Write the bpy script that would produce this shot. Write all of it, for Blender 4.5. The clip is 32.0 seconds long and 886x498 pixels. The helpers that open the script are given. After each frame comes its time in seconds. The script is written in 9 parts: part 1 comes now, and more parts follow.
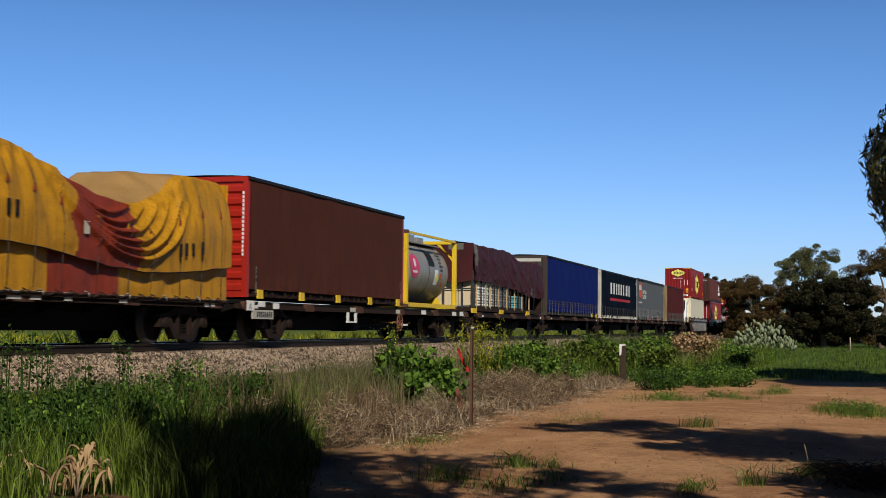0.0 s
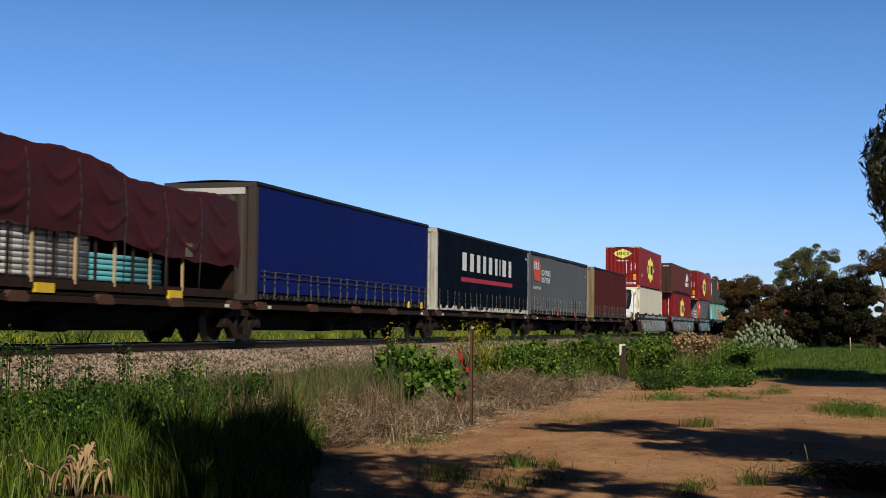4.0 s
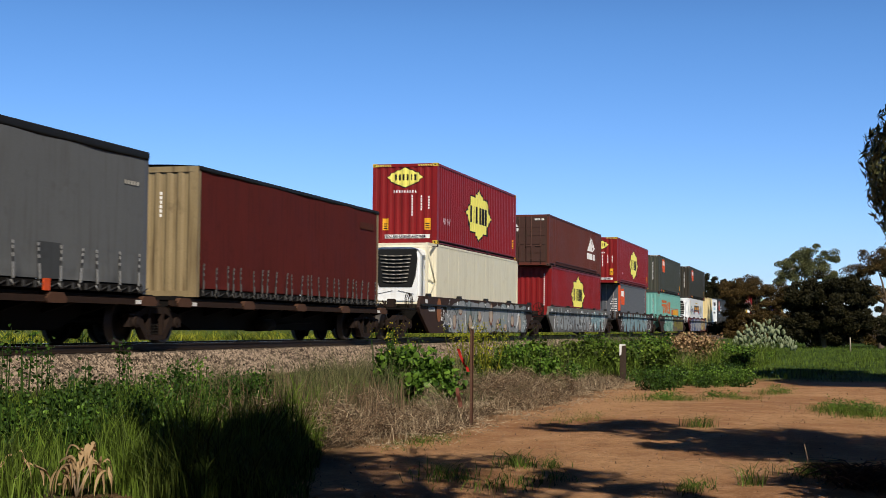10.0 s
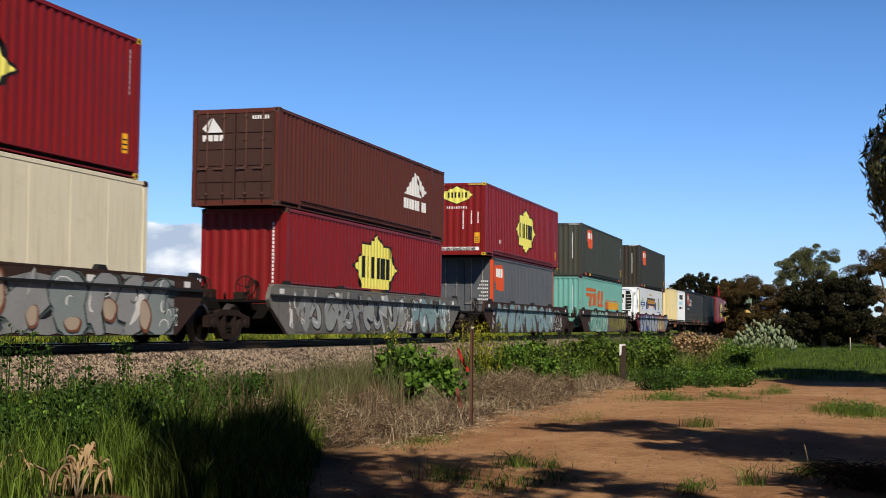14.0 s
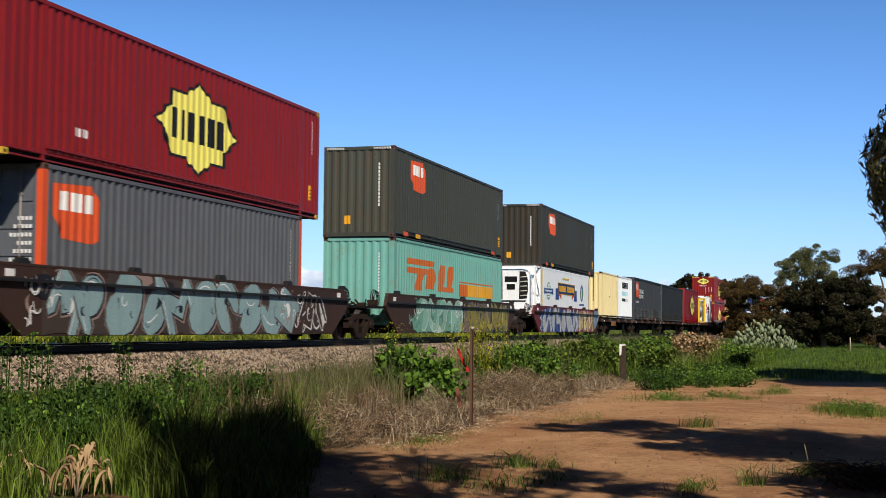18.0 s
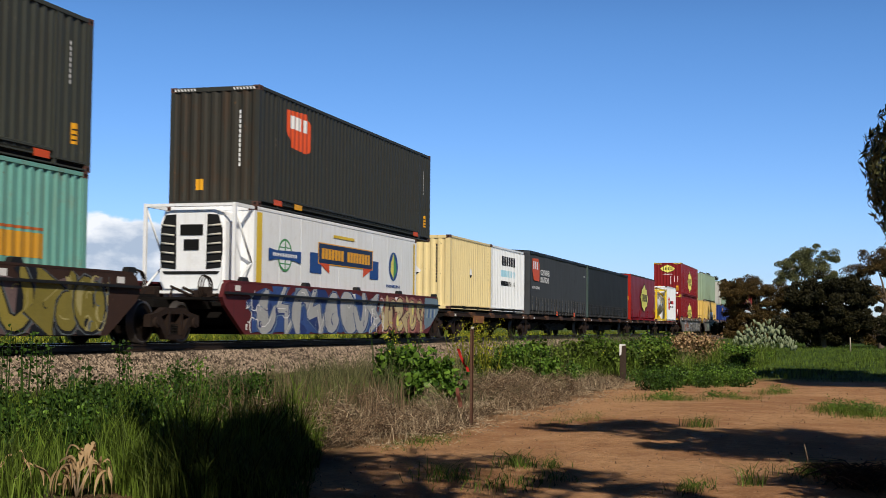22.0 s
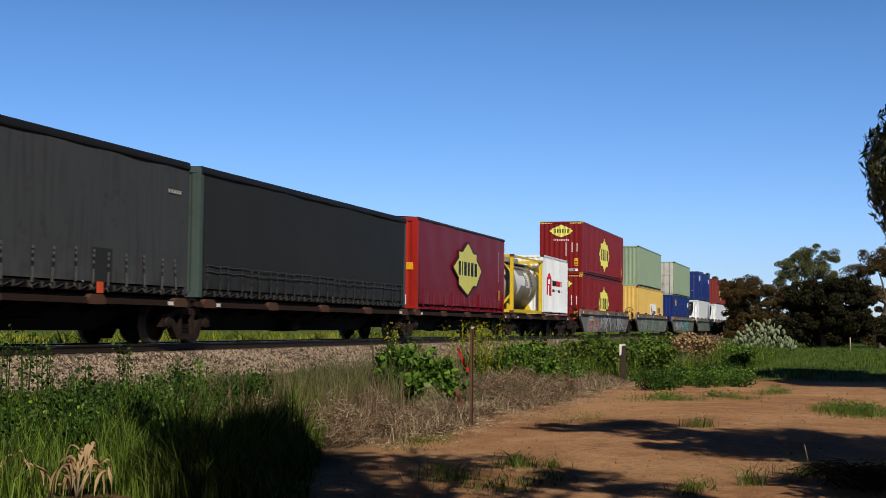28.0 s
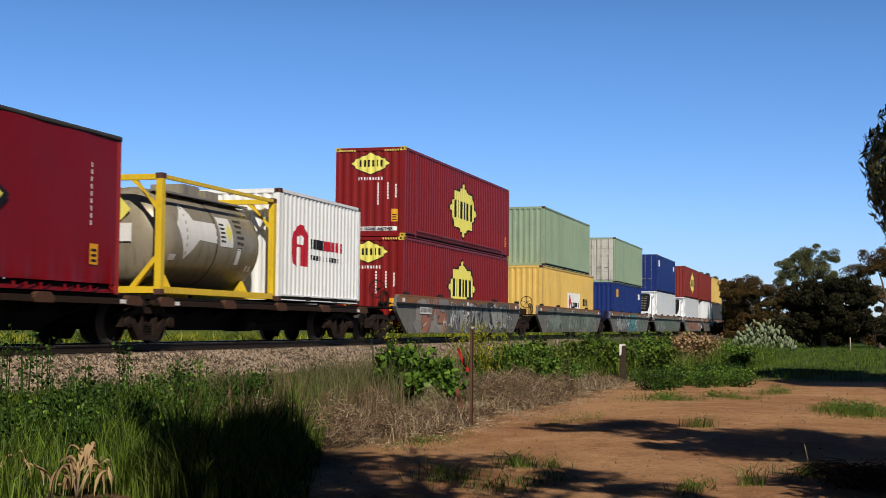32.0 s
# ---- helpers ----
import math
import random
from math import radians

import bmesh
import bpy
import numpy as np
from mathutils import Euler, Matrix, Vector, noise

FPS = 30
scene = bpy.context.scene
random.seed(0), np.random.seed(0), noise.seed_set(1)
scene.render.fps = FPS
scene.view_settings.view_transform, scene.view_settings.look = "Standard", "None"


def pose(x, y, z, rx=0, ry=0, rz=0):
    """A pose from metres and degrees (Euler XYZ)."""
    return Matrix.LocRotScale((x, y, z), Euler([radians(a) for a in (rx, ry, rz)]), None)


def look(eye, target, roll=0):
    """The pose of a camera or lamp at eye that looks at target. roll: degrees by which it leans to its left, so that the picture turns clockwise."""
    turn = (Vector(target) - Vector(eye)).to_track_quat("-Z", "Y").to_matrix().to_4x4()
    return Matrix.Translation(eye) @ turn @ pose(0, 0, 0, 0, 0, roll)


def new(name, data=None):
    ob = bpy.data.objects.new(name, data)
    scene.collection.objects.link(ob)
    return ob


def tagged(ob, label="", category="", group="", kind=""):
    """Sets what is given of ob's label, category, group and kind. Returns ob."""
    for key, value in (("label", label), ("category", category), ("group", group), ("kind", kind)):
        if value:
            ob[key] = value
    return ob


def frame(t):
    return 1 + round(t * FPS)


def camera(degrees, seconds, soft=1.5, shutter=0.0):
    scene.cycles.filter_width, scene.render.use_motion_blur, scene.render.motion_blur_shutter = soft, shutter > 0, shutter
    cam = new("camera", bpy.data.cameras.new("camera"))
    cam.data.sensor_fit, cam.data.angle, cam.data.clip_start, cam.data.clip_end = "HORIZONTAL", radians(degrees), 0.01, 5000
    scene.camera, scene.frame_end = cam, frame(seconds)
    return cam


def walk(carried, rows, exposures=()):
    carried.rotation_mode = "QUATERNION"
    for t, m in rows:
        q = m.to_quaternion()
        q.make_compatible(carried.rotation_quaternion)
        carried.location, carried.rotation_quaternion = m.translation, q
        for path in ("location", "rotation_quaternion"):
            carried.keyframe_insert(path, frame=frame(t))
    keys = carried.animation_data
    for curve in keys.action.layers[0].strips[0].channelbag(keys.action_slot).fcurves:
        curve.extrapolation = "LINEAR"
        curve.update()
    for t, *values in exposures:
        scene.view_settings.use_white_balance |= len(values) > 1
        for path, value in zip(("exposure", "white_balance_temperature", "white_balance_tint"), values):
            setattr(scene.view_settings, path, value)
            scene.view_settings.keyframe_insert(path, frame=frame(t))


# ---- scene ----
# x runs along the track towards the train's rear, y across it, z up from the dirt of the yard.
CAM_Z = 1.5
cam = camera(36.32, 32.0, 0.6, 0.3)
EYE = Vector((0.0, 0.0, CAM_Z))
YAW, PITCH = radians(16.44), radians(3.28)
AIM = EYE + Vector((math.cos(YAW) * math.cos(PITCH), math.sin(YAW) * math.cos(PITCH), math.sin(PITCH)))
EXPOSURES = [(0.0, -0.12), (3.0, -0.12), (7.0, 0.0), (10.0, 0.05), (14.0, 0.05), (17.5, 0.16), (19.5, 0.14), (22.0, -0.04), (24.5, -0.13), (29.0, -0.1), (32.0, -0.05)]
walk(cam, [(0.0, look(EYE, AIM, 0.55)), (32.0, look(EYE, AIM, 0.55))], EXPOSURES)

SUN_DIR = Vector((-0.67, -0.43, 0.605)).normalized()
SUN_ELEV = math.asin(SUN_DIR.z)
SUN_ROT = math.atan2(SUN_DIR.x, SUN_DIR.y)


SKY = 0.114


def make_world():
    w = bpy.data.worlds.new("world")
    w.use_nodes = True
    scene.world = w
    nt = w.node_tree
    nt.nodes.clear()
    out = nt.nodes.new("ShaderNodeOutputWorld")
    bg = nt.nodes.new("ShaderNodeBackground")
    sky = nt.nodes.new("ShaderNodeTexSky")
    sky.sky_type = 'NISHITA'
    sky.sun_disc = False
    sky.sun_elevation = SUN_ELEV
    sky.sun_rotation = SUN_ROT
    sky.altitude = 100
    sky.air_density = 1.0
    sky.dust_density = 0.0
    sky.ozone_density = 2.2
    bg.inputs[1].default_value = SKY
    # low cumulus banks near the horizon
    tc = nt.nodes.new("ShaderNodeTexCoord")
    mp = nt.nodes.new("ShaderNodeMapping")
    mp.inputs["Location"].default_value = (0.32, 0.0, 0.02)
    mp.inputs["Scale"].default_value = (9.0, 9.0, 17.0)
    nz = nt.nodes.new("ShaderNodeTexNoise")
    nz.inputs["Scale"].default_value = 1.0
    nz.inputs["Detail"].default_value = 9.0
    nz.inputs["Roughness"].default_value = 0.52
    nt.links.new(tc.outputs["Generated"], mp.inputs[0])
    nt.links.new(mp.outputs[0], nz.inputs[0])
    sep = nt.nodes.new("ShaderNodeSeparateXYZ")
    nt.links.new(tc.outputs["Generated"], sep.inputs[0])
    low = nt.nodes.new("ShaderNodeMapRange")
    low.inputs[1].default_value, low.inputs[2].default_value = 0.03, 0.115
    low.inputs[3].default_value, low.inputs[4].default_value = 0.30, -0.24
    nt.links.new(sep.outputs[2], low.inputs[0])
    side = nt.nodes.new("ShaderNodeMapRange")
    side.inputs[1].default_value, side.inputs[2].default_value = 0.33, 0.45
    side.inputs[3].default_value, side.inputs[4].default_value = -0.35, 0.0
    nt.links.new(sep.outputs[1], side.inputs[0])
    add = nt.nodes.new("ShaderNodeMath")
    nt.links.new(nz.outputs[0], add.inputs[0])
    nt.links.new(low.outputs[0], add.inputs[1])
    add2 = nt.nodes.new("ShaderNodeMath")
    nt.links.new(add.outputs[0], add2.inputs[0])
    nt.links.new(side.outputs[0], add2.inputs[1])
    ramp = nt.nodes.new("ShaderNodeMapRange")
    ramp.interpolation_type = 'SMOOTHSTEP'
    ramp.inputs[1].default_value, ramp.inputs[2].default_value = 0.50, 0.55
    nt.links.new(add2.outputs[0], ramp.inputs[0])
    mix = nt.nodes.new("ShaderNodeMix")
    mix.data_type = 'RGBA'
    puff = nt.nodes.new("ShaderNodeTexNoise")
    puff.inputs["Scale"].default_value, puff.inputs["Detail"].default_value = 2.2, 6.0
    nt.links.new(mp.outputs[0], puff.inputs[0])
    pr = nt.nodes.new("ShaderNodeMapRange")
    pr.inputs[1].default_value, pr.inputs[2].default_value = 0.40, 0.58
    nt.links.new(puff.outputs[0], pr.inputs[0])
    shade = nt.nodes.new("ShaderNodeMix")
    shade.data_type = 'RGBA'
    shade.inputs[6].default_value, shade.inputs[7].default_value = (3.9, 4.8, 6.2, 1), (8.4, 8.7, 9.2, 1)
    nt.links.new(pr.outputs[0], shade.inputs[0])
    nt.links.new(shade.outputs[2], mix.inputs[7])
    nt.links.new(ramp.outputs[0], mix.inputs[0])
    # clear, deep air: the sky's blue deepened, more so near the horizon
    deepen = nt.nodes.new("ShaderNodeHueSaturation")
    deepen.inputs["Saturation"].default_value = 1.14
    nt.links.new(sky.outputs[0], deepen.inputs["Color"])
    el = nt.nodes.new("ShaderNodeMapRange")
    el.inputs[1].default_value, el.inputs[2].default_value = 0.0, 0.22
    nt.links.new(sep.outputs[2], el.inputs[0])
    tint = nt.nodes.new("ShaderNodeMix")
    tint.data_type = 'RGBA'
    tint.inputs[6].default_value = (0.50, 0.635, 1.09, 1)
    tint.inputs[7].default_value = (0.61, 0.85, 1.21, 1)
    nt.links.new(el.outputs[0], tint.inputs[0])
    # sky dimmed upward, most above the view, to keep fill light out of shade
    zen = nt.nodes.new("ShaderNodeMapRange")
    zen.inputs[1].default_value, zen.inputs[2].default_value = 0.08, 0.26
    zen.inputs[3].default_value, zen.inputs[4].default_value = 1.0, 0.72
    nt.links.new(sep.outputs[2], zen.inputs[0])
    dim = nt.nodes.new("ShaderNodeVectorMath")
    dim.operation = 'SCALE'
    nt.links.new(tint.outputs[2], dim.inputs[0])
    # the unseen upper sky is cut further so that shadows render darker
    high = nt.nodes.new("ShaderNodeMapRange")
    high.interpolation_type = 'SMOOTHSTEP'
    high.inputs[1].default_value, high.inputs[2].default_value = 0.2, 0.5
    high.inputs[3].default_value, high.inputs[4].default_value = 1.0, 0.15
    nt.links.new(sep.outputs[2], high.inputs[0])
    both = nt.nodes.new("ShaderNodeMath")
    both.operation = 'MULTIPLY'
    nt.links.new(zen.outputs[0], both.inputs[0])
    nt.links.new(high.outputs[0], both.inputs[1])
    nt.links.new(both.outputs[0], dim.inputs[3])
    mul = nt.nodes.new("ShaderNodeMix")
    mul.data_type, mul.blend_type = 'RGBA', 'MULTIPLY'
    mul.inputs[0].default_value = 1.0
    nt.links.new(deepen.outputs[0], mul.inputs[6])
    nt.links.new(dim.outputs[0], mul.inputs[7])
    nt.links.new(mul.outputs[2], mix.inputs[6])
    nt.links.new(mix.outputs[2], bg.inputs[0])
    nt.links.new(bg.outputs[0], out.inputs[0])


make_world()
sun = new("sun", bpy.data.lights.new("sun", 'SUN'))
sun.data.energy = 4.5
sun.data.angle = radians(0.53)
sun.data.color = (1.0, 0.905, 0.76)
sun.matrix_world = look(SUN_DIR * 50, (0, 0, 0))
scene.view_settings.exposure = 0.0


# ---- materials ----
def mat(name, col, rough=0.6, metal=0.0, var=0.12, scale=1.2, fine=30.0, bump=0.0, bscale=60.0,
        dirt=None, dirt_amt=0.0, streak=0.0, spec=0.2, obj_var=0.0, chips=None):
    """A painted or natural surface: base colour varied at two scales, streaks and dirt with a shape of their own."""
    m = bpy.data.materials.new(name)
    m.use_nodes = True
    nt = m.node_tree
    b = nt.nodes["Principled BSDF"]
    N, L = nt.nodes.new, nt.links.new
    tc = N("ShaderNodeTexCoord")
    big = N("ShaderNodeTexNoise")
    big.inputs["Scale"].default_value = scale
    big.inputs["Detail"].default_value = 5.0
    L(tc.outputs["Object"], big.inputs[0])
    sm = N("ShaderNodeTexNoise")
    sm.inputs["Scale"].default_value = fine
    sm.inputs["Detail"].default_value = 3.0
    L(tc.outputs["Object"], sm.inputs[0])
    addn = N("ShaderNodeMath")
    L(big.outputs[0], addn.inputs[0])
    L(sm.outputs[0], addn.inputs[1])
    rng = N("ShaderNodeMapRange")
    rng.inputs[1].default_value, rng.inputs[2].default_value = 0.6, 1.4
    rng.inputs[3].default_value, rng.inputs[4].default_value = 1 - var, 1 + var
    L(addn.outputs[0], rng.inputs[0])
    val = rng.outputs[0]
    if obj_var:
        oi = N("ShaderNodeObjectInfo")
        r2 = N("ShaderNodeMapRange")
        r2.inputs[3].default_value, r2.inputs[4].default_value = 1 - obj_var, 1 + obj_var
        L(oi.outputs["Random"], r2.inputs[0])
        mu = N("ShaderNodeMath")
        mu.operation = 'MULTIPLY'
        L(val, mu.inputs[0])
        L(r2.outputs[0], mu.inputs[1])
        val = mu.outputs[0]
    vm = N("ShaderNodeVectorMath")
    vm.operation = 'SCALE'
    vm.inputs[0].default_value = col[:3]
    L(val, vm.inputs[3])
    colour = vm.outputs[0]
    if dirt_amt or streak:
        mp = N("ShaderNodeMapping")
        mp.inputs["Scale"].default_value = (5.0, 5.0, 0.35)
        L(tc.outputs["Object"], mp.inputs[0])
        st = N("ShaderNodeTexNoise")
        st.inputs["Scale"].default_value = 1.6
        st.inputs["Detail"].default_value = 6.0
        L(mp.outputs[0], st.inputs[0])
        pt = N("ShaderNodeTexNoise")
        pt.inputs["Scale"].default_value = 2.3
        pt.inputs["Detail"].default_value = 9.0
        pt.inputs["Roughness"].default_value = 0.65
        L(tc.outputs["Object"], pt.inputs[0])
        a = N("ShaderNodeMapRange")
        a.inputs[1].default_value, a.inputs[2].default_value = 0.5, 0.75
        a.inputs[3].default_value, a.inputs[4].default_value = 0, streak
        L(st.outputs[0], a.inputs[0])
        c = N("ShaderNodeMapRange")
        c.inputs[1].default_value, c.inputs[2].default_value = 0.55, 0.72
        c.inputs[3].default_value, c.inputs[4].default_value = 0, dirt_amt
        L(pt.outputs[0], c.inputs[0])
        mx = N("ShaderNodeMath")
        mx.operation = 'MAXIMUM'
        L(a.outputs[0], mx.inputs[0])
        L(c.outputs[0], mx.inputs[1])
        mix = N("ShaderNodeMix")
        mix.data_type = 'RGBA'
        mix.inputs[7].default_value = (*(dirt or (0.05, 0.035, 0.025)), 1)
        L(mx.outputs[0], mix.inputs[0])
        L(colour, mix.inputs[6])
        colour = mix.outputs[2]
    if chips:        # chipped paint and small runs of rust or primer
        mp2 = N("ShaderNodeMapping")
        mp2.inputs["Scale"].default_value = (4.5, 4.5, 2.0)
        L(tc.outputs["Object"], mp2.inputs[0])
        ch = N("ShaderNodeTexNoise")
        ch.inputs["Scale"].default_value = 2.0
        ch.inputs["Detail"].default_value = 10.0
        ch.inputs["Roughness"].default_value = 0.72
        L(mp2.outputs[0], ch.inputs[0])
        cr = N("ShaderNodeMapRange")
        cr.inputs[1].default_value, cr.inputs[2].default_value = 0.635, 0.675
        cr.inputs[3].default_value, cr.inputs[4].default_value = 0, 0.8
        L(ch.outputs[0], cr.inputs[0])
        cm = N("ShaderNodeMix")
        cm.data_type = 'RGBA'
        cm.inputs[7].default_value = (*chips, 1)
        L(cr.outputs[0], cm.inputs[0])
        L(colour, cm.inputs[6])
        colour = cm.outputs[2]
    L(colour, b.inputs["Base Color"])
    rr = N("ShaderNodeMapRange")
    rr.inputs[3].default_value, rr.inputs[4].default_value = max(rough - 0.1, 0.02), min(rough + 0.12, 1)
    L(big.outputs[0], rr.inputs[0])
    L(rr.outputs[0], b.inputs["Roughness"])
    b.inputs["Metallic"].default_value = metal
    b.inputs["Specular IOR Level"].default_value = spec
    if bump:
        bn = N("ShaderNodeTexNoise")
        bn.inputs["Scale"].default_value = bscale
        bn.inputs["Detail"].default_value = 4.0
        L(tc.outputs["Object"], bn.inputs[0])
        bu = N("ShaderNodeBump")
        bu.inputs["Strength"].default_value = bump
        bu.inputs["Distance"].default_value = 0.02
        L(bn.outputs[0], bu.inputs["Height"])
        L(bu.outputs[0], b.inputs["Normal"])
    return m


RUST = (0.10, 0.035, 0.015)
red = mat("badge_red", (0.215, 0.011, 0.012), 0.42, dirt=(0.085, 0.016, 0.010), dirt_amt=0.35, streak=0.45, chips=(0.09, 0.03, 0.025))
bright_red = mat("bright_red", (0.36, 0.02, 0.012), 0.4, dirt=(0.1, 0.02, 0.015), dirt_amt=0.3, streak=0.3)
faded_red = mat("faded_red", (0.22, 0.03, 0.025), 0.6, dirt=RUST, dirt_amt=0.3, streak=0.4, chips=(0.3, 0.2, 0.16))
maroon = mat("peak_brown", (0.108, 0.028, 0.019), 0.55, dirt=(0.06, 0.03, 0.022), dirt_amt=0.5, streak=0.5, chips=(0.06, 0.03, 0.025))
door_brown = mat("door_brown", (0.06, 0.028, 0.022), 0.6, dirt=(0.045, 0.03, 0.02), dirt_amt=0.7, streak=0.6, chips=(0.10, 0.05, 0.03))
grey_slate = mat("slate_grey", (0.10, 0.108, 0.125), 0.5, dirt=(0.05, 0.045, 0.04), dirt_amt=0.25, streak=0.3, chips=(0.06, 0.04, 0.03))
sooty_olive = mat("sooty_olive", (0.035, 0.037, 0.032), 0.55, dirt=(0.05, 0.032, 0.018), dirt_amt=0.25, streak=0.25, chips=(0.16, 0.13, 0.10))
sooty_rusty = mat("sooty_olive_rusted", (0.034, 0.032, 0.025), 0.6, dirt=(0.055, 0.028, 0.013), dirt_amt=0.8, streak=0.7, chips=(0.14, 0.07, 0.03))
dark_olive = mat("dark_olive_grey", (0.046, 0.051, 0.043), 0.55, dirt=(0.055, 0.036, 0.02), dirt_amt=0.25, streak=0.25, chips=(0.16, 0.13, 0.10))
olive_rusty = mat("dark_olive_rusted", (0.056, 0.060, 0.048), 0.6, dirt=(0.085, 0.044, 0.018), dirt_amt=0.6, streak=0.45, chips=(0.16, 0.075, 0.03))
teal = mat("teal_paint", (0.15, 0.385, 0.34), 0.5, dirt=(0.20, 0.25, 0.19), dirt_amt=0.8, streak=0.4, chips=(0.16, 0.09, 0.05))
cream = mat("cream_panel", (0.80, 0.75, 0.58), 0.45, var=0.05, dirt=(0.4, 0.33, 0.2), dirt_amt=0.25, streak=0.3)
buff = mat("buff_yellow", (0.80, 0.66, 0.345), 0.5, var=0.06, dirt=(0.4, 0.28, 0.13), dirt_amt=0.25, streak=0.3, chips=(0.10, 0.07, 0.04))
white = mat("white_paint", (0.83, 0.86, 0.89), 0.45, var=0.05, dirt=(0.42, 0.38, 0.32), dirt_amt=0.18, streak=0.22)
offwhite = mat("grimy_white", (0.52, 0.51, 0.46), 0.55, var=0.1, dirt=(0.2, 0.16, 0.1), dirt_amt=0.5, streak=0.6)
sage = mat("sage_green", (0.27, 0.36, 0.25), 0.5, dirt=(0.14, 0.16, 0.1), dirt_amt=0.25, streak=0.3, chips=(0.12, 0.10, 0.07))
yellow_box = mat("yellow_container", (0.72, 0.48, 0.13), 0.5, dirt=(0.35, 0.2, 0.06), dirt_amt=0.3, streak=0.3, chips=(0.25, 0.12, 0.04))
navy = mat("navy_paint", (0.012, 0.03, 0.16), 0.45, dirt=(0.02, 0.025, 0.06), dirt_amt=0.3, streak=0.3)
tank_yellow = mat("frame_yellow", (0.75, 0.52, 0.03), 0.45, dirt=(0.3, 0.17, 0.03), dirt_amt=0.4, streak=0.3)
steel_tank = mat("tank_grey", (0.29, 0.285, 0.265), 0.4, 0.2, dirt=(0.1, 0.09, 0.075), dirt_amt=0.35, streak=0.5)
steel_tan = mat("tank_tan", (0.31, 0.275, 0.21), 0.38, 0.2, dirt=(0.09, 0.075, 0.05), dirt_amt=0.35, streak=0.5)
c_brown = mat("curtain_brown", (0.080, 0.027, 0.018), 0.7, var=0.2, dirt=(0.045, 0.016, 0.012), dirt_amt=0.5, streak=0.55, bump=0.08, bscale=14, spec=0.06)
c_brick = mat("curtain_brick", (0.10, 0.019, 0.016), 0.7, var=0.16, dirt=(0.05, 0.012, 0.011), dirt_amt=0.5, streak=0.55, bump=0.08, bscale=14, spec=0.06)
c_blue = mat("curtain_blue", (0.006, 0.015, 0.13), 0.7, var=0.1, dirt=(0.006, 0.012, 0.07), dirt_amt=0.3, streak=0.3, bump=0.08, bscale=14, spec=0.06)
c_teal = mat("curtain_dark_teal", (0.0014, 0.0038, 0.010), 0.7, var=0.1, dirt=(0.006, 0.009, 0.012), dirt_amt=0.3, streak=0.2, bump=0.08, bscale=14, spec=0.06)
c_grey = mat("curtain_grey", (0.122, 0.131, 0.142), 0.7, var=0.08, dirt=(0.05, 0.046, 0.042), dirt_amt=0.3, streak=0.3, bump=0.08, bscale=14, spec=0.06)
c_dark = mat("curtain_charcoal", (0.060, 0.066, 0.074), 0.7, var=0.08, dirt=(0.02, 0.02, 0.02), dirt_amt=0.4, streak=0.4, bump=0.08, bscale=14, spec=0.06)
c_black = mat("curtain_black", (0.029, 0.032, 0.035), 0.62, var=0.16, dirt=(0.022, 0.022, 0.022), dirt_amt=0.35, streak=0.3, bump=0.08, bscale=14, spec=0.06)
c_plum = mat("curtain_crimson", (0.20, 0.005, 0.011), 0.4, var=0.08, dirt=(0.11, 0.004, 0.008), dirt_amt=0.15, streak=0.1, bump=0.08, bscale=14, spec=0.12)
black = mat("black_rubber", (0.012, 0.012, 0.012), 0.55, spec=0.2)
deep = mat("black_recess", (0.006, 0.006, 0.006), 0.8, spec=0.2)
strap_grey = mat("strap_webbing", (0.045, 0.045, 0.047), 0.7, spec=0.2)
buckle = mat("zinc_buckle", (0.36, 0.36, 0.36), 0.45, 0.3)
buckle_dim = mat("dull_buckle", (0.13, 0.125, 0.12), 0.5, 0.2)
rod = mat("galvanised_rod", (0.3, 0.28, 0.26), 0.45, 0.4, dirt=RUST, dirt_amt=0.4)
casting = mat("corner_casting", (0.10, 0.05, 0.04), 0.7, dirt=RUST, dirt_amt=0.5)
sill_rust = mat("rusty_sill", (0.024, 0.013, 0.009), 0.8, dirt=(0.055, 0.026, 0.015), dirt_amt=0.7, streak=0.3, bump=0.2, spec=0.2)
bracket_rust = mat("rusty_bracket", (0.085, 0.042, 0.026), 0.75, dirt=(0.03, 0.016, 0.01), dirt_amt=0.6, streak=0.3, bump=0.2)
# brown grime set darker than its own colour, deepening the shade below decks
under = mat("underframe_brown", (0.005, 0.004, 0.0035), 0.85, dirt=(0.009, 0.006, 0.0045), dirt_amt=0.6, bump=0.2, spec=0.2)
well_brown = mat("well_brown", (0.045, 0.024, 0.018), 0.7, dirt=(0.03, 0.02, 0.015), dirt_amt=0.6, streak=0.5, bump=0.1, spec=0.2, chips=(0.11, 0.05, 0.028))
well_grey = mat("well_grey", (0.17, 0.165, 0.155), 0.65, var=0.2, dirt=(0.06, 0.045, 0.035), dirt_amt=0.6, streak=0.5, bump=0.1)
cast_iron = mat("bogie_iron", (0.020, 0.012, 0.009), 0.85, dirt=(0.034, 0.018, 0.012), dirt_amt=0.7, bump=0.3, spec=0.2)
wheel_steel = mat("wheel_steel", (0.014, 0.010, 0.008), 0.6, 0.3, dirt=(0.02, 0.015, 0.012), dirt_amt=0.5)
tread = mat("wheel_tread", (0.10, 0.09, 0.085), 0.5, 0.6)
rail_steel = mat("rail_steel", (0.028, 0.018, 0.013), 0.6, 0.3)
rail_top = mat("rail_head", (0.4, 0.39, 0.38), 0.25, 0.95)
sleeper_mat = mat("sleeper_concrete", (0.12, 0.095, 0.075), 0.85, dirt=(0.09, 0.06, 0.045), dirt_amt=0.6)
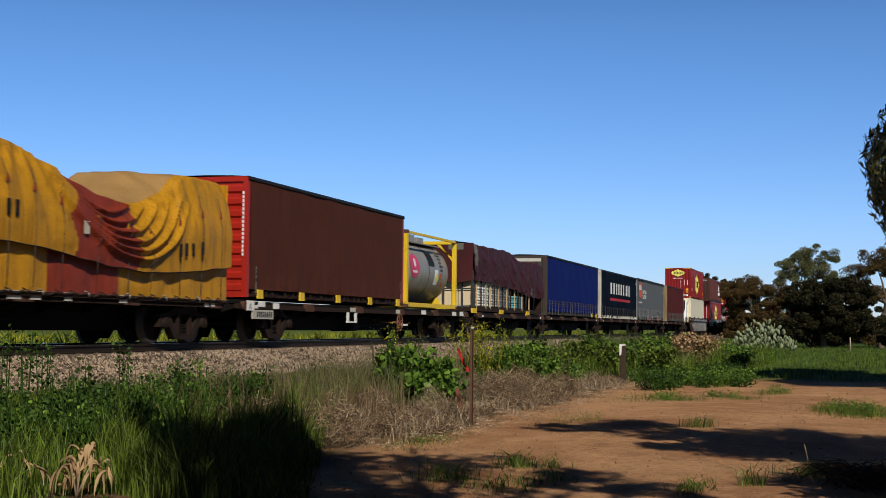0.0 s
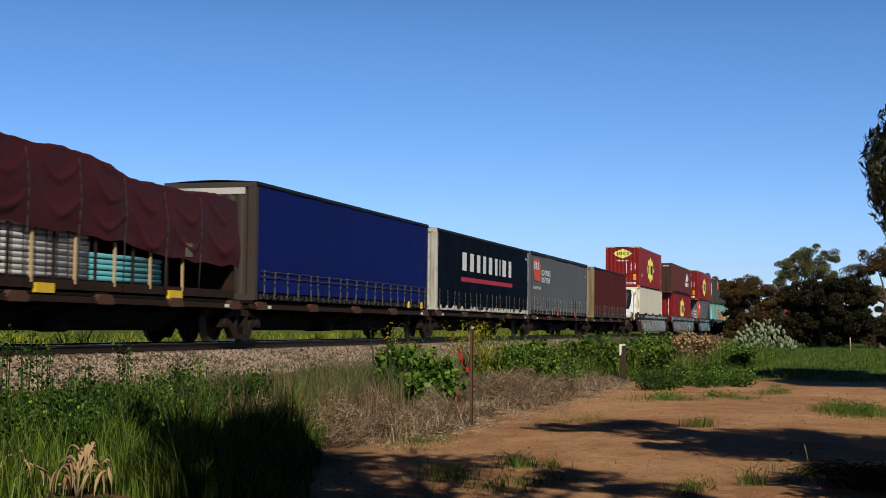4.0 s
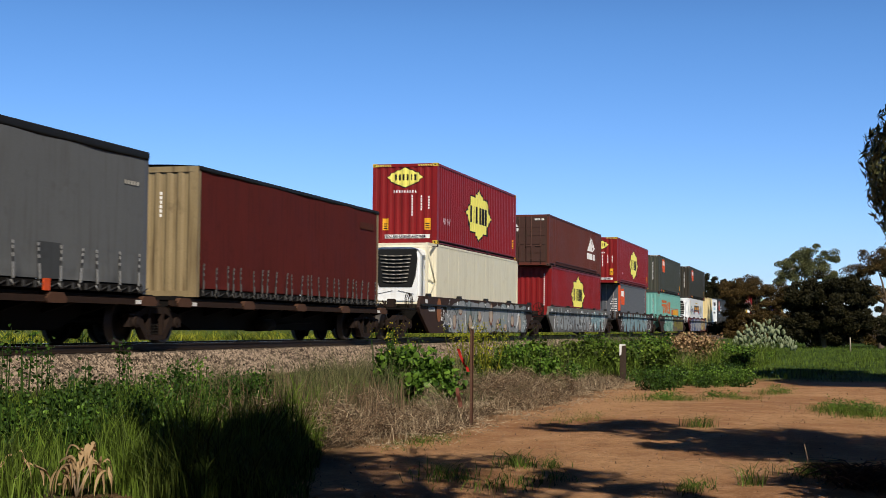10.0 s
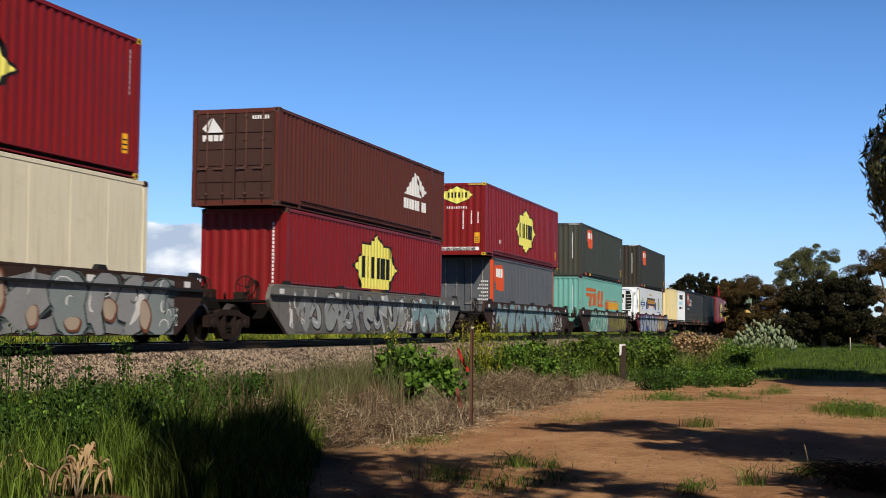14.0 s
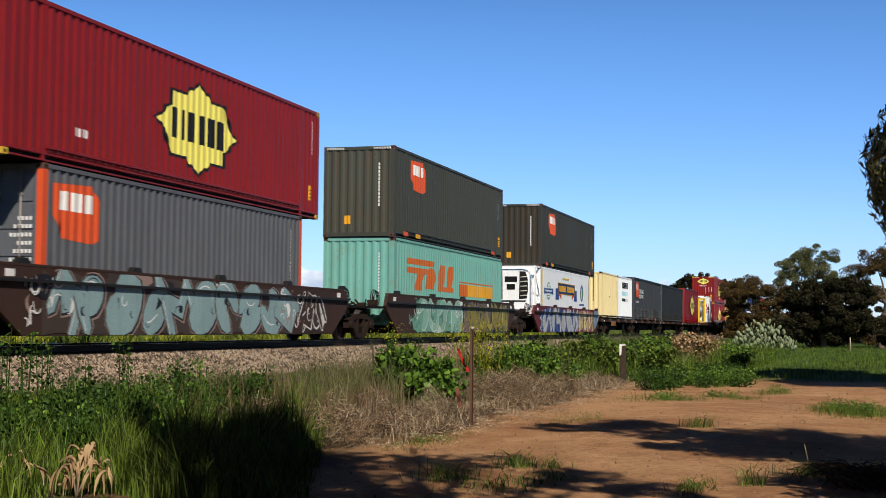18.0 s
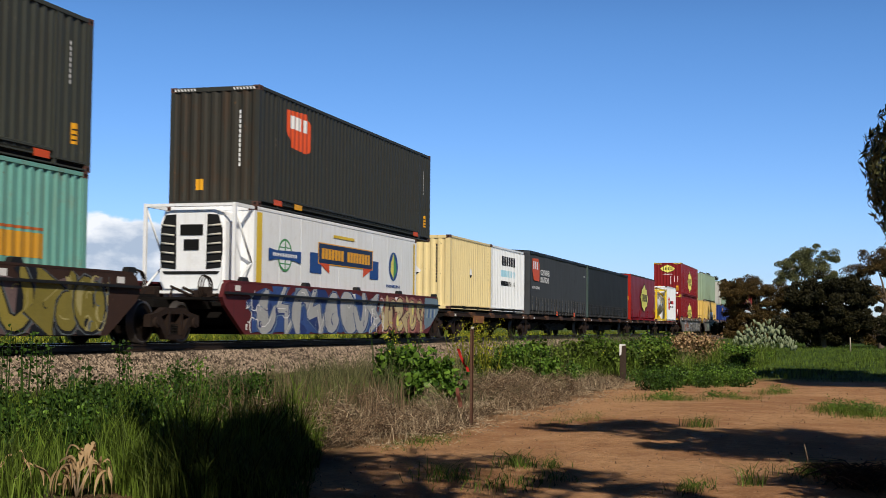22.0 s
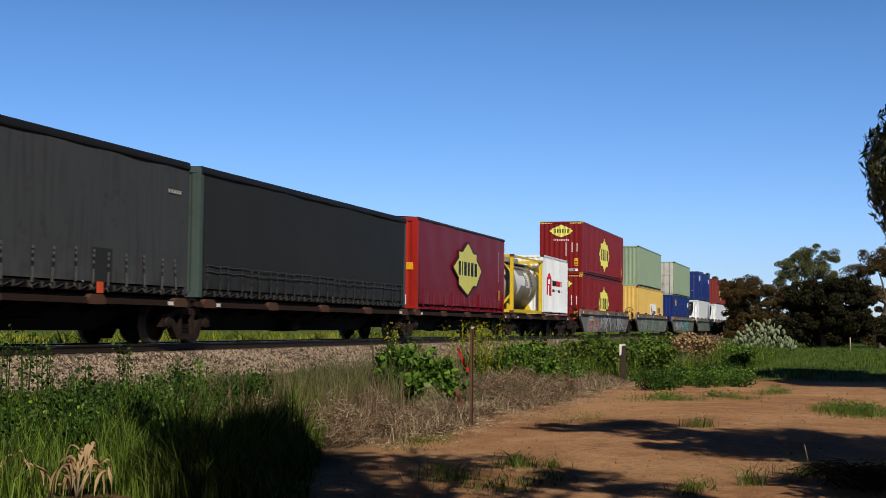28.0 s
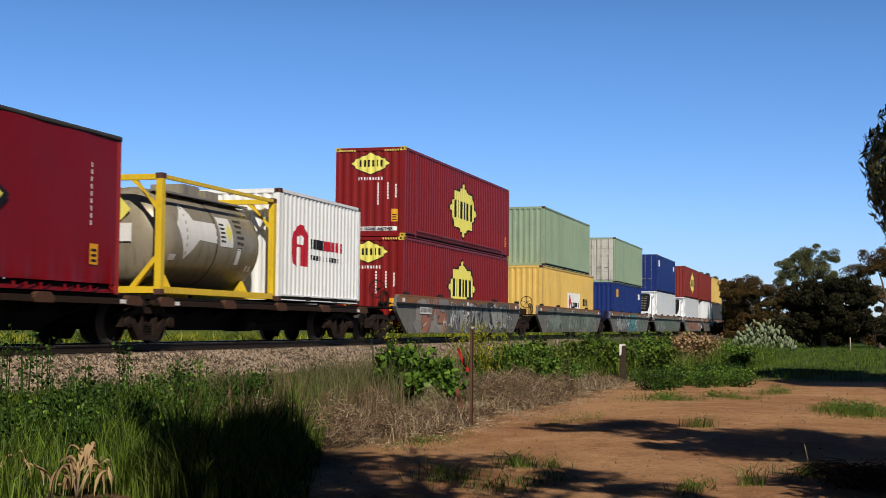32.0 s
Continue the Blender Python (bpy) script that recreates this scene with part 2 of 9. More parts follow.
yellow_ink = mat("decal_yellow", (0.78, 0.72, 0.15), 0.45, var=0.06, dirt=(0.45, 0.36, 0.08), dirt_amt=0.2, streak=0.25)
black_ink = mat("decal_black", (0.010, 0.010, 0.011), 0.5)
white_ink = mat("decal_white", (0.75, 0.75, 0.75), 0.5, var=0.08, dirt=(0.4, 0.36, 0.33), dirt_amt=0.3, streak=0.2)
orange_ink = mat("decal_orange", (0.62, 0.085, 0.025), 0.5, dirt=(0.3, 0.06, 0.03), dirt_amt=0.2)
rust_orange_ink = mat("decal_rust_orange", (0.46, 0.11, 0.025), 0.55, dirt=(0.2, 0.15, 0.08), dirt_amt=0.45, streak=0.5)
gold_ink = mat("decal_gold", (0.6, 0.3, 0.03), 0.55, dirt=(0.2, 0.15, 0.06), dirt_amt=0.3, streak=0.4)
amber_ink = mat("decal_amber", (0.75, 0.36, 0.02), 0.5)
blue_ink = mat("decal_blue", (0.012, 0.06, 0.25), 0.45)
sky_ink = mat("decal_light_blue", (0.35, 0.62, 0.75), 0.5)
green_ink = mat("decal_green", (0.08, 0.3, 0.12), 0.5)
red_ink = mat("decal_red", (0.45, 0.015, 0.03), 0.45)
pink_ink = mat("decal_pink", (0.6, 0.05, 0.14), 0.5)
tarp_gold = mat("tarp_gold", (0.46, 0.225, 0.010), 0.55, var=0.28, scale=1.4, dirt=(0.13, 0.06, 0.010), dirt_amt=0.75, streak=0.6, bump=0.6, bscale=7, spec=0.25)
tarp_red = mat("tarp_red", (0.23, 0.034, 0.016), 0.55, var=0.28, scale=1.4, dirt=(0.07, 0.014, 0.008), dirt_amt=0.7, streak=0.5, bump=0.6, bscale=7, spec=0.25)
tarp_tan = mat("tarp_faded", (0.33, 0.20, 0.075), 0.6, var=0.25, dirt=(0.25, 0.13, 0.04), dirt_amt=0.4, bump=0.25, bscale=9, spec=0.25)
tarp_maroon = mat("tarp_maroon", (0.052, 0.009, 0.011), 0.6, var=0.15, dirt=(0.03, 0.01, 0.01), dirt_amt=0.5, bump=0.25, bscale=9, spec=0.25)
tarp_grey = mat("tarp_patch_grey", (0.13, 0.125, 0.1), 0.6, var=0.15, bump=0.2, bscale=9, spec=0.25)
timber = mat("crate_timber", (0.5, 0.37, 0.2), 0.7, var=0.15, dirt=(0.25, 0.16, 0.08), dirt_amt=0.3, streak=0.4)
pipe_white = mat("pipe_white", (0.68, 0.68, 0.68), 0.35)
pipe_blue = mat("pipe_teal", (0.1, 0.36, 0.42), 0.35)


# ---- mesh helpers ----
def box(bm, x0, x1, y0, y1, z0, z1, mi=0):
    v = [bm.verts.new((x, y, z)) for x in (x0, x1) for y in (y0, y1) for z in (z0, z1)]
    for q in ((0, 1, 3, 2), (4, 6, 7, 5), (0, 4, 5, 1), (2, 3, 7, 6), (0, 2, 6, 4), (1, 5, 7, 3)):
        bm.faces.new([v[i] for i in q]).material_index = mi


def tube(bm, p0, p1, r, n=10, r2=None, mi=0, caps=True):
    p0, p1 = Vector(p0), Vector(p1)
    ax = (p1 - p0).normalized()
    s = ax.orthogonal().normalized()
    t = ax.cross(s)
    r2 = r if r2 is None else r2
    a = [bm.verts.new(p0 + (s * math.cos(k * math.tau / n) + t * math.sin(k * math.tau / n)) * r) for k in range(n)]
    b = [bm.verts.new(p1 + (s * math.cos(k * math.tau / n) + t * math.sin(k * math.tau / n)) * r2) for k in range(n)]
    for k in range(n):
        f = bm.faces.new((a[k], a[(k + 1) % n], b[(k + 1) % n], b[k]))
        f.smooth, f.material_index = True, mi
    if caps:
        bm.faces.new(a[::-1]).material_index = mi
        bm.faces.new(b).material_index = mi


def prism(bm, pts, y0, y1, mi=0, plane="xz"):
    """A flat outline given in the plane, extruded across it from y0 to y1."""
    def P(a, b, c):
        return (a, c, b) if plane == "xz" else ((c, a, b) if plane == "yz" else (a, b, c))
    a = [bm.verts.new(P(*p, y0)) for p in pts]
    b = [bm.verts.new(P(*p, y1)) for p in pts]
    n = len(pts)
    bm.faces.new(a).material_index = mi
    bm.faces.new(b[::-1]).material_index = mi
    for k in range(n):
        bm.faces.new((a[(k + 1) % n], a[k], b[k], b[(k + 1) % n])).material_index = mi


def part(name, bm, material, parent, label="", at=None):
    me = bpy.data.meshes.new(name)
    bmesh.ops.recalc_face_normals(bm, faces=bm.faces)
    bm.to_mesh(me)
    bm.free()
    for m in (material if isinstance(material, (list, tuple)) else [material]):
        me.materials.append(m)
    ob = new(name, me)
    ob.parent = parent
    if at is not None:
        ob.location = at
    if label:
        ob["label"] = label
    return ob


def again(ob, parent, at, name=None):
    """One more object on the same mesh, under a parent."""
    o = new(name or ob.name.split(".")[0], ob.data)
    o.parent = parent
    o.location = at
    return o


def thing(name, label, category, group="", kind=""):
    return tagged(new(name), label, category, group, kind)


def grid_mesh(name, fn, nu, nv, material, parent, label="", pick=None, smooth=True):
    """A sheet: fn(a, b) gives the place for a, b in 0..1. pick gives a face's material slot."""
    vs = [fn(i / nu, j / nv) for i in range(nu + 1) for j in range(nv + 1)]
    fs = [(i * (nv + 1) + j, (i + 1) * (nv + 1) + j, (i + 1) * (nv + 1) + j + 1, i * (nv + 1) + j + 1) for i in range(nu) for j in range(nv)]
    me = bpy.data.meshes.new(name)
    me.from_pydata(vs, [], fs)
    for m in (material if isinstance(material, (list, tuple)) else [material]):
        me.materials.append(m)
    if smooth:
        me.polygons.foreach_set("use_smooth", [True] * len(fs))
    if pick:
        me.polygons.foreach_set("material_index", [pick((k // nv + 0.5) / nu, (k % nv + 0.5) / nv) for k in range(len(fs))])
    ob = new(name, me)
    ob.parent = parent
    if label:
        ob["label"] = label
    return ob


MOVERS = []
TRAVEL = [(0, 0.0), (2, 17.22), (4, 34.24), (6, 51.03), (8, 67.82), (10, 84.68), (12, 101.5), (14, 118.18), (16, 134.65),
          (18, 151.03), (20, 167.48), (22, 183.91), (24, 200.16), (26, 216.27), (28, 232.29), (30, 248.29), (32, 264.29)]
WHEELS = []
YC = 15.02          # the track's middle line
RAIL = 1.07         # top of the rails
DECK = 2.10         # loading height of the flat wagons
WELL = 1.50         # floor of the well wagons


def ride(ob, u, z):
    """Put a thing on the train: u is its middle along the train, z its base."""
    ob.location = (u, YC, z)
    MOVERS.append((ob, u, z))
    return ob
# ---- containers ----
PITCH_C = 0.28


def ridge(x, depth=0.034):
    f = (x / PITCH_C) % 1.0
    if f < 0.28:
        return 0.0
    if f < 0.5:
        return depth * (f - 0.28) / 0.22
    if f < 0.78:
        return depth
    return depth * (1.0 - f) / 0.22


def ridge_breaks(a, b):
    out = []
    k = math.floor(a / PITCH_C) - 1
    while k * PITCH_C < b + PITCH_C:
        for f in (0.0, 0.28, 0.5, 0.78):
            x = (k + f) * PITCH_C
            if a + 1e-4 < x < b - 1e-4:
                out.append(x)
        k += 1
    return out


def corrugated(name, a, b, z0, z1, place, material, parent):
    """A corrugated panel from a to b and z0 to z1; place(x, inset, z) sets it on its side of the box."""
    xs = [a] + ridge_breaks(a, b) + [b]
    bm = bmesh.new()
    lo = [bm.verts.new(place(x, ridge(x), z0)) for x in xs]
    hi = [bm.verts.new(place(x, ridge(x), z1)) for x in xs]
    for k in range(len(xs) - 1):
        bm.faces.new((lo[k], lo[k + 1], hi[k + 1], hi[k]))
    return part(name, bm, material, parent)


def badge(name, shapes, place, parent, materials, folded=True, label="", dx=0.0):
    """Painted shapes on a panel: shapes are (outline, slot, lift); folded ones follow the panel's ridges."""
    if name == "wordmark" and len(shapes) > 1:        # each bar of a wordmark is a piece under its first
        first = None
        for sh in shapes:
            if first is None:
                first = one_badge(name, [sh], place, parent, materials, folded, label)
            else:
                one_badge("bar", [sh], place, first, materials, folded, "")
        return first
    ob = one_badge(name, shapes, place, parent, materials, folded, label)
    if name in ("code_bars", "sprayed_paint"):
        tagged(ob, kind="stuff")
    return ob


def one_badge(name, shapes, place, parent, materials, folded, label):
    bm = bmesh.new()
    for pts, mi, lift in shapes:
        b2 = bmesh.new()
        f = b2.faces.new([b2.verts.new((x, 0, z)) for x, z in pts])
        bmesh.ops.triangulate(b2, faces=[f])
        if folded:
            for x in ridge_breaks(min(p[0] for p in pts), max(p[0] for p in pts)):
                bmesh.ops.bisect_plane(b2, geom=b2.verts[:] + b2.edges[:] + b2.faces[:], plane_co=(x, 0, 0), plane_no=(1, 0, 0))
        vm = {v: bm.verts.new(place(v.co.x, (ridge(v.co.x) if folded else 0.0) - 0.004 - lift * 0.003, v.co.z)) for v in b2.verts}
        for g in b2.faces:
            try:
                bm.faces.new([vm[v] for v in g.verts]).material_index = mi
            except ValueError:
                pass
        b2.free()
    return part(name, bm, materials, parent, label)


def rect(x0, x1, z0, z1, lean=0.0):
    return [(x0, z0), (x1, z0), (x1 + lean, z1), (x0 + lean, z1)]


def star(cx, cz, rx, rz, dz=0.0, cut=None):
    """The eight-pointed badge outline."""
    pts = []
    for x, z in ((0, 1), (.13, .80), (.22, .80), (.30, .66), (.64, .66), (.64, .36), (.78, .27), (.80, .16), (1, 0), (.80, -.16), (.78, -.27), (.64, -.36),
                 (.64, -.66), (.30, -.66), (.22, -.80), (.13, -.80)):
        pts.append((x, z))
    pts = pts + [(0, -1)] + [(-x, z) for x, z in pts[:0:-1]]
    return [(cx + x * rx, max(cz + z * rz, cut) if cut is not None else cz + z * rz) for x, z in pts]


def diamond(cx, cz, rx, rz):
    q = ((0, 1), (.3, .7), (.42, .7), (.55, .5), (.78, .42), (.8, .22), (1, 0), (.8, -.22), (.78, -.42), (.55, -.5), (.42, -.7), (.3, -.7))
    pts = list(q) + [(0, -1)] + [(-x, z) for x, z in q[:0:-1]]
    return [(cx + x * rx, cz + z * rz) for x, z in pts]


def blocks(x0, x1, z0, z1, n, mi, lift=2, lean=0.0, fill=0.72, rng=None):
    """A line of plain bars the size of lettering."""
    w = (x1 - x0) / n
    out = []
    for k in range(n):
        a = x0 + k * w
        out.append((rect(a, a + w * fill, z0, z1, lean), mi, lift))
    return out


def near_side(W):
    return lambda x, d, z: (x, -W / 2 + 0.012 + d, z)


def far_side(W):
    return lambda x, d, z: (x, W / 2 - 0.012 - d, z)


def front_end(L):
    return lambda y, d, z: (-L / 2 + 0.012 + d, y, z)


def rear_end(L):
    return lambda y, d, z: (L / 2 - 0.012 - d, y, z)


def doors(t, L, H, W, body, gear, end=-1, worn=None):
    """Two cargo doors with their locking rods, on the end given."""
    x = end * (L / 2 - 0.03)
    for s in (-1, 1):
        bm = bmesh.new()
        y0, y1 = (0.012, W / 2 - 0.13) if s > 0 else (-W / 2 + 0.13, -0.012)
        box(bm, min(x, x + end * 0.012), max(x, x + end * 0.012), y0, y1, 0.15, H - 0.12)
        n = 5
        for k in range(n):
            z0 = 0.2 + k * (H - 0.4) / n
            z1 = z0 + (H - 0.4) / n - 0.07
            box(bm, min(x + end * 0.012, x + end * 0.035), max(x + end * 0.012, x + end * 0.035), y0 + 0.06, y1 - 0.06, z0, z1)
        d = part("door", bm, worn or body, t)
        for f in (0.28, 0.72):
            y = y0 + (y1 - y0) * f
            bm = bmesh.new()
            tube(bm, (x + end * 0.06, y, 0.1), (x + end * 0.06, y, H - 0.08), 0.017, 8)
            for z in (0.3, 1.0, 1.7, 2.3):
                box(bm, min(x + end * 0.03, x + end * 0.08), max(x + end * 0.03, x + end * 0.08), y - 0.04, y + 0.04, z, z + 0.05)
            box(bm, min(x + end * 0.06, x + end * 0.085), max(x + end * 0.06, x + end * 0.085), y - 0.02, y + 0.26, 0.95, 0.99)
            part("locking_rod", bm, gear, d)


def frame_parts(t, L, H, W, body, corner=casting, posts=True):
    bm = bmesh.new()
    for sx in (-1, 1):
        for sy in (-1, 1):
            x, y = sx * L / 2, sy * W / 2
            box(bm, min(x, x - sx * 0.16), max(x, x - sx * 0.16), min(y, y - sy * 0.11), max(y, y - sy * 0.11), 0.118, H - 0.118)
    for sy in (-1, 1):
        y = sy * W / 2
        box(bm, -L / 2 + 0.16, L / 2 - 0.16, min(y, y - sy * 0.06), max(y, y - sy * 0.06), H - 0.09, H - 0.012)
    for sx in (-1, 1):
        x = sx * L / 2
        box(bm, min(x, x - sx * 0.08), max(x, x - sx * 0.08), -W / 2 + 0.11, W / 2 - 0.11, H - 0.12, H - 0.012)
        box(bm, min(x, x - sx * 0.08), max(x, x - sx * 0.08), -W / 2 + 0.11, W / 2 - 0.11, 0.02, 0.15)
    part("frame", bm, body, t)
    for sy in (-1, 1):      # channel-shaped bottom rails with open lips
        bm = bmesh.new()
        o, i, e = sy * W / 2, sy * (W / 2 - 0.055), sy * (W / 2 - 0.075)
        prism(bm, [(o, 0.02), (o, 0.048), (i, 0.052), (i, 0.13), (o, 0.136), (o, 0.17), (e, 0.17), (e, 0.02)], -L / 2 + 0.16, L / 2 - 0.16, 0, "yz")
        part("bottom_rail", bm, body, t)
    bm = bmesh.new()
    box(bm, -0.09, 0.09, -0.081, 0.081, 0, 0.118)
    # solid black blocks stand in for the shade inside the casting's holes
    box(bm, -0.035, 0.035, -0.084, 0.084, 0.03, 0.085, 1)
    box(bm, -0.094, 0.094, -0.03, 0.03, 0.03, 0.085, 1)
    c = part("corner_casting", bm, [corner, deep], t, at=(-L / 2 + 0.088, -W / 2 + 0.079, 0))
    for sx in (-1, 1):
        for sy in (-1, 1):
            for z in (0, H - 0.118):
                if (sx, sy, z) != (-1, -1, 0):
                    again(c, t, (sx * (L / 2 - 0.088), sy * (W / 2 - 0.079), z))


def dry_box(L, H, body, label, front="panel", long=False, corner=casting, worn=None, end_mat=None, rear="panel", name="shipping_container"):
    """A corrugated steel container. long: one with posts at the forty-foot places and smooth bays outside them."""
    W = 2.44
    t = thing(name, label, "container", "containers on the train")
    frame_parts(t, L, H, W, body, corner)
    a = L / 2 - 0.16
    if long:
        q = 6.05
        for pl in (near_side(W), far_side(W)):
            corrugated("side_panel", -q + 0.1, q - 0.1, 0.17, H - 0.09, pl, body, t)
            for sx in (-1, 1):
                corrugated("end_bay", min(sx * q, sx * a), max(sx * q, sx * a), 0.17, H - 0.09, pl, body, t)
                bm = bmesh.new()
                p0, p1 = pl(sx * q, -0.008, 0.02), pl(sx * q, 0.05, H - 0.02)
                box(bm, p0[0] - 0.05, p0[0] + 0.05, min(p0[1], p1[1]), max(p0[1], p1[1]), p0[2], p1[2])
                part("post", bm, body, t)
        for sy in (-1, 1):      # deep bottom rail with a dark slot
            bm = bmesh.new()
            y = sy * (W / 2)
            prism(bm, [(y, 0.172), (y + sy * 0.012, 0.20), (y - sy * 0.035, 0.206), (y - sy * 0.035, 0.25), (y + sy * 0.014, 0.258), (y + sy * 0.014, 0.30), (y - sy * 0.05, 0.33), (y - sy * 0.05, 0.172)], -q + 0.1, q - 0.1, 0, "yz")
            part("upper_rail", bm, body, t)
    else:
        for pl in (near_side(W), far_side(W)):
            corrugated("side_panel", -a, a, 0.17, H - 0.09, pl, body, t)
        for sy in (-1, 1):
            y = sy * W / 2
            for k in (-1, 1):
                bm = bmesh.new()
                # solid block, its black colour standing in for shade in the pocket's mouth
                box(bm, k * 1.0 - 0.18, k * 1.0 + 0.18, min(y - sy * 0.05, y + sy * 0.001), max(y - sy * 0.05, y + sy * 0.001), 0.03, 0.14)
                part("fork_pocket", bm, deep, t)
    for which, fn, mode in ((-1, front_end(L), front), (1, rear_end(L), rear)):
        if mode == "doors":
            doors(t, L, H, W, end_mat or body, casting if body == maroon else rod, which, worn)
        else:
            corrugated("end_panel", -W / 2 + 0.11, W / 2 - 0.11, 0.15, H - 0.12, fn, end_mat or body, t)
    bm = bmesh.new()
    n = int(L / 0.55)
    for k in range(n):
        x0 = -L / 2 + 0.1 + k * (L - 0.2) / n
        w = (L - 0.2) / n
        box(bm, x0, x0 + w * 0.55, -W / 2 + 0.06, W / 2 - 0.06, H - 0.05, H - 0.018)
        box(bm, x0 + w * 0.55, x0 + w, -W / 2 + 0.06, W / 2 - 0.06, H - 0.05, H - 0.034)
    part("roof", bm, body, t)
    bm = bmesh.new()
    box(bm, -L / 2 + 0.1, L / 2 - 0.1, -W / 2 + 0.05, W / 2 - 0.05, 0.03, 0.12)
    part("floor", bm, under, t)
    t["L"], t["H"] = L, H
    return t


def hazard_strip(t, L, H, mats=(yellow_ink, black_ink)):
    """The striped warning strip on the end's top rail."""
    sh = []
    for s in (-1, 1):
        for k in range(7):
            y = s * (1.08 - k * 0.09)
            sh.append((rect(y - 0.022, y + 0.022, H - 0.1, H - 0.035, 0.03), 0, 0))
    badge("warning_strip", sh, lambda y, d, z: (-L / 2 - 0.003 + d * 0, y, z), t, [mats[0]], False)


def side_star(t, x, z, r, W=2.44, cut=None, folded=True, place=None, rz=1.03):
    pl = place or near_side(W)
    sh = [(star(x, z, r * 1.09, rz * 1.09, cut=cut), 0, 0), (star(x, z, r, rz, cut=None if cut is None else cut + 0.02), 1, 1)]
    h = rz * 0.32
    widths = (0.62, 0.34, 0.8, 0.62, 0.8, 0.8)
    gap = 0.42
    unit = 1.3 * r / (sum(widths) + 5 * gap)
    a = x - 0.65 * r
    for wd in widths:
        sh.append((rect(a, a + wd * unit, z - h, z + h), 2, 2))
        a += (wd + gap) * unit
    badge("badge", sh, pl, t, [black_ink, yellow_ink, black_ink], folded, "yellow eight-pointed badge edged in black")


def plain_star(t, x, z, r, rz=1.08, folded=False, place=None):
    """The badge of two crossed squares."""
    q = ((0, 1), (.39, .62), (.63, .62), (.63, .38))
    ring = []
    for k in range(4):
        c, d = ((1, 0), (0, -1), (-1, 0), (0, 1))[k]
        ring += [(a * c - b * d, a * d + b * c) for a, b in q[::-1] + tuple((-a, b) for a, b in q[1:])][:7]
    ring = sorted(set((round(a, 4), round(b, 4)) for a, b in ring), key=lambda p: math.atan2(p[1], p[0]))
    sh = [([(x + a * r * g, z + b * rz * g) for a, b in ring], mi, mi) for g, mi in ((1.0, 0), (0.91, 1))]
    a = x - 0.6 * r
    for wd in (0.13, 0.07, 0.17, 0.13, 0.17, 0.17):
        sh.append((rect(a, a + wd * r, z - rz * 0.24, z + rz * 0.24), 2, 2))
        a += (wd + 0.072) * r
    badge("badge", sh, place, t, [black_ink, yellow_ink, black_ink], folded, "yellow eight-pointed badge edged in black")


def end_diamond(t, L, z, mats=True):
    pl = front_end(L)
    sh = [(diamond(0.0, z, 0.72, 0.40), 0, 0), (diamond(0.0, z, 0.68, 0.36), 1, 1)]
    for k in range(6):
        a = -0.42 + k * 0.145
        sh.append((rect(a, a + (0.04 if k == 1 else 0.075), z - 0.11, z + 0.11), 2, 2))
    badge("end_badge", sh, pl, t, [black_ink, yellow_ink, black_ink], True, "yellow diamond badge edged in black")


def code_bars(t, L, H, end=True, side_x=None, z=None, W=2.44, rows=10, ink=white_ink):
    """Columns and rows of small plain bars where code numbers stand."""
    if end:
        sh = []
        for y, zt, n in ((-0.62, H - 1.15, 6), (-0.28, H - 1.15, 8), (-0.9, H - 1.2, 5)):
            for k in range(n):
                zz = zt - k * 0.095
                sh.append((rect(y - 0.025, y + 0.025, zz - 0.07, zz), 0, 0))
        badge("code_bars", sh, front_end(L), t, [ink], True)
    if side_x is not None:
        sh = []
        zt = z or H - 0.35
        for k in range(rows):
            zz = zt - k * 0.105
            sh.append((rect(side_x - 0.028, side_x + 0.028, zz - 0.075, zz), 0, 0))
        badge("code_bars", sh, near_side(W), t, [ink], True)


def amber_labels(t, L, W=2.44, z=0.5, front=True, rear_side=True):
    if front:
        for y in (-0.86, 0.72):
            sh = [(rect(y - 0.11, y + 0.11, z, z + 0.42), 0, 0)] + [(rect(y - 0.07, y + 0.07, z + 0.05 + k * 0.08, z + 0.085 + k * 0.08), 1, 1) for k in range(3)]
            badge("warning_label", sh, front_end(L), t, [amber_ink, black_ink], True)
    if rear_side:
        x = L / 2 - 0.55
        sh = [(rect(x - 0.1, x + 0.1, z - 0.02, z + 0.38), 0, 0)] + [(rect(x - 0.07, x + 0.07, z + 0.04 + k * 0.1, z + 0.07 + k * 0.1), 1, 1) for k in range(3)]
        badge("warning_label", sh, near_side(W), t, [amber_ink, black_ink], True)


def lettering(t, words, x, z, size, material, place, name="lettering", squash=1.0, lift=0.006, bold=0.0):
    """Readable words in the built-in font, as a flat mesh on a side."""
    cu = bpy.data.curves.new(name, 'FONT')
    cu.body = words
    cu.size = size
    cu.offset = size * bold
    tmp = bpy.data.objects.new(name, cu)
    me = bpy.data.meshes.new_from_object(tmp)
    bpy.data.objects.remove(tmp)
    for v in me.vertices:
        v.co = place(x + v.co.x * squash, -lift, z + v.co.y)
    me.materials.append(material)
    ob = new(name, me)
    ob.parent = t
    return ob


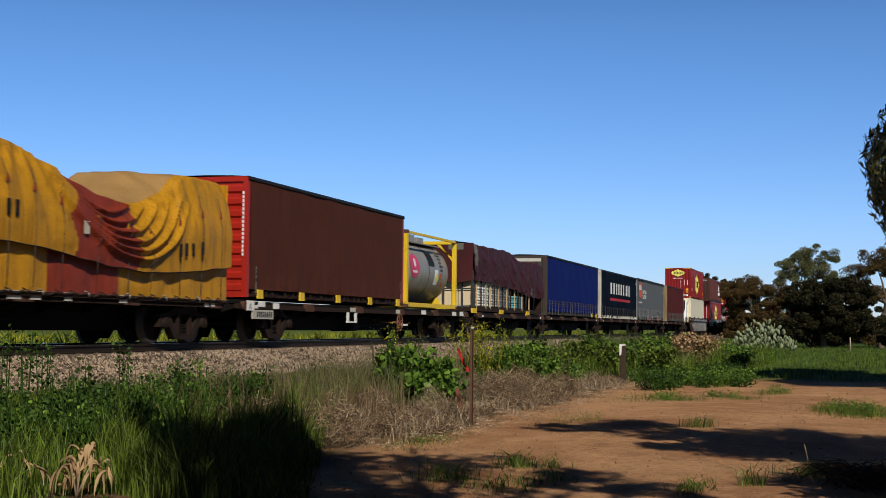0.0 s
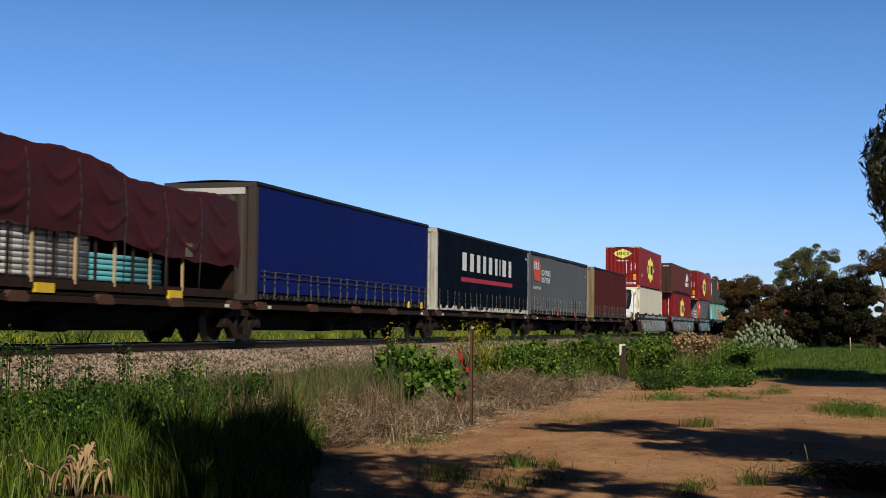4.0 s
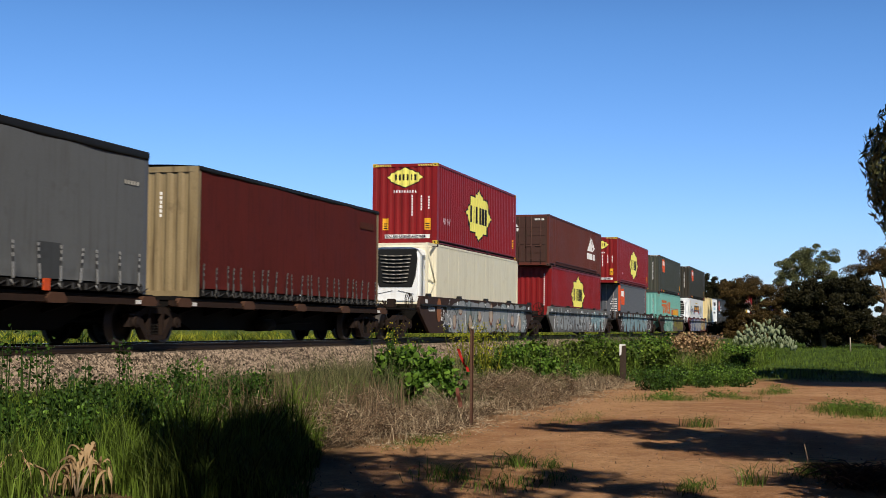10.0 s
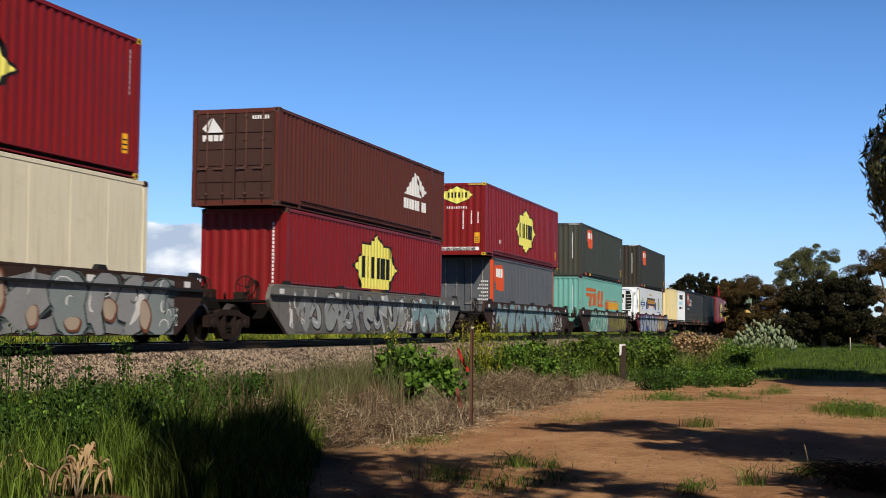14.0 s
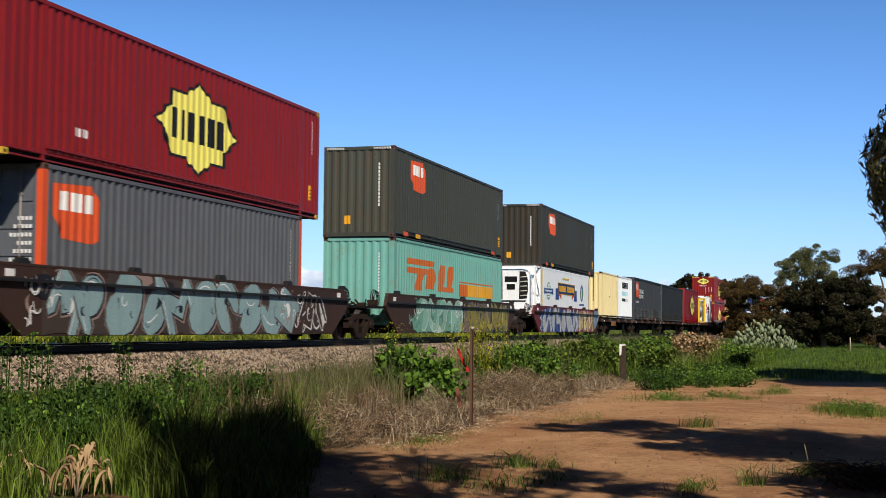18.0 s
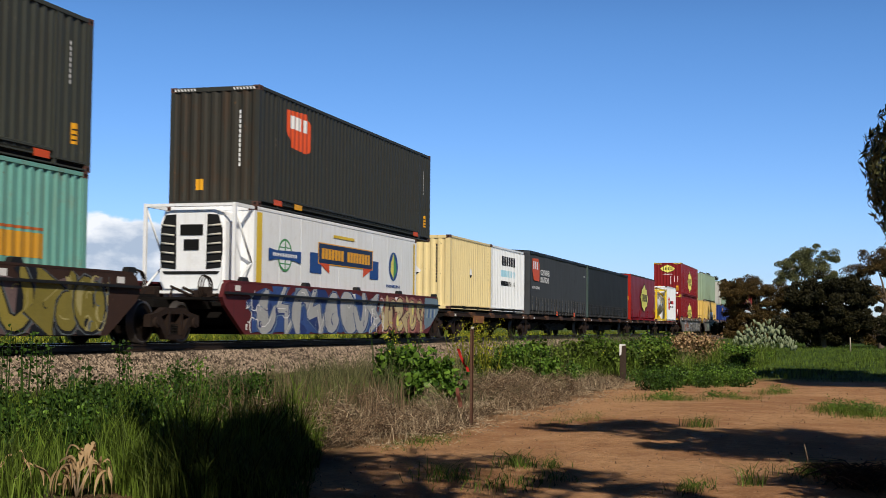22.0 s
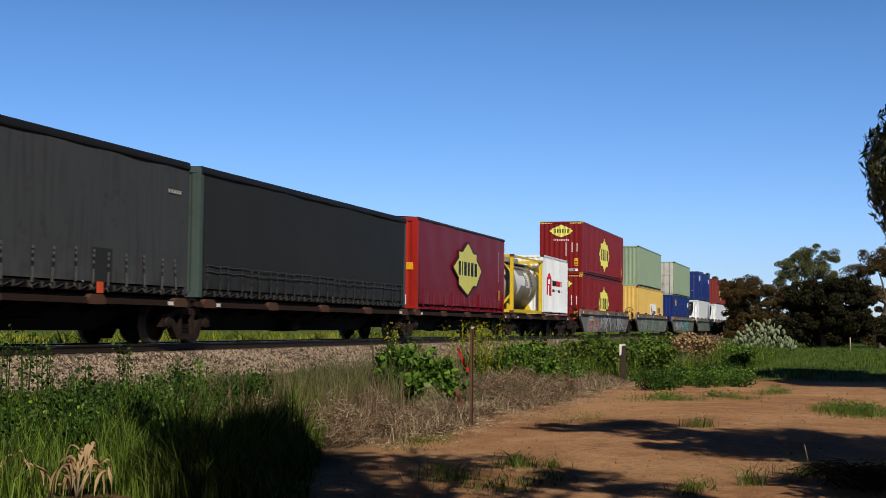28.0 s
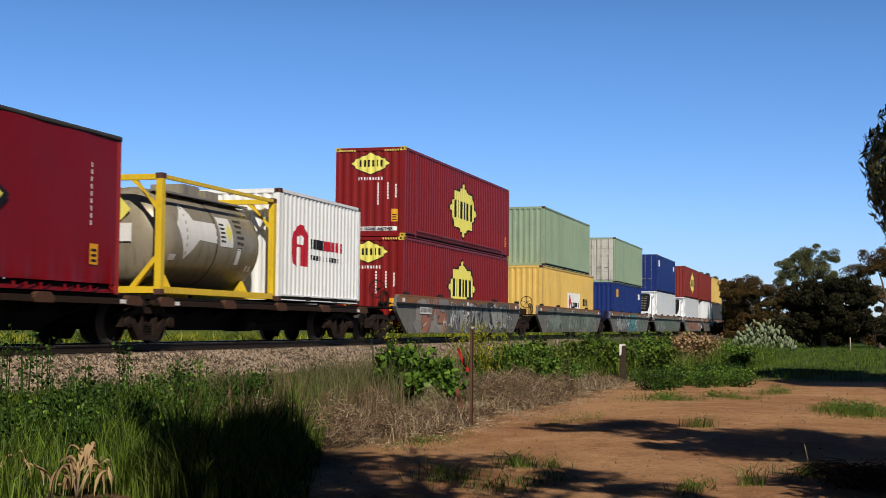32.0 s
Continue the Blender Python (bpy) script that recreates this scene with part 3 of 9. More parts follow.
# ---- curtain-sided boxes ----
def curtain_box(L, H, cloth, ends, label, straps=17, seed=0, strip=c_black, gates=None, ends_ribbed=True, top_mat=black, strap_mats=None, strap_z=0.62, name="curtain_sided_container", rail_h=0.105):
    W = 2.5
    t = thing(name, label, "container", "containers on the train")
    rng = random.Random(seed)
    for sx in (-1, 1):
        for sy in (-1, 1):
            bm = bmesh.new()
            x, y = sx * L / 2, sy * W / 2
            box(bm, min(x, x - sx * 0.16), max(x, x - sx * 0.16), min(y, y - sy * 0.12), max(y, y - sy * 0.12), 0, H - 0.02)
            part("corner_post", bm, ends, t)
    for sx in (-1, 1):
        if ends_ribbed == "flat":
            n = 9
            x = sx * (L / 2 - 0.05)
            bm = bmesh.new()
            box(bm, min(x - sx * 0.03, x), max(x - sx * 0.03, x), -W / 2 + 0.12, W / 2 - 0.12, 0.05, H - 0.04)
            wall = part("end_wall", bm, ends, t)
            for k in range(n):
                bm = bmesh.new()
                z0 = 0.12 + k * (H - 0.25) / n
                dz = (H - 0.25) / n * 0.72
                prism(bm, [(x, z0), (x + sx * 0.045, z0 + 0.05), (x + sx * 0.045, z0 + dz - 0.05), (x, z0 + dz)], -W / 2 + 0.12, W / 2 - 0.12)
                part("end_rib", bm, ends, wall)
        else:
            corrugated("end_wall", -W / 2 + 0.12, W / 2 - 0.12, 0.1, H - 0.1, front_end(L) if sx < 0 else rear_end(L), ends, t)
        bm = bmesh.new()
        x = sx * L / 2
        for z0, z1 in ((H - 0.14, H - 0.015), (0.0, 0.14)):
            bm = bmesh.new()
            box(bm, min(x, x - sx * 0.1), max(x, x - sx * 0.1), -W / 2 + 0.12, W / 2 - 0.12, z0, z1)
            part("end_beam", bm, ends, t)
    ph = [rng.uniform(0, 6.28) for _ in range(6)]

    def ripple(x, z):
        big = 0.012 * math.sin(x * 1.1 + ph[0]) * math.sin(z * 1.3 + ph[1]) + 0.006 * math.sin(x * 3.1 + z * 1.7 + ph[2])
        lowz = max(0.0, 1 - z / 0.75)
        belt = math.exp(-((z - 0.72) / 0.05) ** 2) + 0.7 * math.exp(-((z - 0.56) / 0.035) ** 2)
        return big - 0.014 * belt * (0.6 + 0.4 * math.sin(x * 7.6 + ph[3])) + lowz * (0.022 * math.sin(x * math.tau / 0.82 + ph[3]) + 0.012 * math.sin(x * 17 + ph[4]) + 0.012 * math.sin(z * 26 + x * 2.0))
    for s in (-1, 1):
        ob = grid_mesh("curtain", lambda a, b, s=s: ((a - 0.5) * (L - 0.34), s * (W / 2 + 0.004 + ripple((a - 0.5) * L, 0.2 + b * (H - 0.28))), 0.2 + b * (H - 0.28)),
                       int(L * 12), 30, cloth, t)
    for s in (-1, 1):        # padded top rail, a little uneven
        def rail(a, b, s=s):
            x = (a - 0.5) * (L - 0.04)
            wob = 0.008 * math.sin(x * 2.6 + ph[5])
            q = ((-0.06, H - rail_h), (0.018, H - rail_h - 0.005), (0.03, H - rail_h * 0.8), (0.03, H - 0.035), (0.01, H - 0.005), (-0.08, H - 0.005))[round(b * 5)]
            return (x, s * (W / 2 + q[0]), q[1] + wob * (b < 0.3))
        grid_mesh("top_rail", rail, int(L * 4), 5, top_mat, t)

    def roof(a, b):
        x, y = (a - 0.5) * (L - 0.04), (b - 0.5) * (W + 0.02)
        return (x, y, H - 0.012 + 0.05 * (1 - (2 * b - 1) ** 2) + 0.012 * math.sin(x * 2.3 + ph[0]) * (1 - abs(2 * b - 1)))
    grid_mesh("roof", roof, int(L * 3), 6, top_mat, t)
    for s in (-1, 1):
        bm = bmesh.new()
        y = s * W / 2
        box(bm, -L / 2 + 0.16, L / 2 - 0.16, min(y, y - s * 0.08), max(y, y - s * 0.08), 0.02, 0.09 if gates else 0.17)
        part("side_rail", bm, gates or under, t)
    bm = bmesh.new()
    box(bm, -L / 2 + 0.1, L / 2 - 0.1, -W / 2 + 0.08, W / 2 - 0.08, 0.02, 0.18)
    part("floor", bm, under, t)
    # strap with its buckle and hook, one mesh for all
    bm = bmesh.new()
    box(bm, -0.010, 0.010, -0.022, -0.004, -0.02, strap_z)
    for z, w in ((strap_z - 0.24, 0.016), (strap_z - 0.11, 0.013), (strap_z - 0.02, 0.016)):
        box(bm, -w, w, -0.04, -0.02, z, z + 0.06, 1)
    box(bm, -0.012, 0.03, -0.034, -0.02, 0.08, strap_z - 0.34, 1)
    tube(bm, (-0.05, -0.02, 0.05), (0.04, -0.03, -0.06), 0.012, 5, mi=1)
    st = None
    for k in range(straps):
        x = -L / 2 + 0.45 + k * (L - 0.9) / (straps - 1) + rng.uniform(-0.15, 0.15)
        if st is None:
            st = part("strap", bm, strap_mats or [strap_grey, buckle_dim], t, at=(x, -W / 2 - 0.012, 0.1))
        else:
            o = again(st, t, (x, -W / 2 - 0.012, 0.1 - rng.uniform(0, 0.07)))
            o.rotation_euler = (0, rng.uniform(-0.13, 0.13), 0)
    if cloth in (c_black, c_blue):        # two runs of webbing through the straps
        for z in (strap_z + 0.10, strap_z - 0.04):
            def web(a, b, z=z):
                x = (a - 0.5) * (L - 0.5)
                return (x, -W / 2 - 0.03 - 0.012 * math.sin(b * math.pi), z + (b - 0.5) * 0.03 + 0.012 * math.sin(x * 7.3 + ph[0]))
            grid_mesh("webbing", web, int(L * 8), 2, strap_grey, t)
    # hooks on the rub bar below the cloth
    hk = None
    for k in range(int(L / 0.42)):
        x = -L / 2 + 0.3 + k * 0.42 + rng.uniform(-0.06, 0.06)
        if gates and rng.random() < 0.3:
            continue
        if hk is None:
            bm = bmesh.new()
            box(bm, 0, 0.05, -0.03, 0.0, 0.03, 0.15)
            tube(bm, (0.1, -0.02, 0.05), (0.32, -0.02, 0.12), 0.012, 5)
            if gates == offwhite:
                prism(bm, [(0.04, 0.05), (0.16, 0.05), (0.13, 0.16), (0.10, 0.2), (0.08, 0.16)], -0.05, -0.012)
            hk = part("rope_hook", bm, gates or strap_grey, t, at=(x, -W / 2, 0))
        else:
            again(hk, t, (x, -W / 2, 0))
    t["L"], t["H"] = L, H
    return t


def reefer(L, H, body, label, rear_yellow=False, unit="louvre"):
    """An insulated container with its cooling machine in the front end."""
    W = 2.44
    t = thing("refrigerated_container", label, "container", "containers on the train")
    frame_parts(t, L, H, W, body)
    for s in (-1, 1):
        bm = bmesh.new()
        y = s * (W / 2 - 0.012)
        n = 9 if L > 8 else 5
        a = L / 2 - 0.18
        for k in range(n):
            x0, x1 = -a + k * 2 * a / n, -a + (k + 1) * 2 * a / n
            b2 = bmesh.new()
            box(b2, x0 + 0.008, x1 - 0.008, min(y, y - s * 0.05), max(y, y - s * 0.05), 0.17, H - 0.09)
            part("side_panel", b2, body, t)
        box(bm, -a, a, min(y - s * 0.008, y - s * 0.06), max(y - s * 0.008, y - s * 0.06), 0.17, H - 0.09)
        part("inner_wall", bm, body, t)
    bm = bmesh.new()
    box(bm, -L / 2 + 0.1, L / 2 - 0.05, -W / 2 + 0.05, W / 2 - 0.05, H - 0.06, H - 0.02)
    part("roof", bm, body, t)
    bm = bmesh.new()
    box(bm, -L / 2 + 0.1, L / 2 - 0.05, -W / 2 + 0.05, W / 2 - 0.05, 0.02, 0.14)
    part("floor", bm, under, t)
    doors(t, L, H, W, body, rod, 1)
    # front bulkhead, and ahead of it the cooling machine in its open pipe frame
    x = -L / 2
    F, zb = 1.08, 0.78
    bm = bmesh.new()
    box(bm, x + 0.02, x + 0.06, -W / 2 + 0.1, W / 2 - 0.1, 0.12, H - 0.1)
    part("bulkhead", bm, body, t)
    bm = bmesh.new()
    w, zt = 0.87, H - 0.16
    prism(bm, [(-w + 0.12, zb), (w - 0.12, zb), (w, zb + 0.25), (w, zt - 0.3), (w - 0.1, zt - 0.08), (w - 0.32, zt), (-w + 0.32, zt), (-w + 0.1, zt - 0.08), (-w, zt - 0.3), (-w, zb + 0.25)], x - F + 0.16, x + 0.02, 0, "yz")
    bmesh.ops.bevel(bm, geom=[e for e in bm.edges if all(v.co.x < x - 0.5 for v in e.verts)], offset=0.07, segments=2, affect='EDGES')
    m = part("machine_housing", bm, white, t, "white rounded cooling machine cover")
    xf = x - F + 0.15
    if unit == "louvre":
        # black surround, spread wide and high to take in the upper box's shadow
        bm = bmesh.new()
        prism(bm, [(-0.60, 1.32), (0.60, 1.32), (0.74, 1.72), (0.80, 2.3), (0.76, zt - 0.08), (-0.76, zt - 0.08), (-0.80, 2.3), (-0.74, 1.72)], xf - 0.005, xf + 0.012, 0, "yz")
        part("grille_surround", bm, black, m)
        for k in range(8):
            z = 1.5 + k * 0.13
            hw = 0.44 + 0.02 * k
            bm = bmesh.new()
            pts = [(xf - 0.02 - 0.05 * math.cos(q * 1.3), q * hw, z + 0.03 * q * q) for q in (-1, -0.5, 0, 0.5, 1)]
            for p0, p1 in zip(pts, pts[1:]):
                tube(bm, p0, p1, 0.022, 6)
            part("louvre", bm, rod, m)
        bm = bmesh.new()
        for q in (-1, 1):
            tube(bm, (xf - 0.01, q * 0.7, zb + 0.3), (xf - 0.01, q * 0.1, zb + 0.42), 0.008, 4)
        part("seam", bm, strap_grey, m)
    else:
        for s in (-1, 1):
            bm = bmesh.new()
            prism(bm, [(s * 0.40, 1.32), (s * 0.78, 1.36), (s * 0.83, 1.8), (s * 0.81, 2.3), (s * 0.70, zt - 0.14), (s * 0.42, zt - 0.12)], xf - 0.005, xf + 0.012, 0, "yz")
            part("grille_surround", bm, black, m)
            for k in range(5):
                z = 1.48 + k * 0.22
                bm = bmesh.new()
                tube(bm, (xf - 0.03, s * 0.45, z), (xf - 0.02, s * 0.79, z + 0.03), 0.026, 6)
                part("louvre", bm, offwhite, m)
        bm = bmesh.new()
        prism(bm, [(-0.30, 2.14), (0.30, 2.14), (0.30, 2.40), (-0.30, 2.40)], xf - 0.008, xf + 0.012, 0, "yz")
        part("gauge_panel", bm, deep, m)
        bm = bmesh.new()
        prism(bm, [(-0.2, 1.78), (0.2, 1.78), (0.2, 2.04), (-0.2, 2.04)], xf - 0.008, xf + 0.012, 0, "yz")
        part("badge_panel", bm, deep, m)
        bm = bmesh.new()
        prism(bm, [(-0.7, 1.2), (0.7, 1.2), (0.76, 1.27), (-0.76, 1.27)], xf - 0.006, xf + 0.012, 0, "yz")
        part("lower_slot", bm, black, m)
    for s in (-1, 1):
        bm = bmesh.new()
        box(bm, x - F, x - F + 0.08, min(s * W / 2, s * (W / 2 - 0.08)), max(s * W / 2, s * (W / 2 - 0.08)), zb - 0.05, H - 0.02)
        part("guard_post", bm, body, t)
        bm = bmesh.new()
        box(bm, x - F + 0.08, x, min(s * W / 2, s * (W / 2 - 0.07)), max(s * W / 2, s * (W / 2 - 0.07)), H - 0.1, H - 0.02)
        part("guard_rail", bm, body, t)
        bm = bmesh.new()
        tube(bm, (x - F + 0.06, s * (W / 2 - 0.05), H - 0.15), (x - 0.02, s * (W / 2 - 0.05), 1.5), 0.03, 6)
        tube(bm, (x - 0.02, s * (W / 2 - 0.05), 1.5), (x - F + 0.06, s * (W / 2 - 0.05), zb + 0.1), 0.03, 6)
        part("guard_brace", bm, body, t)
    for z0 in (H - 0.1, zb - 0.05):
        bm = bmesh.new()
        box(bm, x - F, x - F + 0.08, -W / 2 + 0.08, W / 2 - 0.08, z0, z0 + 0.07)
        part("guard_beam", bm, body, t)
    t["L"], t["H"] = L, H
    return t


def tank_box(shell, label, placards, low_braces=True):
    """A twenty-foot tank in a yellow frame."""
    L, H, W = 6.06, 2.59, 2.44
    t = thing("tank_container", label, "tank container", "tank containers on the train")
    for sx in (-1, 1):
        bm = bmesh.new()
        x = sx * (L / 2 - 0.08)
        for sy in (-1, 1):
            box(bm, x - 0.075, x + 0.075, sy * W / 2 - 0.075 - sy * 0.075, sy * W / 2 + 0.075 - sy * 0.075, 0.1, H - 0.1)
        box(bm, x - 0.06, x + 0.06, -W / 2 + 0.15, W / 2 - 0.15, H - 0.14, H - 0.02)
        box(bm, x - 0.06, x + 0.06, -W / 2 + 0.15, W / 2 - 0.15, 0.03, 0.17)
        for sy in (-1, 1):
            for za, zb in ((0.15, 0.75), (H - 0.15, H - 0.8))[0 if low_braces and sx < 0 else 1:]:
                prism(bm, [(sy * 0.45, za), (sy * 0.6, za), (sy * (W / 2 - 0.15), zb - 0.05 if zb < 1.5 else zb), (sy * (W / 2 - 0.15), zb + 0.1 if zb < 1.5 else zb + 0.15)], x - 0.05, x + 0.05, 0, "yz")
        part("end_frame", bm, tank_yellow, t)
    for sy in (-1, 1):
        bm = bmesh.new()
        box(bm, -L / 2 + 0.15, L / 2 - 0.15, sy * W / 2 - 0.05 - sy * 0.05, sy * W / 2 + 0.05 - sy * 0.05, 0.03, 0.17)
        part("bottom_rail", bm, tank_yellow, t)
        bm = bmesh.new()
        box(bm, -L / 2 + 0.15, L / 2 - 0.15, sy * W / 2 - 0.04 - sy * 0.05, sy * W / 2 + 0.04 - sy * 0.05, H - 0.11, H - 0.03)
        part("top_rail", bm, tank_yellow, t)
    # shell turned about the long axis
    prof = [(-2.72, 0.0), (-2.70, 0.35), (-2.62, 0.68), (-2.48, 0.93), (-2.3, 1.07), (-2.1, 1.1), (2.1, 1.1), (2.3, 1.07), (2.48, 0.93), (2.62, 0.68), (2.70, 0.35), (2.72, 0.0)]
    n = 40

    def turn(a, b):
        k = a * (len(prof) - 1)
        i = min(int(k + 1e-6), len(prof) - 2)
        f = k - i
        x = prof[i][0] * (1 - f) + prof[i + 1][0] * f
        r = prof[i][1] * (1 - f) + prof[i + 1][1] * f
        return (x, -r * math.sin(b * math.tau), 1.30 + r * math.cos(b * math.tau))
    sh = grid_mesh("tank_shell", turn, len(prof) - 1, n, shell, t)
    for x in (-1.6, -0.1, 1.4, 2.2):
        bm = bmesh.new()
        for k in range(n):
            a, b = k * math.tau / n, (k + 1) * math.tau / n
            q = [(x + dx, -r * math.sin(g), 1.30 + r * math.cos(g)) for dx, g in ((-0.025, a), (0.025, a), (0.025, b), (-0.025, b)) for r in (1.108,)]
            bm.faces.new([bm.verts.new(p) for p in q])
        part("cladding_band", bm, black if x == -0.1 else shell, sh)
    bm = bmesh.new()
    box(bm, -0.55, 0.25, -0.42, 0.42, 2.32, 2.62)
    box(bm, 0.6, 1.3, -0.42, 0.42, 2.32, 2.57)
    part("valve_box", bm, shell, t)
    bm = bmesh.new()
    for s in (-1, 1):
        box(bm, -2.3, 2.3, s * 0.62 - 0.12, s * 0.62 + 0.12, 2.28, 2.32)
    part("walkway", bm, rod, t)
    bm = bmesh.new()
    for sx in (-1, 1):
        prism(bm, [(-0.9, 0.17), (0.9, 0.17), (0.75, 0.45), (-0.75, 0.45)], sx * 2.0 - 0.06, sx * 2.0 + 0.06, 0, "yz")
    part("saddle", bm, tank_yellow, t)

    def wrap(x, d, z):     # z is the arc's height from the middle
        g = z / 1.1
        return (x, -(1.1 - d + 0.006) * math.cos(g), 1.30 + (1.1 - d + 0.006) * math.sin(g))
    for nm, shapes, mats in placards:
        bm = bmesh.new()
        for pts, mi, lift in shapes:
            b2 = bmesh.new()
            f = b2.faces.new([b2.verts.new((x, 0, z)) for x, z in pts])
            bmesh.ops.triangulate(b2, faces=[f])
            for k in range(-12, 13):
                bmesh.ops.bisect_plane(b2, geom=b2.verts[:] + b2.edges[:] + b2.faces[:], plane_co=(0, 0, k * 0.08), plane_no=(0, 0, 1))
            vm = {v: bm.verts.new(wrap(v.co.x, -0.003 * lift, v.co.z)) for v in b2.verts}
            for g in b2.faces:
                bm.faces.new([vm[v] for v in g.verts]).material_index = mi
            b2.free()
        part(nm, bm, mats, sh)
    bm = bmesh.new()
    box(bm, -0.09, 0.09, -0.081, 0.081, 0, 0.118)
    c = part("corner_casting", bm, casting, t, at=(-L / 2 + 0.088, -W / 2 + 0.079, 0))
    for sx in (-1, 1):
        for sy in (-1, 1):
            for z in (0, H - 0.118):
                if (sx, sy, z) != (-1, -1, 0):
                    again(c, t, (sx * (L / 2 - 0.088), sy * (W / 2 - 0.079), z))
    t["L"], t["H"] = L, H
    return t


# ---- wagons ----
def wheel_profile():
    return [(0.0, 0.10), (0.08, 0.10), (0.08, 0.13), (0.05, 0.15), (0.05, 0.38), (0.065, 0.40), (0.065, 0.46), (-0.06, 0.47), (-0.065, 0.495), (-0.085, 0.495), (-0.085, 0.40), (-0.02, 0.37), (-0.03, 0.15), (-0.07, 0.13), (-0.07, 0.10)]


WHEELSET = []


def wheelset(parent, x, z):
    if not WHEELSET:
        bm = bmesh.new()
        tube(bm, (0, -1.0, 0), (0, 1.0, 0), 0.075, 12)
        n = 28
        for s in (-1, 1):
            pr = wheel_profile()
            rings = []
            for k in range(n):
                a = k * math.tau / n
                rings.append([bm.verts.new((r * math.sin(a), s * (0.745 + w), r * math.cos(a))) for w, r in pr])
            for k in range(n):
                for j in range(len(pr)):
                    j2 = (j + 1) % len(pr)
                    f = bm.faces.new((rings[k][j], rings[(k + 1) % n][j], rings[(k + 1) % n][j2], rings[k][j2]))
                    f.material_index = 1 if j in (6, 7, 5) else 0
                    f.smooth = True
            for k in range(3):      # bolts on the bearing cap
                a = k * math.tau / 3
                tube(bm, (0.05 * math.sin(a), s * 1.0, 0.05 * math.cos(a)), (0.05 * math.sin(a), s * 1.03, 0.05 * math.cos(a)), 0.018, 6)
        ob = part("wheelset", bm, [wheel_steel, tread], parent, at=(x, 0, z))
        WHEELSET.append(ob)
    else:
        ob = again(WHEELSET[0], parent, (x, 0, z))
    WHEELS.append((ob, x, z))
    return ob


BOGIE = {}


def bogie(parent, x, yellow=False):
    """A three-piece bogie: bolster with two side frames, springs and two wheelsets."""
    if not BOGIE:
        bm = bmesh.new()
        box(bm, -0.18, 0.18, -1.0, 1.0, 0.42, 0.68)
        box(bm, -0.3, 0.3, -0.3, 0.3, 0.62, 0.80)
        BOGIE["b"] = part("bogie", bm, cast_iron, parent, at=(x, 0, 0))
        b = BOGIE["b"]
        for s in (-1, 1):
            bm = bmesh.new()
            y0, y1 = s * 0.96, s * 1.12
            y0, y1 = min(y0, y1), max(y0, y1)
            # top chord, pedestals, bottom chord and columns
            prism(bm, [(-1.12, 0.52), (-1.12, 0.62), (-0.72, 0.68), (-0.45, 0.78), (0.45, 0.78), (0.72, 0.68), (1.12, 0.62), (1.12, 0.52), (0.7, 0.56), (0.42, 0.64), (-0.42, 0.64), (-0.7, 0.56)], y0, y1)
            for sx in (-1, 1):
                prism(bm, [(sx * 0.72, 0.60), (sx * 0.60, 0.56), (sx * 0.28, 0.18), (sx * 0.28, 0.10), (sx * 0.42, 0.10), (sx * 0.80, 0.50)], y0, y1)
                box(bm, min(sx * 0.66, sx * 0.74), max(sx * 0.66, sx * 0.74), y0, y1, 0.36, 0.6)
                box(bm, min(sx * 1.02, sx * 1.12), max(sx * 1.02, sx * 1.12), y0, y1, 0.36, 0.6)
                box(bm, min(sx * 0.24, sx * 0.34), max(sx * 0.24, sx * 0.34), y0 - 0.01, y1 + 0.01, 0.18, 0.72)
            box(bm, -0.42, 0.42, y0, y1, 0.09, 0.20)
            part("side_frame", bm, cast_iron, b)
            for sx in (-1, 1):
                bm = bmesh.new()
                tube(bm, (sx * 0.88, s * 0.98, 0.46), (sx * 0.88, s * 1.17, 0.46), 0.115, 14)
                tube(bm, (sx * 0.88, s * 1.17, 0.46), (sx * 0.88, s * 1.19, 0.46), 0.07, 8)
                part("axle_box", bm, cast_iron, b)
            for dx in (-0.14, 0.0, 0.14):
                bm = bmesh.new()
                for k in range(7):
                    tube(bm, (dx, s * 1.04, 0.205 + k * 0.033), (dx, s * 1.04, 0.225 + k * 0.033), 0.062, 8)
                part("spring", bm, under, b)
            bm = bmesh.new()
            tube(bm, (-0.6, s * 0.9, 0.36), (0.6, s * 0.9, 0.36), 0.03, 6)
            for sx in (-1, 1):
                box(bm, min(sx * 0.36, sx * 0.44), max(sx * 0.36, sx * 0.44), s * 0.745 - 0.06, s * 0.745 + 0.06, 0.3, 0.6)
            part("brake_beam", bm, under, b)
    else:
        src = BOGIE["b"]
        b = again(src, parent, (x, 0, 0), "bogie")
        for c in src.children:
            if not c.name.startswith("wheelset"):
                o = again(c, b, c.location)
    for sx in (-1, 1):
        wheelset(b, sx * 0.88, 0.46)
    return b


def coupler(t, x, s):
    bm = bmesh.new()
    box(bm, min(x, x + s * 0.6), max(x, x + s * 0.6), -0.11, 0.11, 0.72, 0.98)
    box(bm, min(x + s * 0.45, x + s * 0.72), max(x + s * 0.45, x + s * 0.72), -0.17, 0.17, 0.68, 1.02)
    tube(bm, (x, -0.3, 0.75), (x + s * 0.45, -0.25, 0.5), 0.03, 6)
    part("coupler", bm, cast_iron, t)


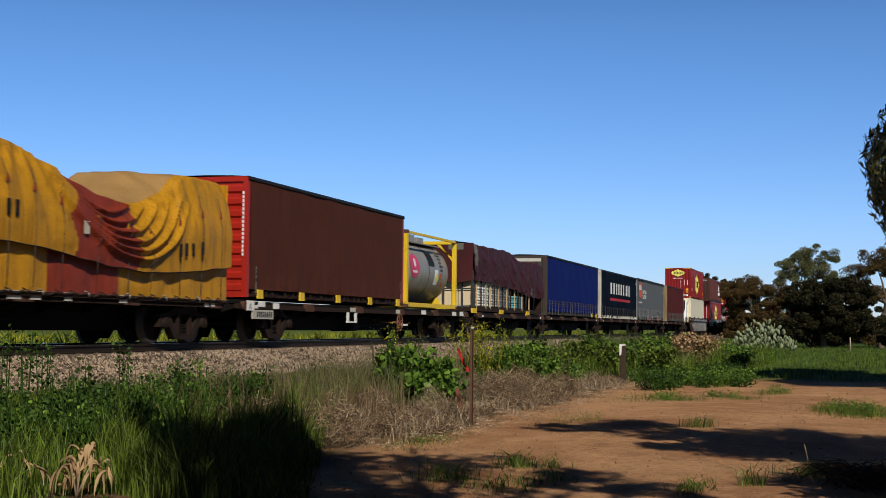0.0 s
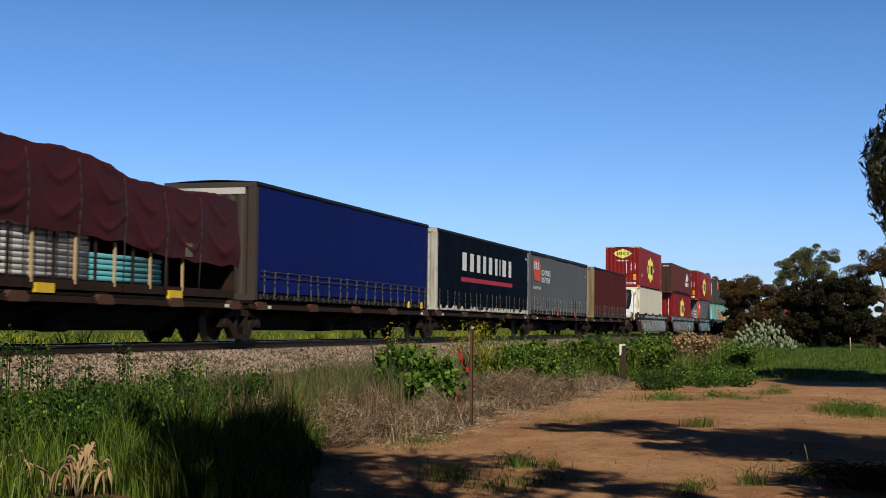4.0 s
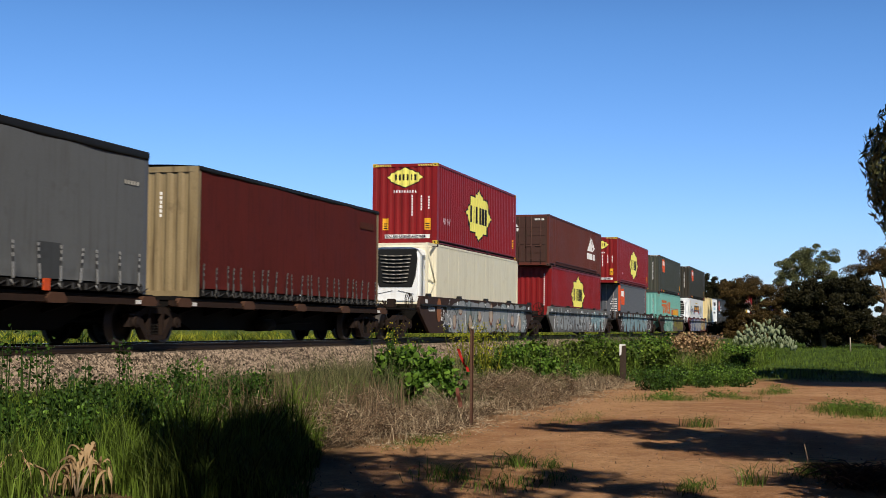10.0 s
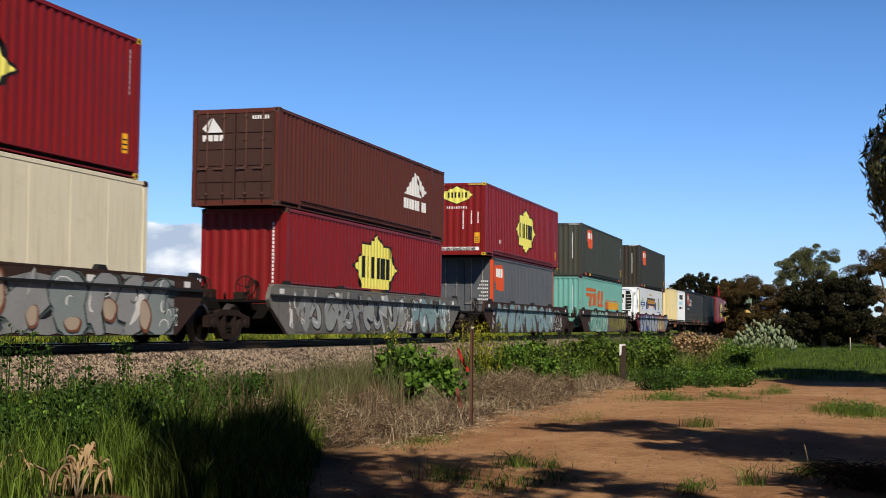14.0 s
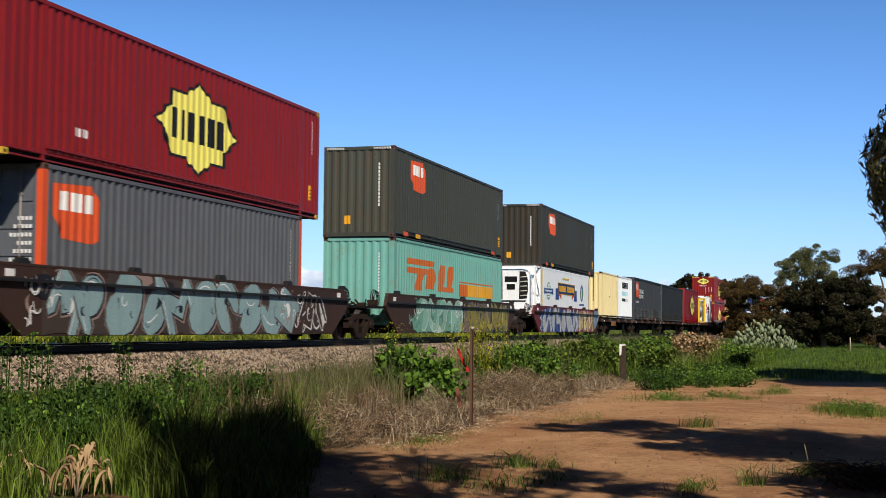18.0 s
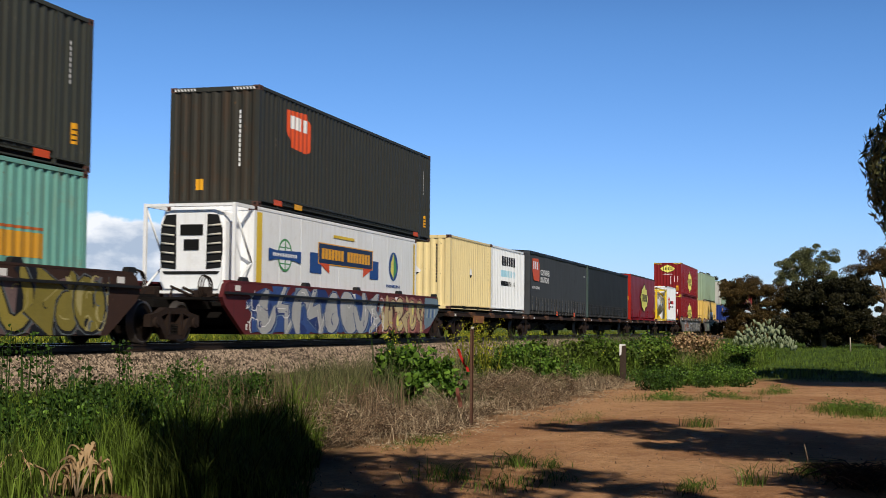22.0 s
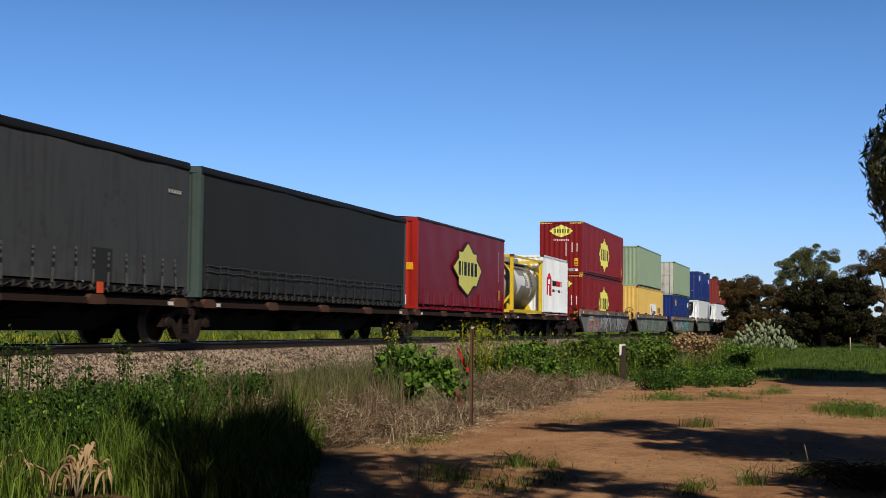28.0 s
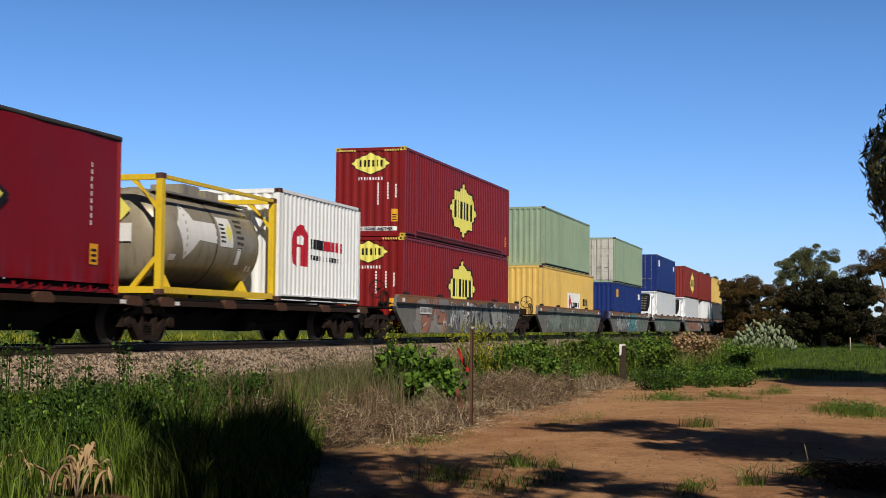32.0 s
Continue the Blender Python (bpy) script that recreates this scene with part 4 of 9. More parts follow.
def hand_wheel(t, x, y, z):
    bm = bmesh.new()
    n = 18
    for k in range(n):
        a, b = k * math.tau / n, (k + 1) * math.tau / n
        tube(bm, (x, y + 0.27 * math.sin(a), z + 0.27 * math.cos(a)), (x, y + 0.27 * math.sin(b), z + 0.27 * math.cos(b)), 0.017, 5, caps=False)
    for k in range(5):
        a = k * math.tau / 5
        tube(bm, (x, y, z), (x, y + 0.27 * math.sin(a), z + 0.27 * math.cos(a)), 0.012, 5)
    tube(bm, (x, y, z), (x + 0.2, y, z), 0.03, 6)
    part("hand_wheel", bm, sill_rust, t)


def flat_unit(L, label, sill=sill_rust, deep_spine=True, lugs=5, bright=(), end_front=False, end_rear=False, bolsters=False, name="flat_wagon", tray=False):
    """One platform of a container flat: a spine, side sills, cross members, brackets. Heights from the rail."""
    h = DECK - RAIL
    t = thing(name, label, "wagon", "wagons of the train")
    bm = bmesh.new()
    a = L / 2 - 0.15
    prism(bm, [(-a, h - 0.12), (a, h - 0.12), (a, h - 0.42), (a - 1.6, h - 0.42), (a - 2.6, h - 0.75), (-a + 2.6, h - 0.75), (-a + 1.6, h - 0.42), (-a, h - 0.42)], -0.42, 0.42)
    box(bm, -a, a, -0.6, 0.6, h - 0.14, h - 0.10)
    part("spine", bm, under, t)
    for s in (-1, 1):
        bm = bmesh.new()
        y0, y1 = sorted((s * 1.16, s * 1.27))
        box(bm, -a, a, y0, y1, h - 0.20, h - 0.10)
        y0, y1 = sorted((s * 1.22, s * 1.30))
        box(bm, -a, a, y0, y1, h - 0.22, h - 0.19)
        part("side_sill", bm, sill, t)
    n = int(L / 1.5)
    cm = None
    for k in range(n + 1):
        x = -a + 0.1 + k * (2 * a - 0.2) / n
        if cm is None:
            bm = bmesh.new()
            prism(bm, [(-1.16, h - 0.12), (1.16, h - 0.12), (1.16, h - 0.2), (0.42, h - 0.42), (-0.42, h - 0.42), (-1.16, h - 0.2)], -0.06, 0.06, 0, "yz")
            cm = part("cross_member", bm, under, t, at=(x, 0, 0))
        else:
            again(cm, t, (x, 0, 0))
    bm = bmesh.new()
    prism(bm, [(-0.3, h - 0.235), (0.3, h - 0.235), (0.34, h - 0.15), (0.2, h - 0.04), (-0.2, h - 0.04), (-0.34, h - 0.15)], -1.31, -1.05)
    lg = None
    for k in range(lugs):
        x = -a + 0.5 + k * (2 * a - 1.0) / max(lugs - 1, 1)
        if lg is None:
            lg = part("container_bracket", bm, bracket_rust, t, at=(x, 0, 0))
        else:
            again(lg, t, (x, 0, 0))
    for k in range(2):
        bm = bmesh.new()
        x = (-1, 1)[k] * (a - 0.9)
        box(bm, x - 0.16, x + 0.16, -1.304, -1.30, h - 0.205, h - 0.125)
        part("code_plate", bm, white_ink, t)
    # twist-lock seats on which the boxes stand
    for sx in (-1, 0, 1):
        bm = bmesh.new()
        box(bm, sx * (a - 0.4) - 0.25, sx * (a - 0.4) + 0.25, -1.2, 1.2, h - 0.10, h)
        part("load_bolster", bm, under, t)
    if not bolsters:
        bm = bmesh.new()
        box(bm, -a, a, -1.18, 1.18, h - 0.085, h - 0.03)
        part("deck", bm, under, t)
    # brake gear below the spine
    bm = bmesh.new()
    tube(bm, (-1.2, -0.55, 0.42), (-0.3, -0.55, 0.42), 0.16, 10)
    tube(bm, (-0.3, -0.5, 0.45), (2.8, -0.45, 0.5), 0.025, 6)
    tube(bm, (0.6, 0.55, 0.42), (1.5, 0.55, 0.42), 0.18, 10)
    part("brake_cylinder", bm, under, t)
    return t


def well_unit(L, label, paint, ledge=well_brown, seed=0, name="well_wagon", wheel_end=None):
    """One well of a double-stack wagon: two side walls with sloped ends, a floor, platforms over the bogies."""
    t = thing(name, label, "wagon", "wagons of the train")
    floor, top = WELL - RAIL - 0.12, 1.42
    lo = floor - 0.12
    a = L / 2
    for s in (-1, 1):
        bm = bmesh.new()
        y0, y1 = sorted((s * 1.26, s * 1.36))
        prism(bm, [(-a, top - 0.36), (-a + 0.15, top - 0.06), (-a + 0.3, top), (a - 0.3, top), (a - 0.15, top - 0.06), (a, top - 0.36), (a - 0.15, top - 0.55), (a - 1.0, lo + 0.15), (a - 1.25, lo), (-a + 1.25, lo), (-a + 1.0, lo + 0.15), (-a + 0.15, top - 0.55)], y0, y1)
        w = part("side_wall", bm, paint, t)
        # proud lip, black on the near side to stand in for the overhang's shadow
        bm = bmesh.new()
        y0, y1 = sorted((s * 1.355, s * 1.45))
        box(bm, -a + 0.1, a - 0.1, y0, y1, top - 0.285, top - 0.23)
        part("side_ledge", bm, black if s < 0 else under, t)
        bm = bmesh.new()
        y0, y1 = sorted((s * 1.20, s * 1.375))
        box(bm, -a + 0.35, a - 0.35, y0, y1, top - 0.005, top + 0.04)
        part("top_chord", bm, ledge, t)
        bm = bmesh.new()
        y0, y1 = sorted((s * 1.362, s * 1.368))
        box(bm, -a + 0.35, a - 0.35, y0, y1, top - 0.225, top - 0.01)
        part("top_band", bm, ledge, t)
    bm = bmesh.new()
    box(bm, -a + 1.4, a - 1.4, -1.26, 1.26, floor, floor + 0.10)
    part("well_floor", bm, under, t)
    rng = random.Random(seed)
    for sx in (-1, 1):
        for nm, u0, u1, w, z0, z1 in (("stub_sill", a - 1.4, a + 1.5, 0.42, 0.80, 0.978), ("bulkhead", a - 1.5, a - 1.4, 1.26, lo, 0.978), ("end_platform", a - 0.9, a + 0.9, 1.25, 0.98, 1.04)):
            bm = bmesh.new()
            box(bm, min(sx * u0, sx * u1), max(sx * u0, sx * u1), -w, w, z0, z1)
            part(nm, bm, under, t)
        for k in range(9):
            y = rng.uniform(-1.1, 1.0)
            x = sx * (a + rng.uniform(-0.5, 0.7))
            bm = bmesh.new()
            tube(bm, (x, y, 1.03), (x + rng.uniform(-0.5, 0.5), y + rng.uniform(-0.3, 0.5), 1.12 + rng.uniform(0, 0.2)), 0.03, 6)
            part("brake_pipe", bm, cast_iron, t)
            if k < 4:
                bm = bmesh.new()
                box(bm, x - 0.15, x + 0.15, y - 0.12, y + 0.12, 1.035, 1.04 + rng.uniform(0.1, 0.3))
                bmesh.ops.bevel(bm, geom=bm.edges[:], offset=0.02, segments=1, affect='EDGES')
                part("brake_box", bm, cast_iron, t)
    for sx in (-1, 1):        # coiled hose hung at each end
        bm = bmesh.new()
        cx, cz, n = sx * (a + 0.35), 1.27, 16
        for ring in range(3):
            rr, yy = 0.24 + 0.02 * ring, -1.16 + 0.05 * ring
            for k in range(n):
                q0, q1 = k * math.tau / n, (k + 1) * math.tau / n
                tube(bm, (cx + rr * math.sin(q0), yy, cz + rr * math.cos(q0)), (cx + rr * math.sin(q1), yy, cz + rr * math.cos(q1)), 0.016, 5, caps=False)
        part("hose_coil", bm, cast_iron, t, "coiled dark air hose")
    # locking blocks and white plates on the top band
    for k in range(5):
        x = -a + 0.8 + k * (L - 1.6) / 4
        bm = bmesh.new()
        box(bm, x - 0.14, x + 0.14, -1.374, -1.369, top - 0.2, top - 0.07)
        part("white_plate", bm, white_ink, t)
        bm = bmesh.new()
        prism(bm, [(x - 0.2 + 0.45, top + 0.03), (x + 0.2 + 0.45, top + 0.03), (x + 0.12 + 0.45, top + 0.14), (x - 0.12 + 0.45, top + 0.14)], -1.36, -1.23)
        part("locking_block", bm, black, t)
    return t


def wall_paint(t, L, seed, x0, x1, palette, style="mixed", step=1.12, thick=0.125, tags=True):
    """Sprayed shapes on a well wagon's near wall: a ragged ground, then fat outlined strokes that twist into one another, with
    fine curls at both ends; no letters. palette: ground, two fills, accent, outline, highlight."""
    rng = random.Random(seed)
    top, lo = 1.42, WELL - RAIL - 0.24
    hi = top - 0.02
    H = hi - lo
    sh = []
    lift = [1.0]

    def clip(p):
        return [(min(max(x, -L / 2 + 1.25), L / 2 - 1.25), min(max(z, lo + 0.012), hi)) for x, z in p]

    def put(pts, mi):
        lift[0] += 0.02
        sh.append((clip(pts), mi, lift[0]))

    def stroke(pts, w):
        """A band of half width w along a line, with blunt round ends."""
        left, right = [], []
        n = len(pts)
        for i, (x, z) in enumerate(pts):
            (ax, az), (bx, bz) = pts[max(i - 1, 0)], pts[min(i + 1, n - 1)]
            d = math.hypot(bx - ax, bz - az) or 1.0
            nx, nz = -(bz - az) / d, (bx - ax) / d
            g = w * (0.72 if i in (0, n - 1) else 1.0)
            left.append((x + nx * g, z + nz * g))
            right.append((x - nx * g, z - nz * g))
        (ax, az), (bx, bz) = pts[-2], pts[-1]
        d = math.hypot(bx - ax, bz - az) or 1.0
        tip = (bx + (bx - ax) / d * w * 0.7, bz + (bz - az) / d * w * 0.7)
        (ax, az), (bx, bz) = pts[1], pts[0]
        d = math.hypot(bx - ax, bz - az) or 1.0
        tail = (bx + (bx - ax) / d * w * 0.7, bz + (bz - az) / d * w * 0.7)
        return left + [tip] + right[::-1] + [tail]

    def arc(cx, cz, rx, rz, a0, a1, k=9):
        return [(cx + rx * math.cos(a0 + (a1 - a0) * i / k), cz + rz * math.sin(a0 + (a1 - a0) * i / k)) for i in range(k + 1)]

    def turned(lines, x, w, flip, lean, tip):
        c, m = x + w / 2, lo + H * 0.5
        out = []
        for p in lines:
            q = [((a - c) * flip, (z - m) * (1 if tip > 0 else -1)) for a, z in p]
            out.append([(c + a * math.cos(lean) - z * math.sin(lean) * 0.9, m + a * math.sin(lean) + z * math.cos(lean)) for a, z in q])
        return out

    def twist(x, w, kind, ph):
        """The centre lines of one figure, w wide, standing on the wall's foot."""
        z0, z1, zm = lo + H * 0.16, hi - H * 0.14, lo + H * 0.5
        c, q = x + w / 2, 0.10 * math.sin(ph)
        if kind == 0:
            return [arc(c, zm, w * 0.34, H * 0.32, 0.9 + q, 5.2 + q)]
        if kind == 1:
            return [[(x + w * 0.18 + q, z0), (x + w * 0.22, zm), (x + w * 0.16, z1)], arc(x + w * 0.3, zm + H * 0.14, w * 0.42, H * 0.2, 1.5, -1.4)]
        if kind == 2:
            return [[(x + w * 0.12, z1), (x + w * 0.82, z1 - 0.06 + q), (x + w * 0.55, zm), (x + w * 0.15, z0 + 0.05), (x + w * 0.9, z0)]]
        if kind == 3:
            return [arc(c, zm + H * 0.16, w * 0.32, H * 0.17, 0.3, 4.4, 7) + arc(c, zm - H * 0.16, w * 0.32, H * 0.17, 1.3, -2.7, 7)]
        if kind == 4:
            return [[(x + w * 0.15, z0), (x + w * 0.2 + q, z1)], [(x + w * 0.2, z1 - 0.1), (x + w * 0.5, zm - 0.06), (x + w * 0.82, z1)], [(x + w * 0.84, z1), (x + w * 0.86 - q, z0)]]
        if kind == 5:
            return [arc(c, zm, w * 0.33, H * 0.31, ph, ph + 5.9, 14)]
        return [[(x + w * 0.2, z1), (x + w * 0.18 + q, zm)] + arc(c, zm - H * 0.08, w * 0.32, H * 0.24, 3.1, 6.2, 6) + [(x + w * 0.84, z1)]]
    edge = [(x0 + (x1 - x0) * i / 24, lo + rng.uniform(0.0, 0.08)) for i in range(25)] + [(x1 - (x1 - x0) * i / 24, hi - rng.uniform(0.0, 0.26)) for i in range(25)]
    sh.append((clip(edge), 0, 0))
    for _ in range(int((x1 - x0) * 1.2)):        # mottled overspray on the ground
        cx, cz, r0 = rng.uniform(x0, x1), rng.uniform(lo, hi), rng.uniform(0.12, 0.4)
        put([(cx + r0 * 1.5 * (1 + 0.25 * math.sin(3 * g + cx)) * math.cos(g), cz + r0 * 0.7 * (1 + 0.2 * math.cos(2 * g + cz)) * math.sin(g)) for g in [i * math.tau / 14 for i in range(14)]], rng.choice((0, 0, 3, 4)))
    x = x0 + 0.1
    last = -1
    while x < x1 - step * 0.6:
        w = step * rng.uniform(0.85, 1.15)
        kind = rng.choice([k for k in range(7) if k != last])
        last = kind
        lines = turned(twist(x, w, kind, rng.uniform(0, 6.28)), x, w, rng.choice((-1, 1)), rng.choice((-1, 1)) * rng.uniform(0.35, 0.8), rng.choice((-1, 1)))
        fat = thick * rng.uniform(0.88, 1.2)
        fill = 1 if rng.random() < 0.72 or style != "mixed" else 2
        for p in lines:
            put([(a + 0.03, c - 0.02) for a, c in stroke(p, fat + 0.085)], 3)
        for p in lines:
            put(stroke([(a + 0.015, c - 0.012) for a, c in p], fat + 0.05), 4)
        for p in lines:
            put(stroke(p, fat), fill)
        for p in lines:        # shine and inner scribble
            if rng.random() < 0.75:
                put(stroke([(a - fat * 0.4, c + fat * 0.35) for a, c in p[1:max(3, len(p) // 2)]] if len(p) > 3 else [(a - fat * 0.4, c) for a, c in p[:2]], 0.014), 5)
            m = p[len(p) // 2]
            if rng.random() < 0.6:
                put(stroke(arc(m[0], m[1], 0.09, 0.08, rng.uniform(0, 3), rng.uniform(4, 7), 8), 0.011), 4)
        if rng.random() < 0.6:
            g = rng.uniform(0, 6.28)
            put(stroke(arc(x + w * 0.5, lo + H * rng.uniform(0.3, 0.8), rng.uniform(0.1, 0.25), rng.uniform(0.08, 0.2), g, g + rng.uniform(2.0, 4.0)), 0.012), rng.choice((4, 5)))
        for _ in range(rng.randrange(3)):        # a run of paint
            dx, dz = x + rng.uniform(0, w), lo + H * rng.uniform(0.3, 0.5)
            put(rect(dx, dx + 0.014, dz - rng.uniform(0.1, 0.3), dz), fill)
        x += w * rng.uniform(0.66, 0.8)
    if tags:        # curls beside the piece
        for side in (x0 - 0.05, x1 + 0.05):
            for _ in range(16):
                g = rng.uniform(0, 6.28)
                cx, cz = side + rng.uniform(-0.6, 0.6), rng.uniform(lo + 0.15, hi - 0.12)
                put(stroke(arc(cx, cz, rng.uniform(0.05, 0.2), rng.uniform(0.05, 0.2), g, g + rng.uniform(1.6, 4.6)), 0.014), rng.choice((3, 5, 5)))
    badge("sprayed_paint", sh, lambda x, d, z: (x, -1.369 + d, z), t, palette, False, "sprayed overlapping shapes with dark outlines")


# ---- the train, from its front to its rear ----
FT40, FT48, FT20 = 12.19, 14.63, 6.06
HC = 2.896


def bogies_at(t, u_mid, us):
    for u in us:
        bogie(t, u - u_mid)


# first flat wagon, with the roped tarpaulin load
w = flat_unit(20.2, "rusty brown flat wagon under a roped tarpaulin load", bolsters=False, lugs=6)
bogies_at(w, 18.7, (11.5, 27.0))
coupler(w, 10.05, 1)
ride(w, 18.7, RAIL)
# second flat wagon: curtain box and tank
w = flat_unit(21.0, "rusty flat wagon under a brown curtain box and a tank", lugs=6)
bogies_at(w, 39.8, (32.0, 46.9))
coupler(w, -10.45, -1)
coupler(w, 10.45, 1)
ride(w, 39.8, RAIL)
# articulated flats
UNITS_A = ((57.6, 13.0, (51.0, 64.2), "with rusty sill under sheeted pipes"), (71.85, 15.0, (79.6,), "carrying a blue curtain box"), (87.4, 15.4, (95.2,), "carrying a dark teal curtain box"),
           (102.9, 15.0, (110.4,), "carrying a grey curtain box"), (118.0, 14.6, (123.6,), "carrying a brick-red curtain box"))
for k, (u, L, us, tail) in enumerate(UNITS_A):
    w = flat_unit(L, "dark skeletal flat wagon " + tail, lugs=5)
    bogies_at(w, u, us)
    if k == 0:
        coupler(w, -L / 2 + 0.1, -1)
    if k == 4:
        coupler(w, L / 2 - 0.1, 1)
        hand_wheel(w, L / 2 + 0.05, -0.55, 1.55)
    ride(w, u, RAIL)
# articulated wells
UNITS_B = ((136.9, (127.0, 147.5)), (157.9, (168.6,)), (179.0, (189.5,)), (199.8, (210.5,)), (221.0, (229.9,)))
P_GREY = [mat("spray_shadow", (0.135, 0.14, 0.138), 0.6, var=0.35, streak=0.4, dirt=(0.05, 0.04, 0.035)), mat("spray_silver", (0.29, 0.31, 0.32), 0.6, var=0.2, streak=0.35, dirt=(0.12, 0.1, 0.09)), mat("spray_pale", (0.35, 0.38, 0.39), 0.6, var=0.2, streak=0.3, dirt=(0.15, 0.13, 0.12)), mat("spray_pinkish", (0.20, 0.155, 0.13), 0.6, var=0.2), black_ink, white_ink]
P_TEAL = [mat("spray_slate", (0.055, 0.04, 0.033), 0.6, var=0.3), mat("spray_blue_grey", (0.23, 0.35, 0.38), 0.6, var=0.18, streak=0.3, dirt=(0.12, 0.17, 0.18)), mat("spray_ice", (0.33, 0.45, 0.46), 0.6, var=0.15), mat("spray_dusk_pink", (0.30, 0.21, 0.19), 0.6, var=0.2), black_ink, white_ink]
P_STEEL = [mat("spray_steel", (0.25, 0.262, 0.275), 0.6, var=0.2, streak=0.3, dirt=(0.13, 0.12, 0.115)), mat("spray_steel_light", (0.29, 0.30, 0.315), 0.6, var=0.15), mat("spray_steel_blue", (0.25, 0.29, 0.30), 0.6, var=0.15), mat("spray_teal_shade", (0.09, 0.13, 0.125), 0.6), black_ink, white_ink]
spot_rim, spot_peach = mat("spray_spot_rim", (0.20, 0.075, 0.045), 0.6, var=0.2), mat("spray_spot_peach", (0.46, 0.37, 0.29), 0.6, var=0.15)
P_LINE = [well_brown, well_brown, well_brown, black_ink, mat("spray_white_line", (0.62, 0.62, 0.6), 0.6, var=0.15), black_ink]
P_GREEN = [mat("spray_sea_green", (0.14, 0.33, 0.26), 0.6, var=0.25, streak=0.3, dirt=(0.10, 0.2, 0.16)), mat("spray_mint", (0.22, 0.42, 0.34), 0.6, var=0.2), mat("spray_foam", (0.3, 0.5, 0.42), 0.6), mat("spray_deep_green", (0.08, 0.20, 0.16), 0.6), mat("spray_frost", (0.45, 0.56, 0.52), 0.6), white_ink]
P_OLIVE = [mat("spray_mauve", (0.15, 0.105, 0.105), 0.6, var=0.3, streak=0.3, dirt=(0.06, 0.04, 0.04)), mat("spray_olive", (0.22, 0.185, 0.04), 0.6, var=0.2), mat("spray_mustard", (0.29, 0.24, 0.05), 0.6, var=0.2), mat("spray_lilac", (0.12, 0.14, 0.15), 0.6), black_ink, mat("spray_buff", (0.4, 0.35, 0.15), 0.6)]
P_BLUE = [mat("spray_navy", (0.035, 0.075, 0.24), 0.6, var=0.3), mat("spray_light_grey", (0.40, 0.41, 0.42), 0.6, var=0.18, streak=0.3, dirt=(0.22, 0.22, 0.25)), mat("spray_cobalt", (0.05, 0.12, 0.36), 0.6), mat("spray_slate_blue", (0.16, 0.23, 0.32), 0.6), mat("spray_dark_blue", (0.02, 0.04, 0.16), 0.6), white_ink]
P_TAN = [mat("spray_dusty_rose", (0.26, 0.10, 0.09), 0.6, var=0.3), mat("spray_tan", (0.5, 0.40, 0.22), 0.6, var=0.15), mat("spray_sand", (0.56, 0.47, 0.27), 0.6), mat("spray_salmon", (0.45, 0.20, 0.15), 0.6), mat("spray_umber", (0.05, 0.02, 0.02), 0.6), yellow_ink]
P_RUSTY = [mat("spray_bleached", (0.30, 0.28, 0.26), 0.65, var=0.3, streak=0.5, dirt=(0.14, 0.09, 0.07)), mat("spray_coral", (0.34, 0.15, 0.10), 0.6, var=0.3, streak=0.4, dirt=(0.3, 0.26, 0.24)), mat("spray_blush", (0.36, 0.24, 0.2), 0.6, var=0.2), mat("spray_ash", (0.24, 0.23, 0.22), 0.6), mat("spray_soft_black", (0.06, 0.055, 0.055), 0.6), white_ink]
P_DARK = [mat("spray_smoke", (0.12, 0.118, 0.112), 0.65, var=0.35), mat("spray_chalk", (0.33, 0.33, 0.31), 0.6, var=0.2), mat("spray_pewter", (0.22, 0.225, 0.22), 0.6, var=0.2), mat("spray_coal", (0.04, 0.04, 0.042), 0.6), black_ink, white_ink]
P_MOSS = [mat("spray_lichen", (0.17, 0.18, 0.155), 0.65, var=0.35, streak=0.5, dirt=(0.1, 0.075, 0.055)), mat("spray_moss", (0.13, 0.19, 0.14), 0.6, var=0.25), mat("spray_sage", (0.22, 0.27, 0.22), 0.6, var=0.2), mat("spray_stone", (0.25, 0.24, 0.21), 0.6), mat("spray_dim", (0.07, 0.07, 0.065), 0.6), mat("spray_faded_line", (0.4, 0.4, 0.37), 0.6)]
P_SEA = [mat("spray_dull_sea", (0.12, 0.22, 0.22), 0.65, var=0.3), mat("spray_turquoise", (0.10, 0.33, 0.33), 0.6, var=0.2), mat("spray_aqua", (0.17, 0.4, 0.38), 0.6), mat("spray_deep_sea", (0.05, 0.14, 0.15), 0.6), mat("spray_ink", (0.04, 0.05, 0.055), 0.6), white_ink]
well_maroon = mat("well_maroon", (0.11, 0.018, 0.022), 0.65, dirt=(0.05, 0.02, 0.02), dirt_amt=0.5, streak=0.4)
well_tan = mat("well_tan", (0.26, 0.13, 0.07), 0.7, dirt=(0.12, 0.06, 0.035), dirt_amt=0.5, streak=0.4)
well_blue = mat("well_blue_grey", (0.06, 0.09, 0.12), 0.65, dirt=(0.03, 0.03, 0.035), dirt_amt=0.5, streak=0.4)
WELLS = []
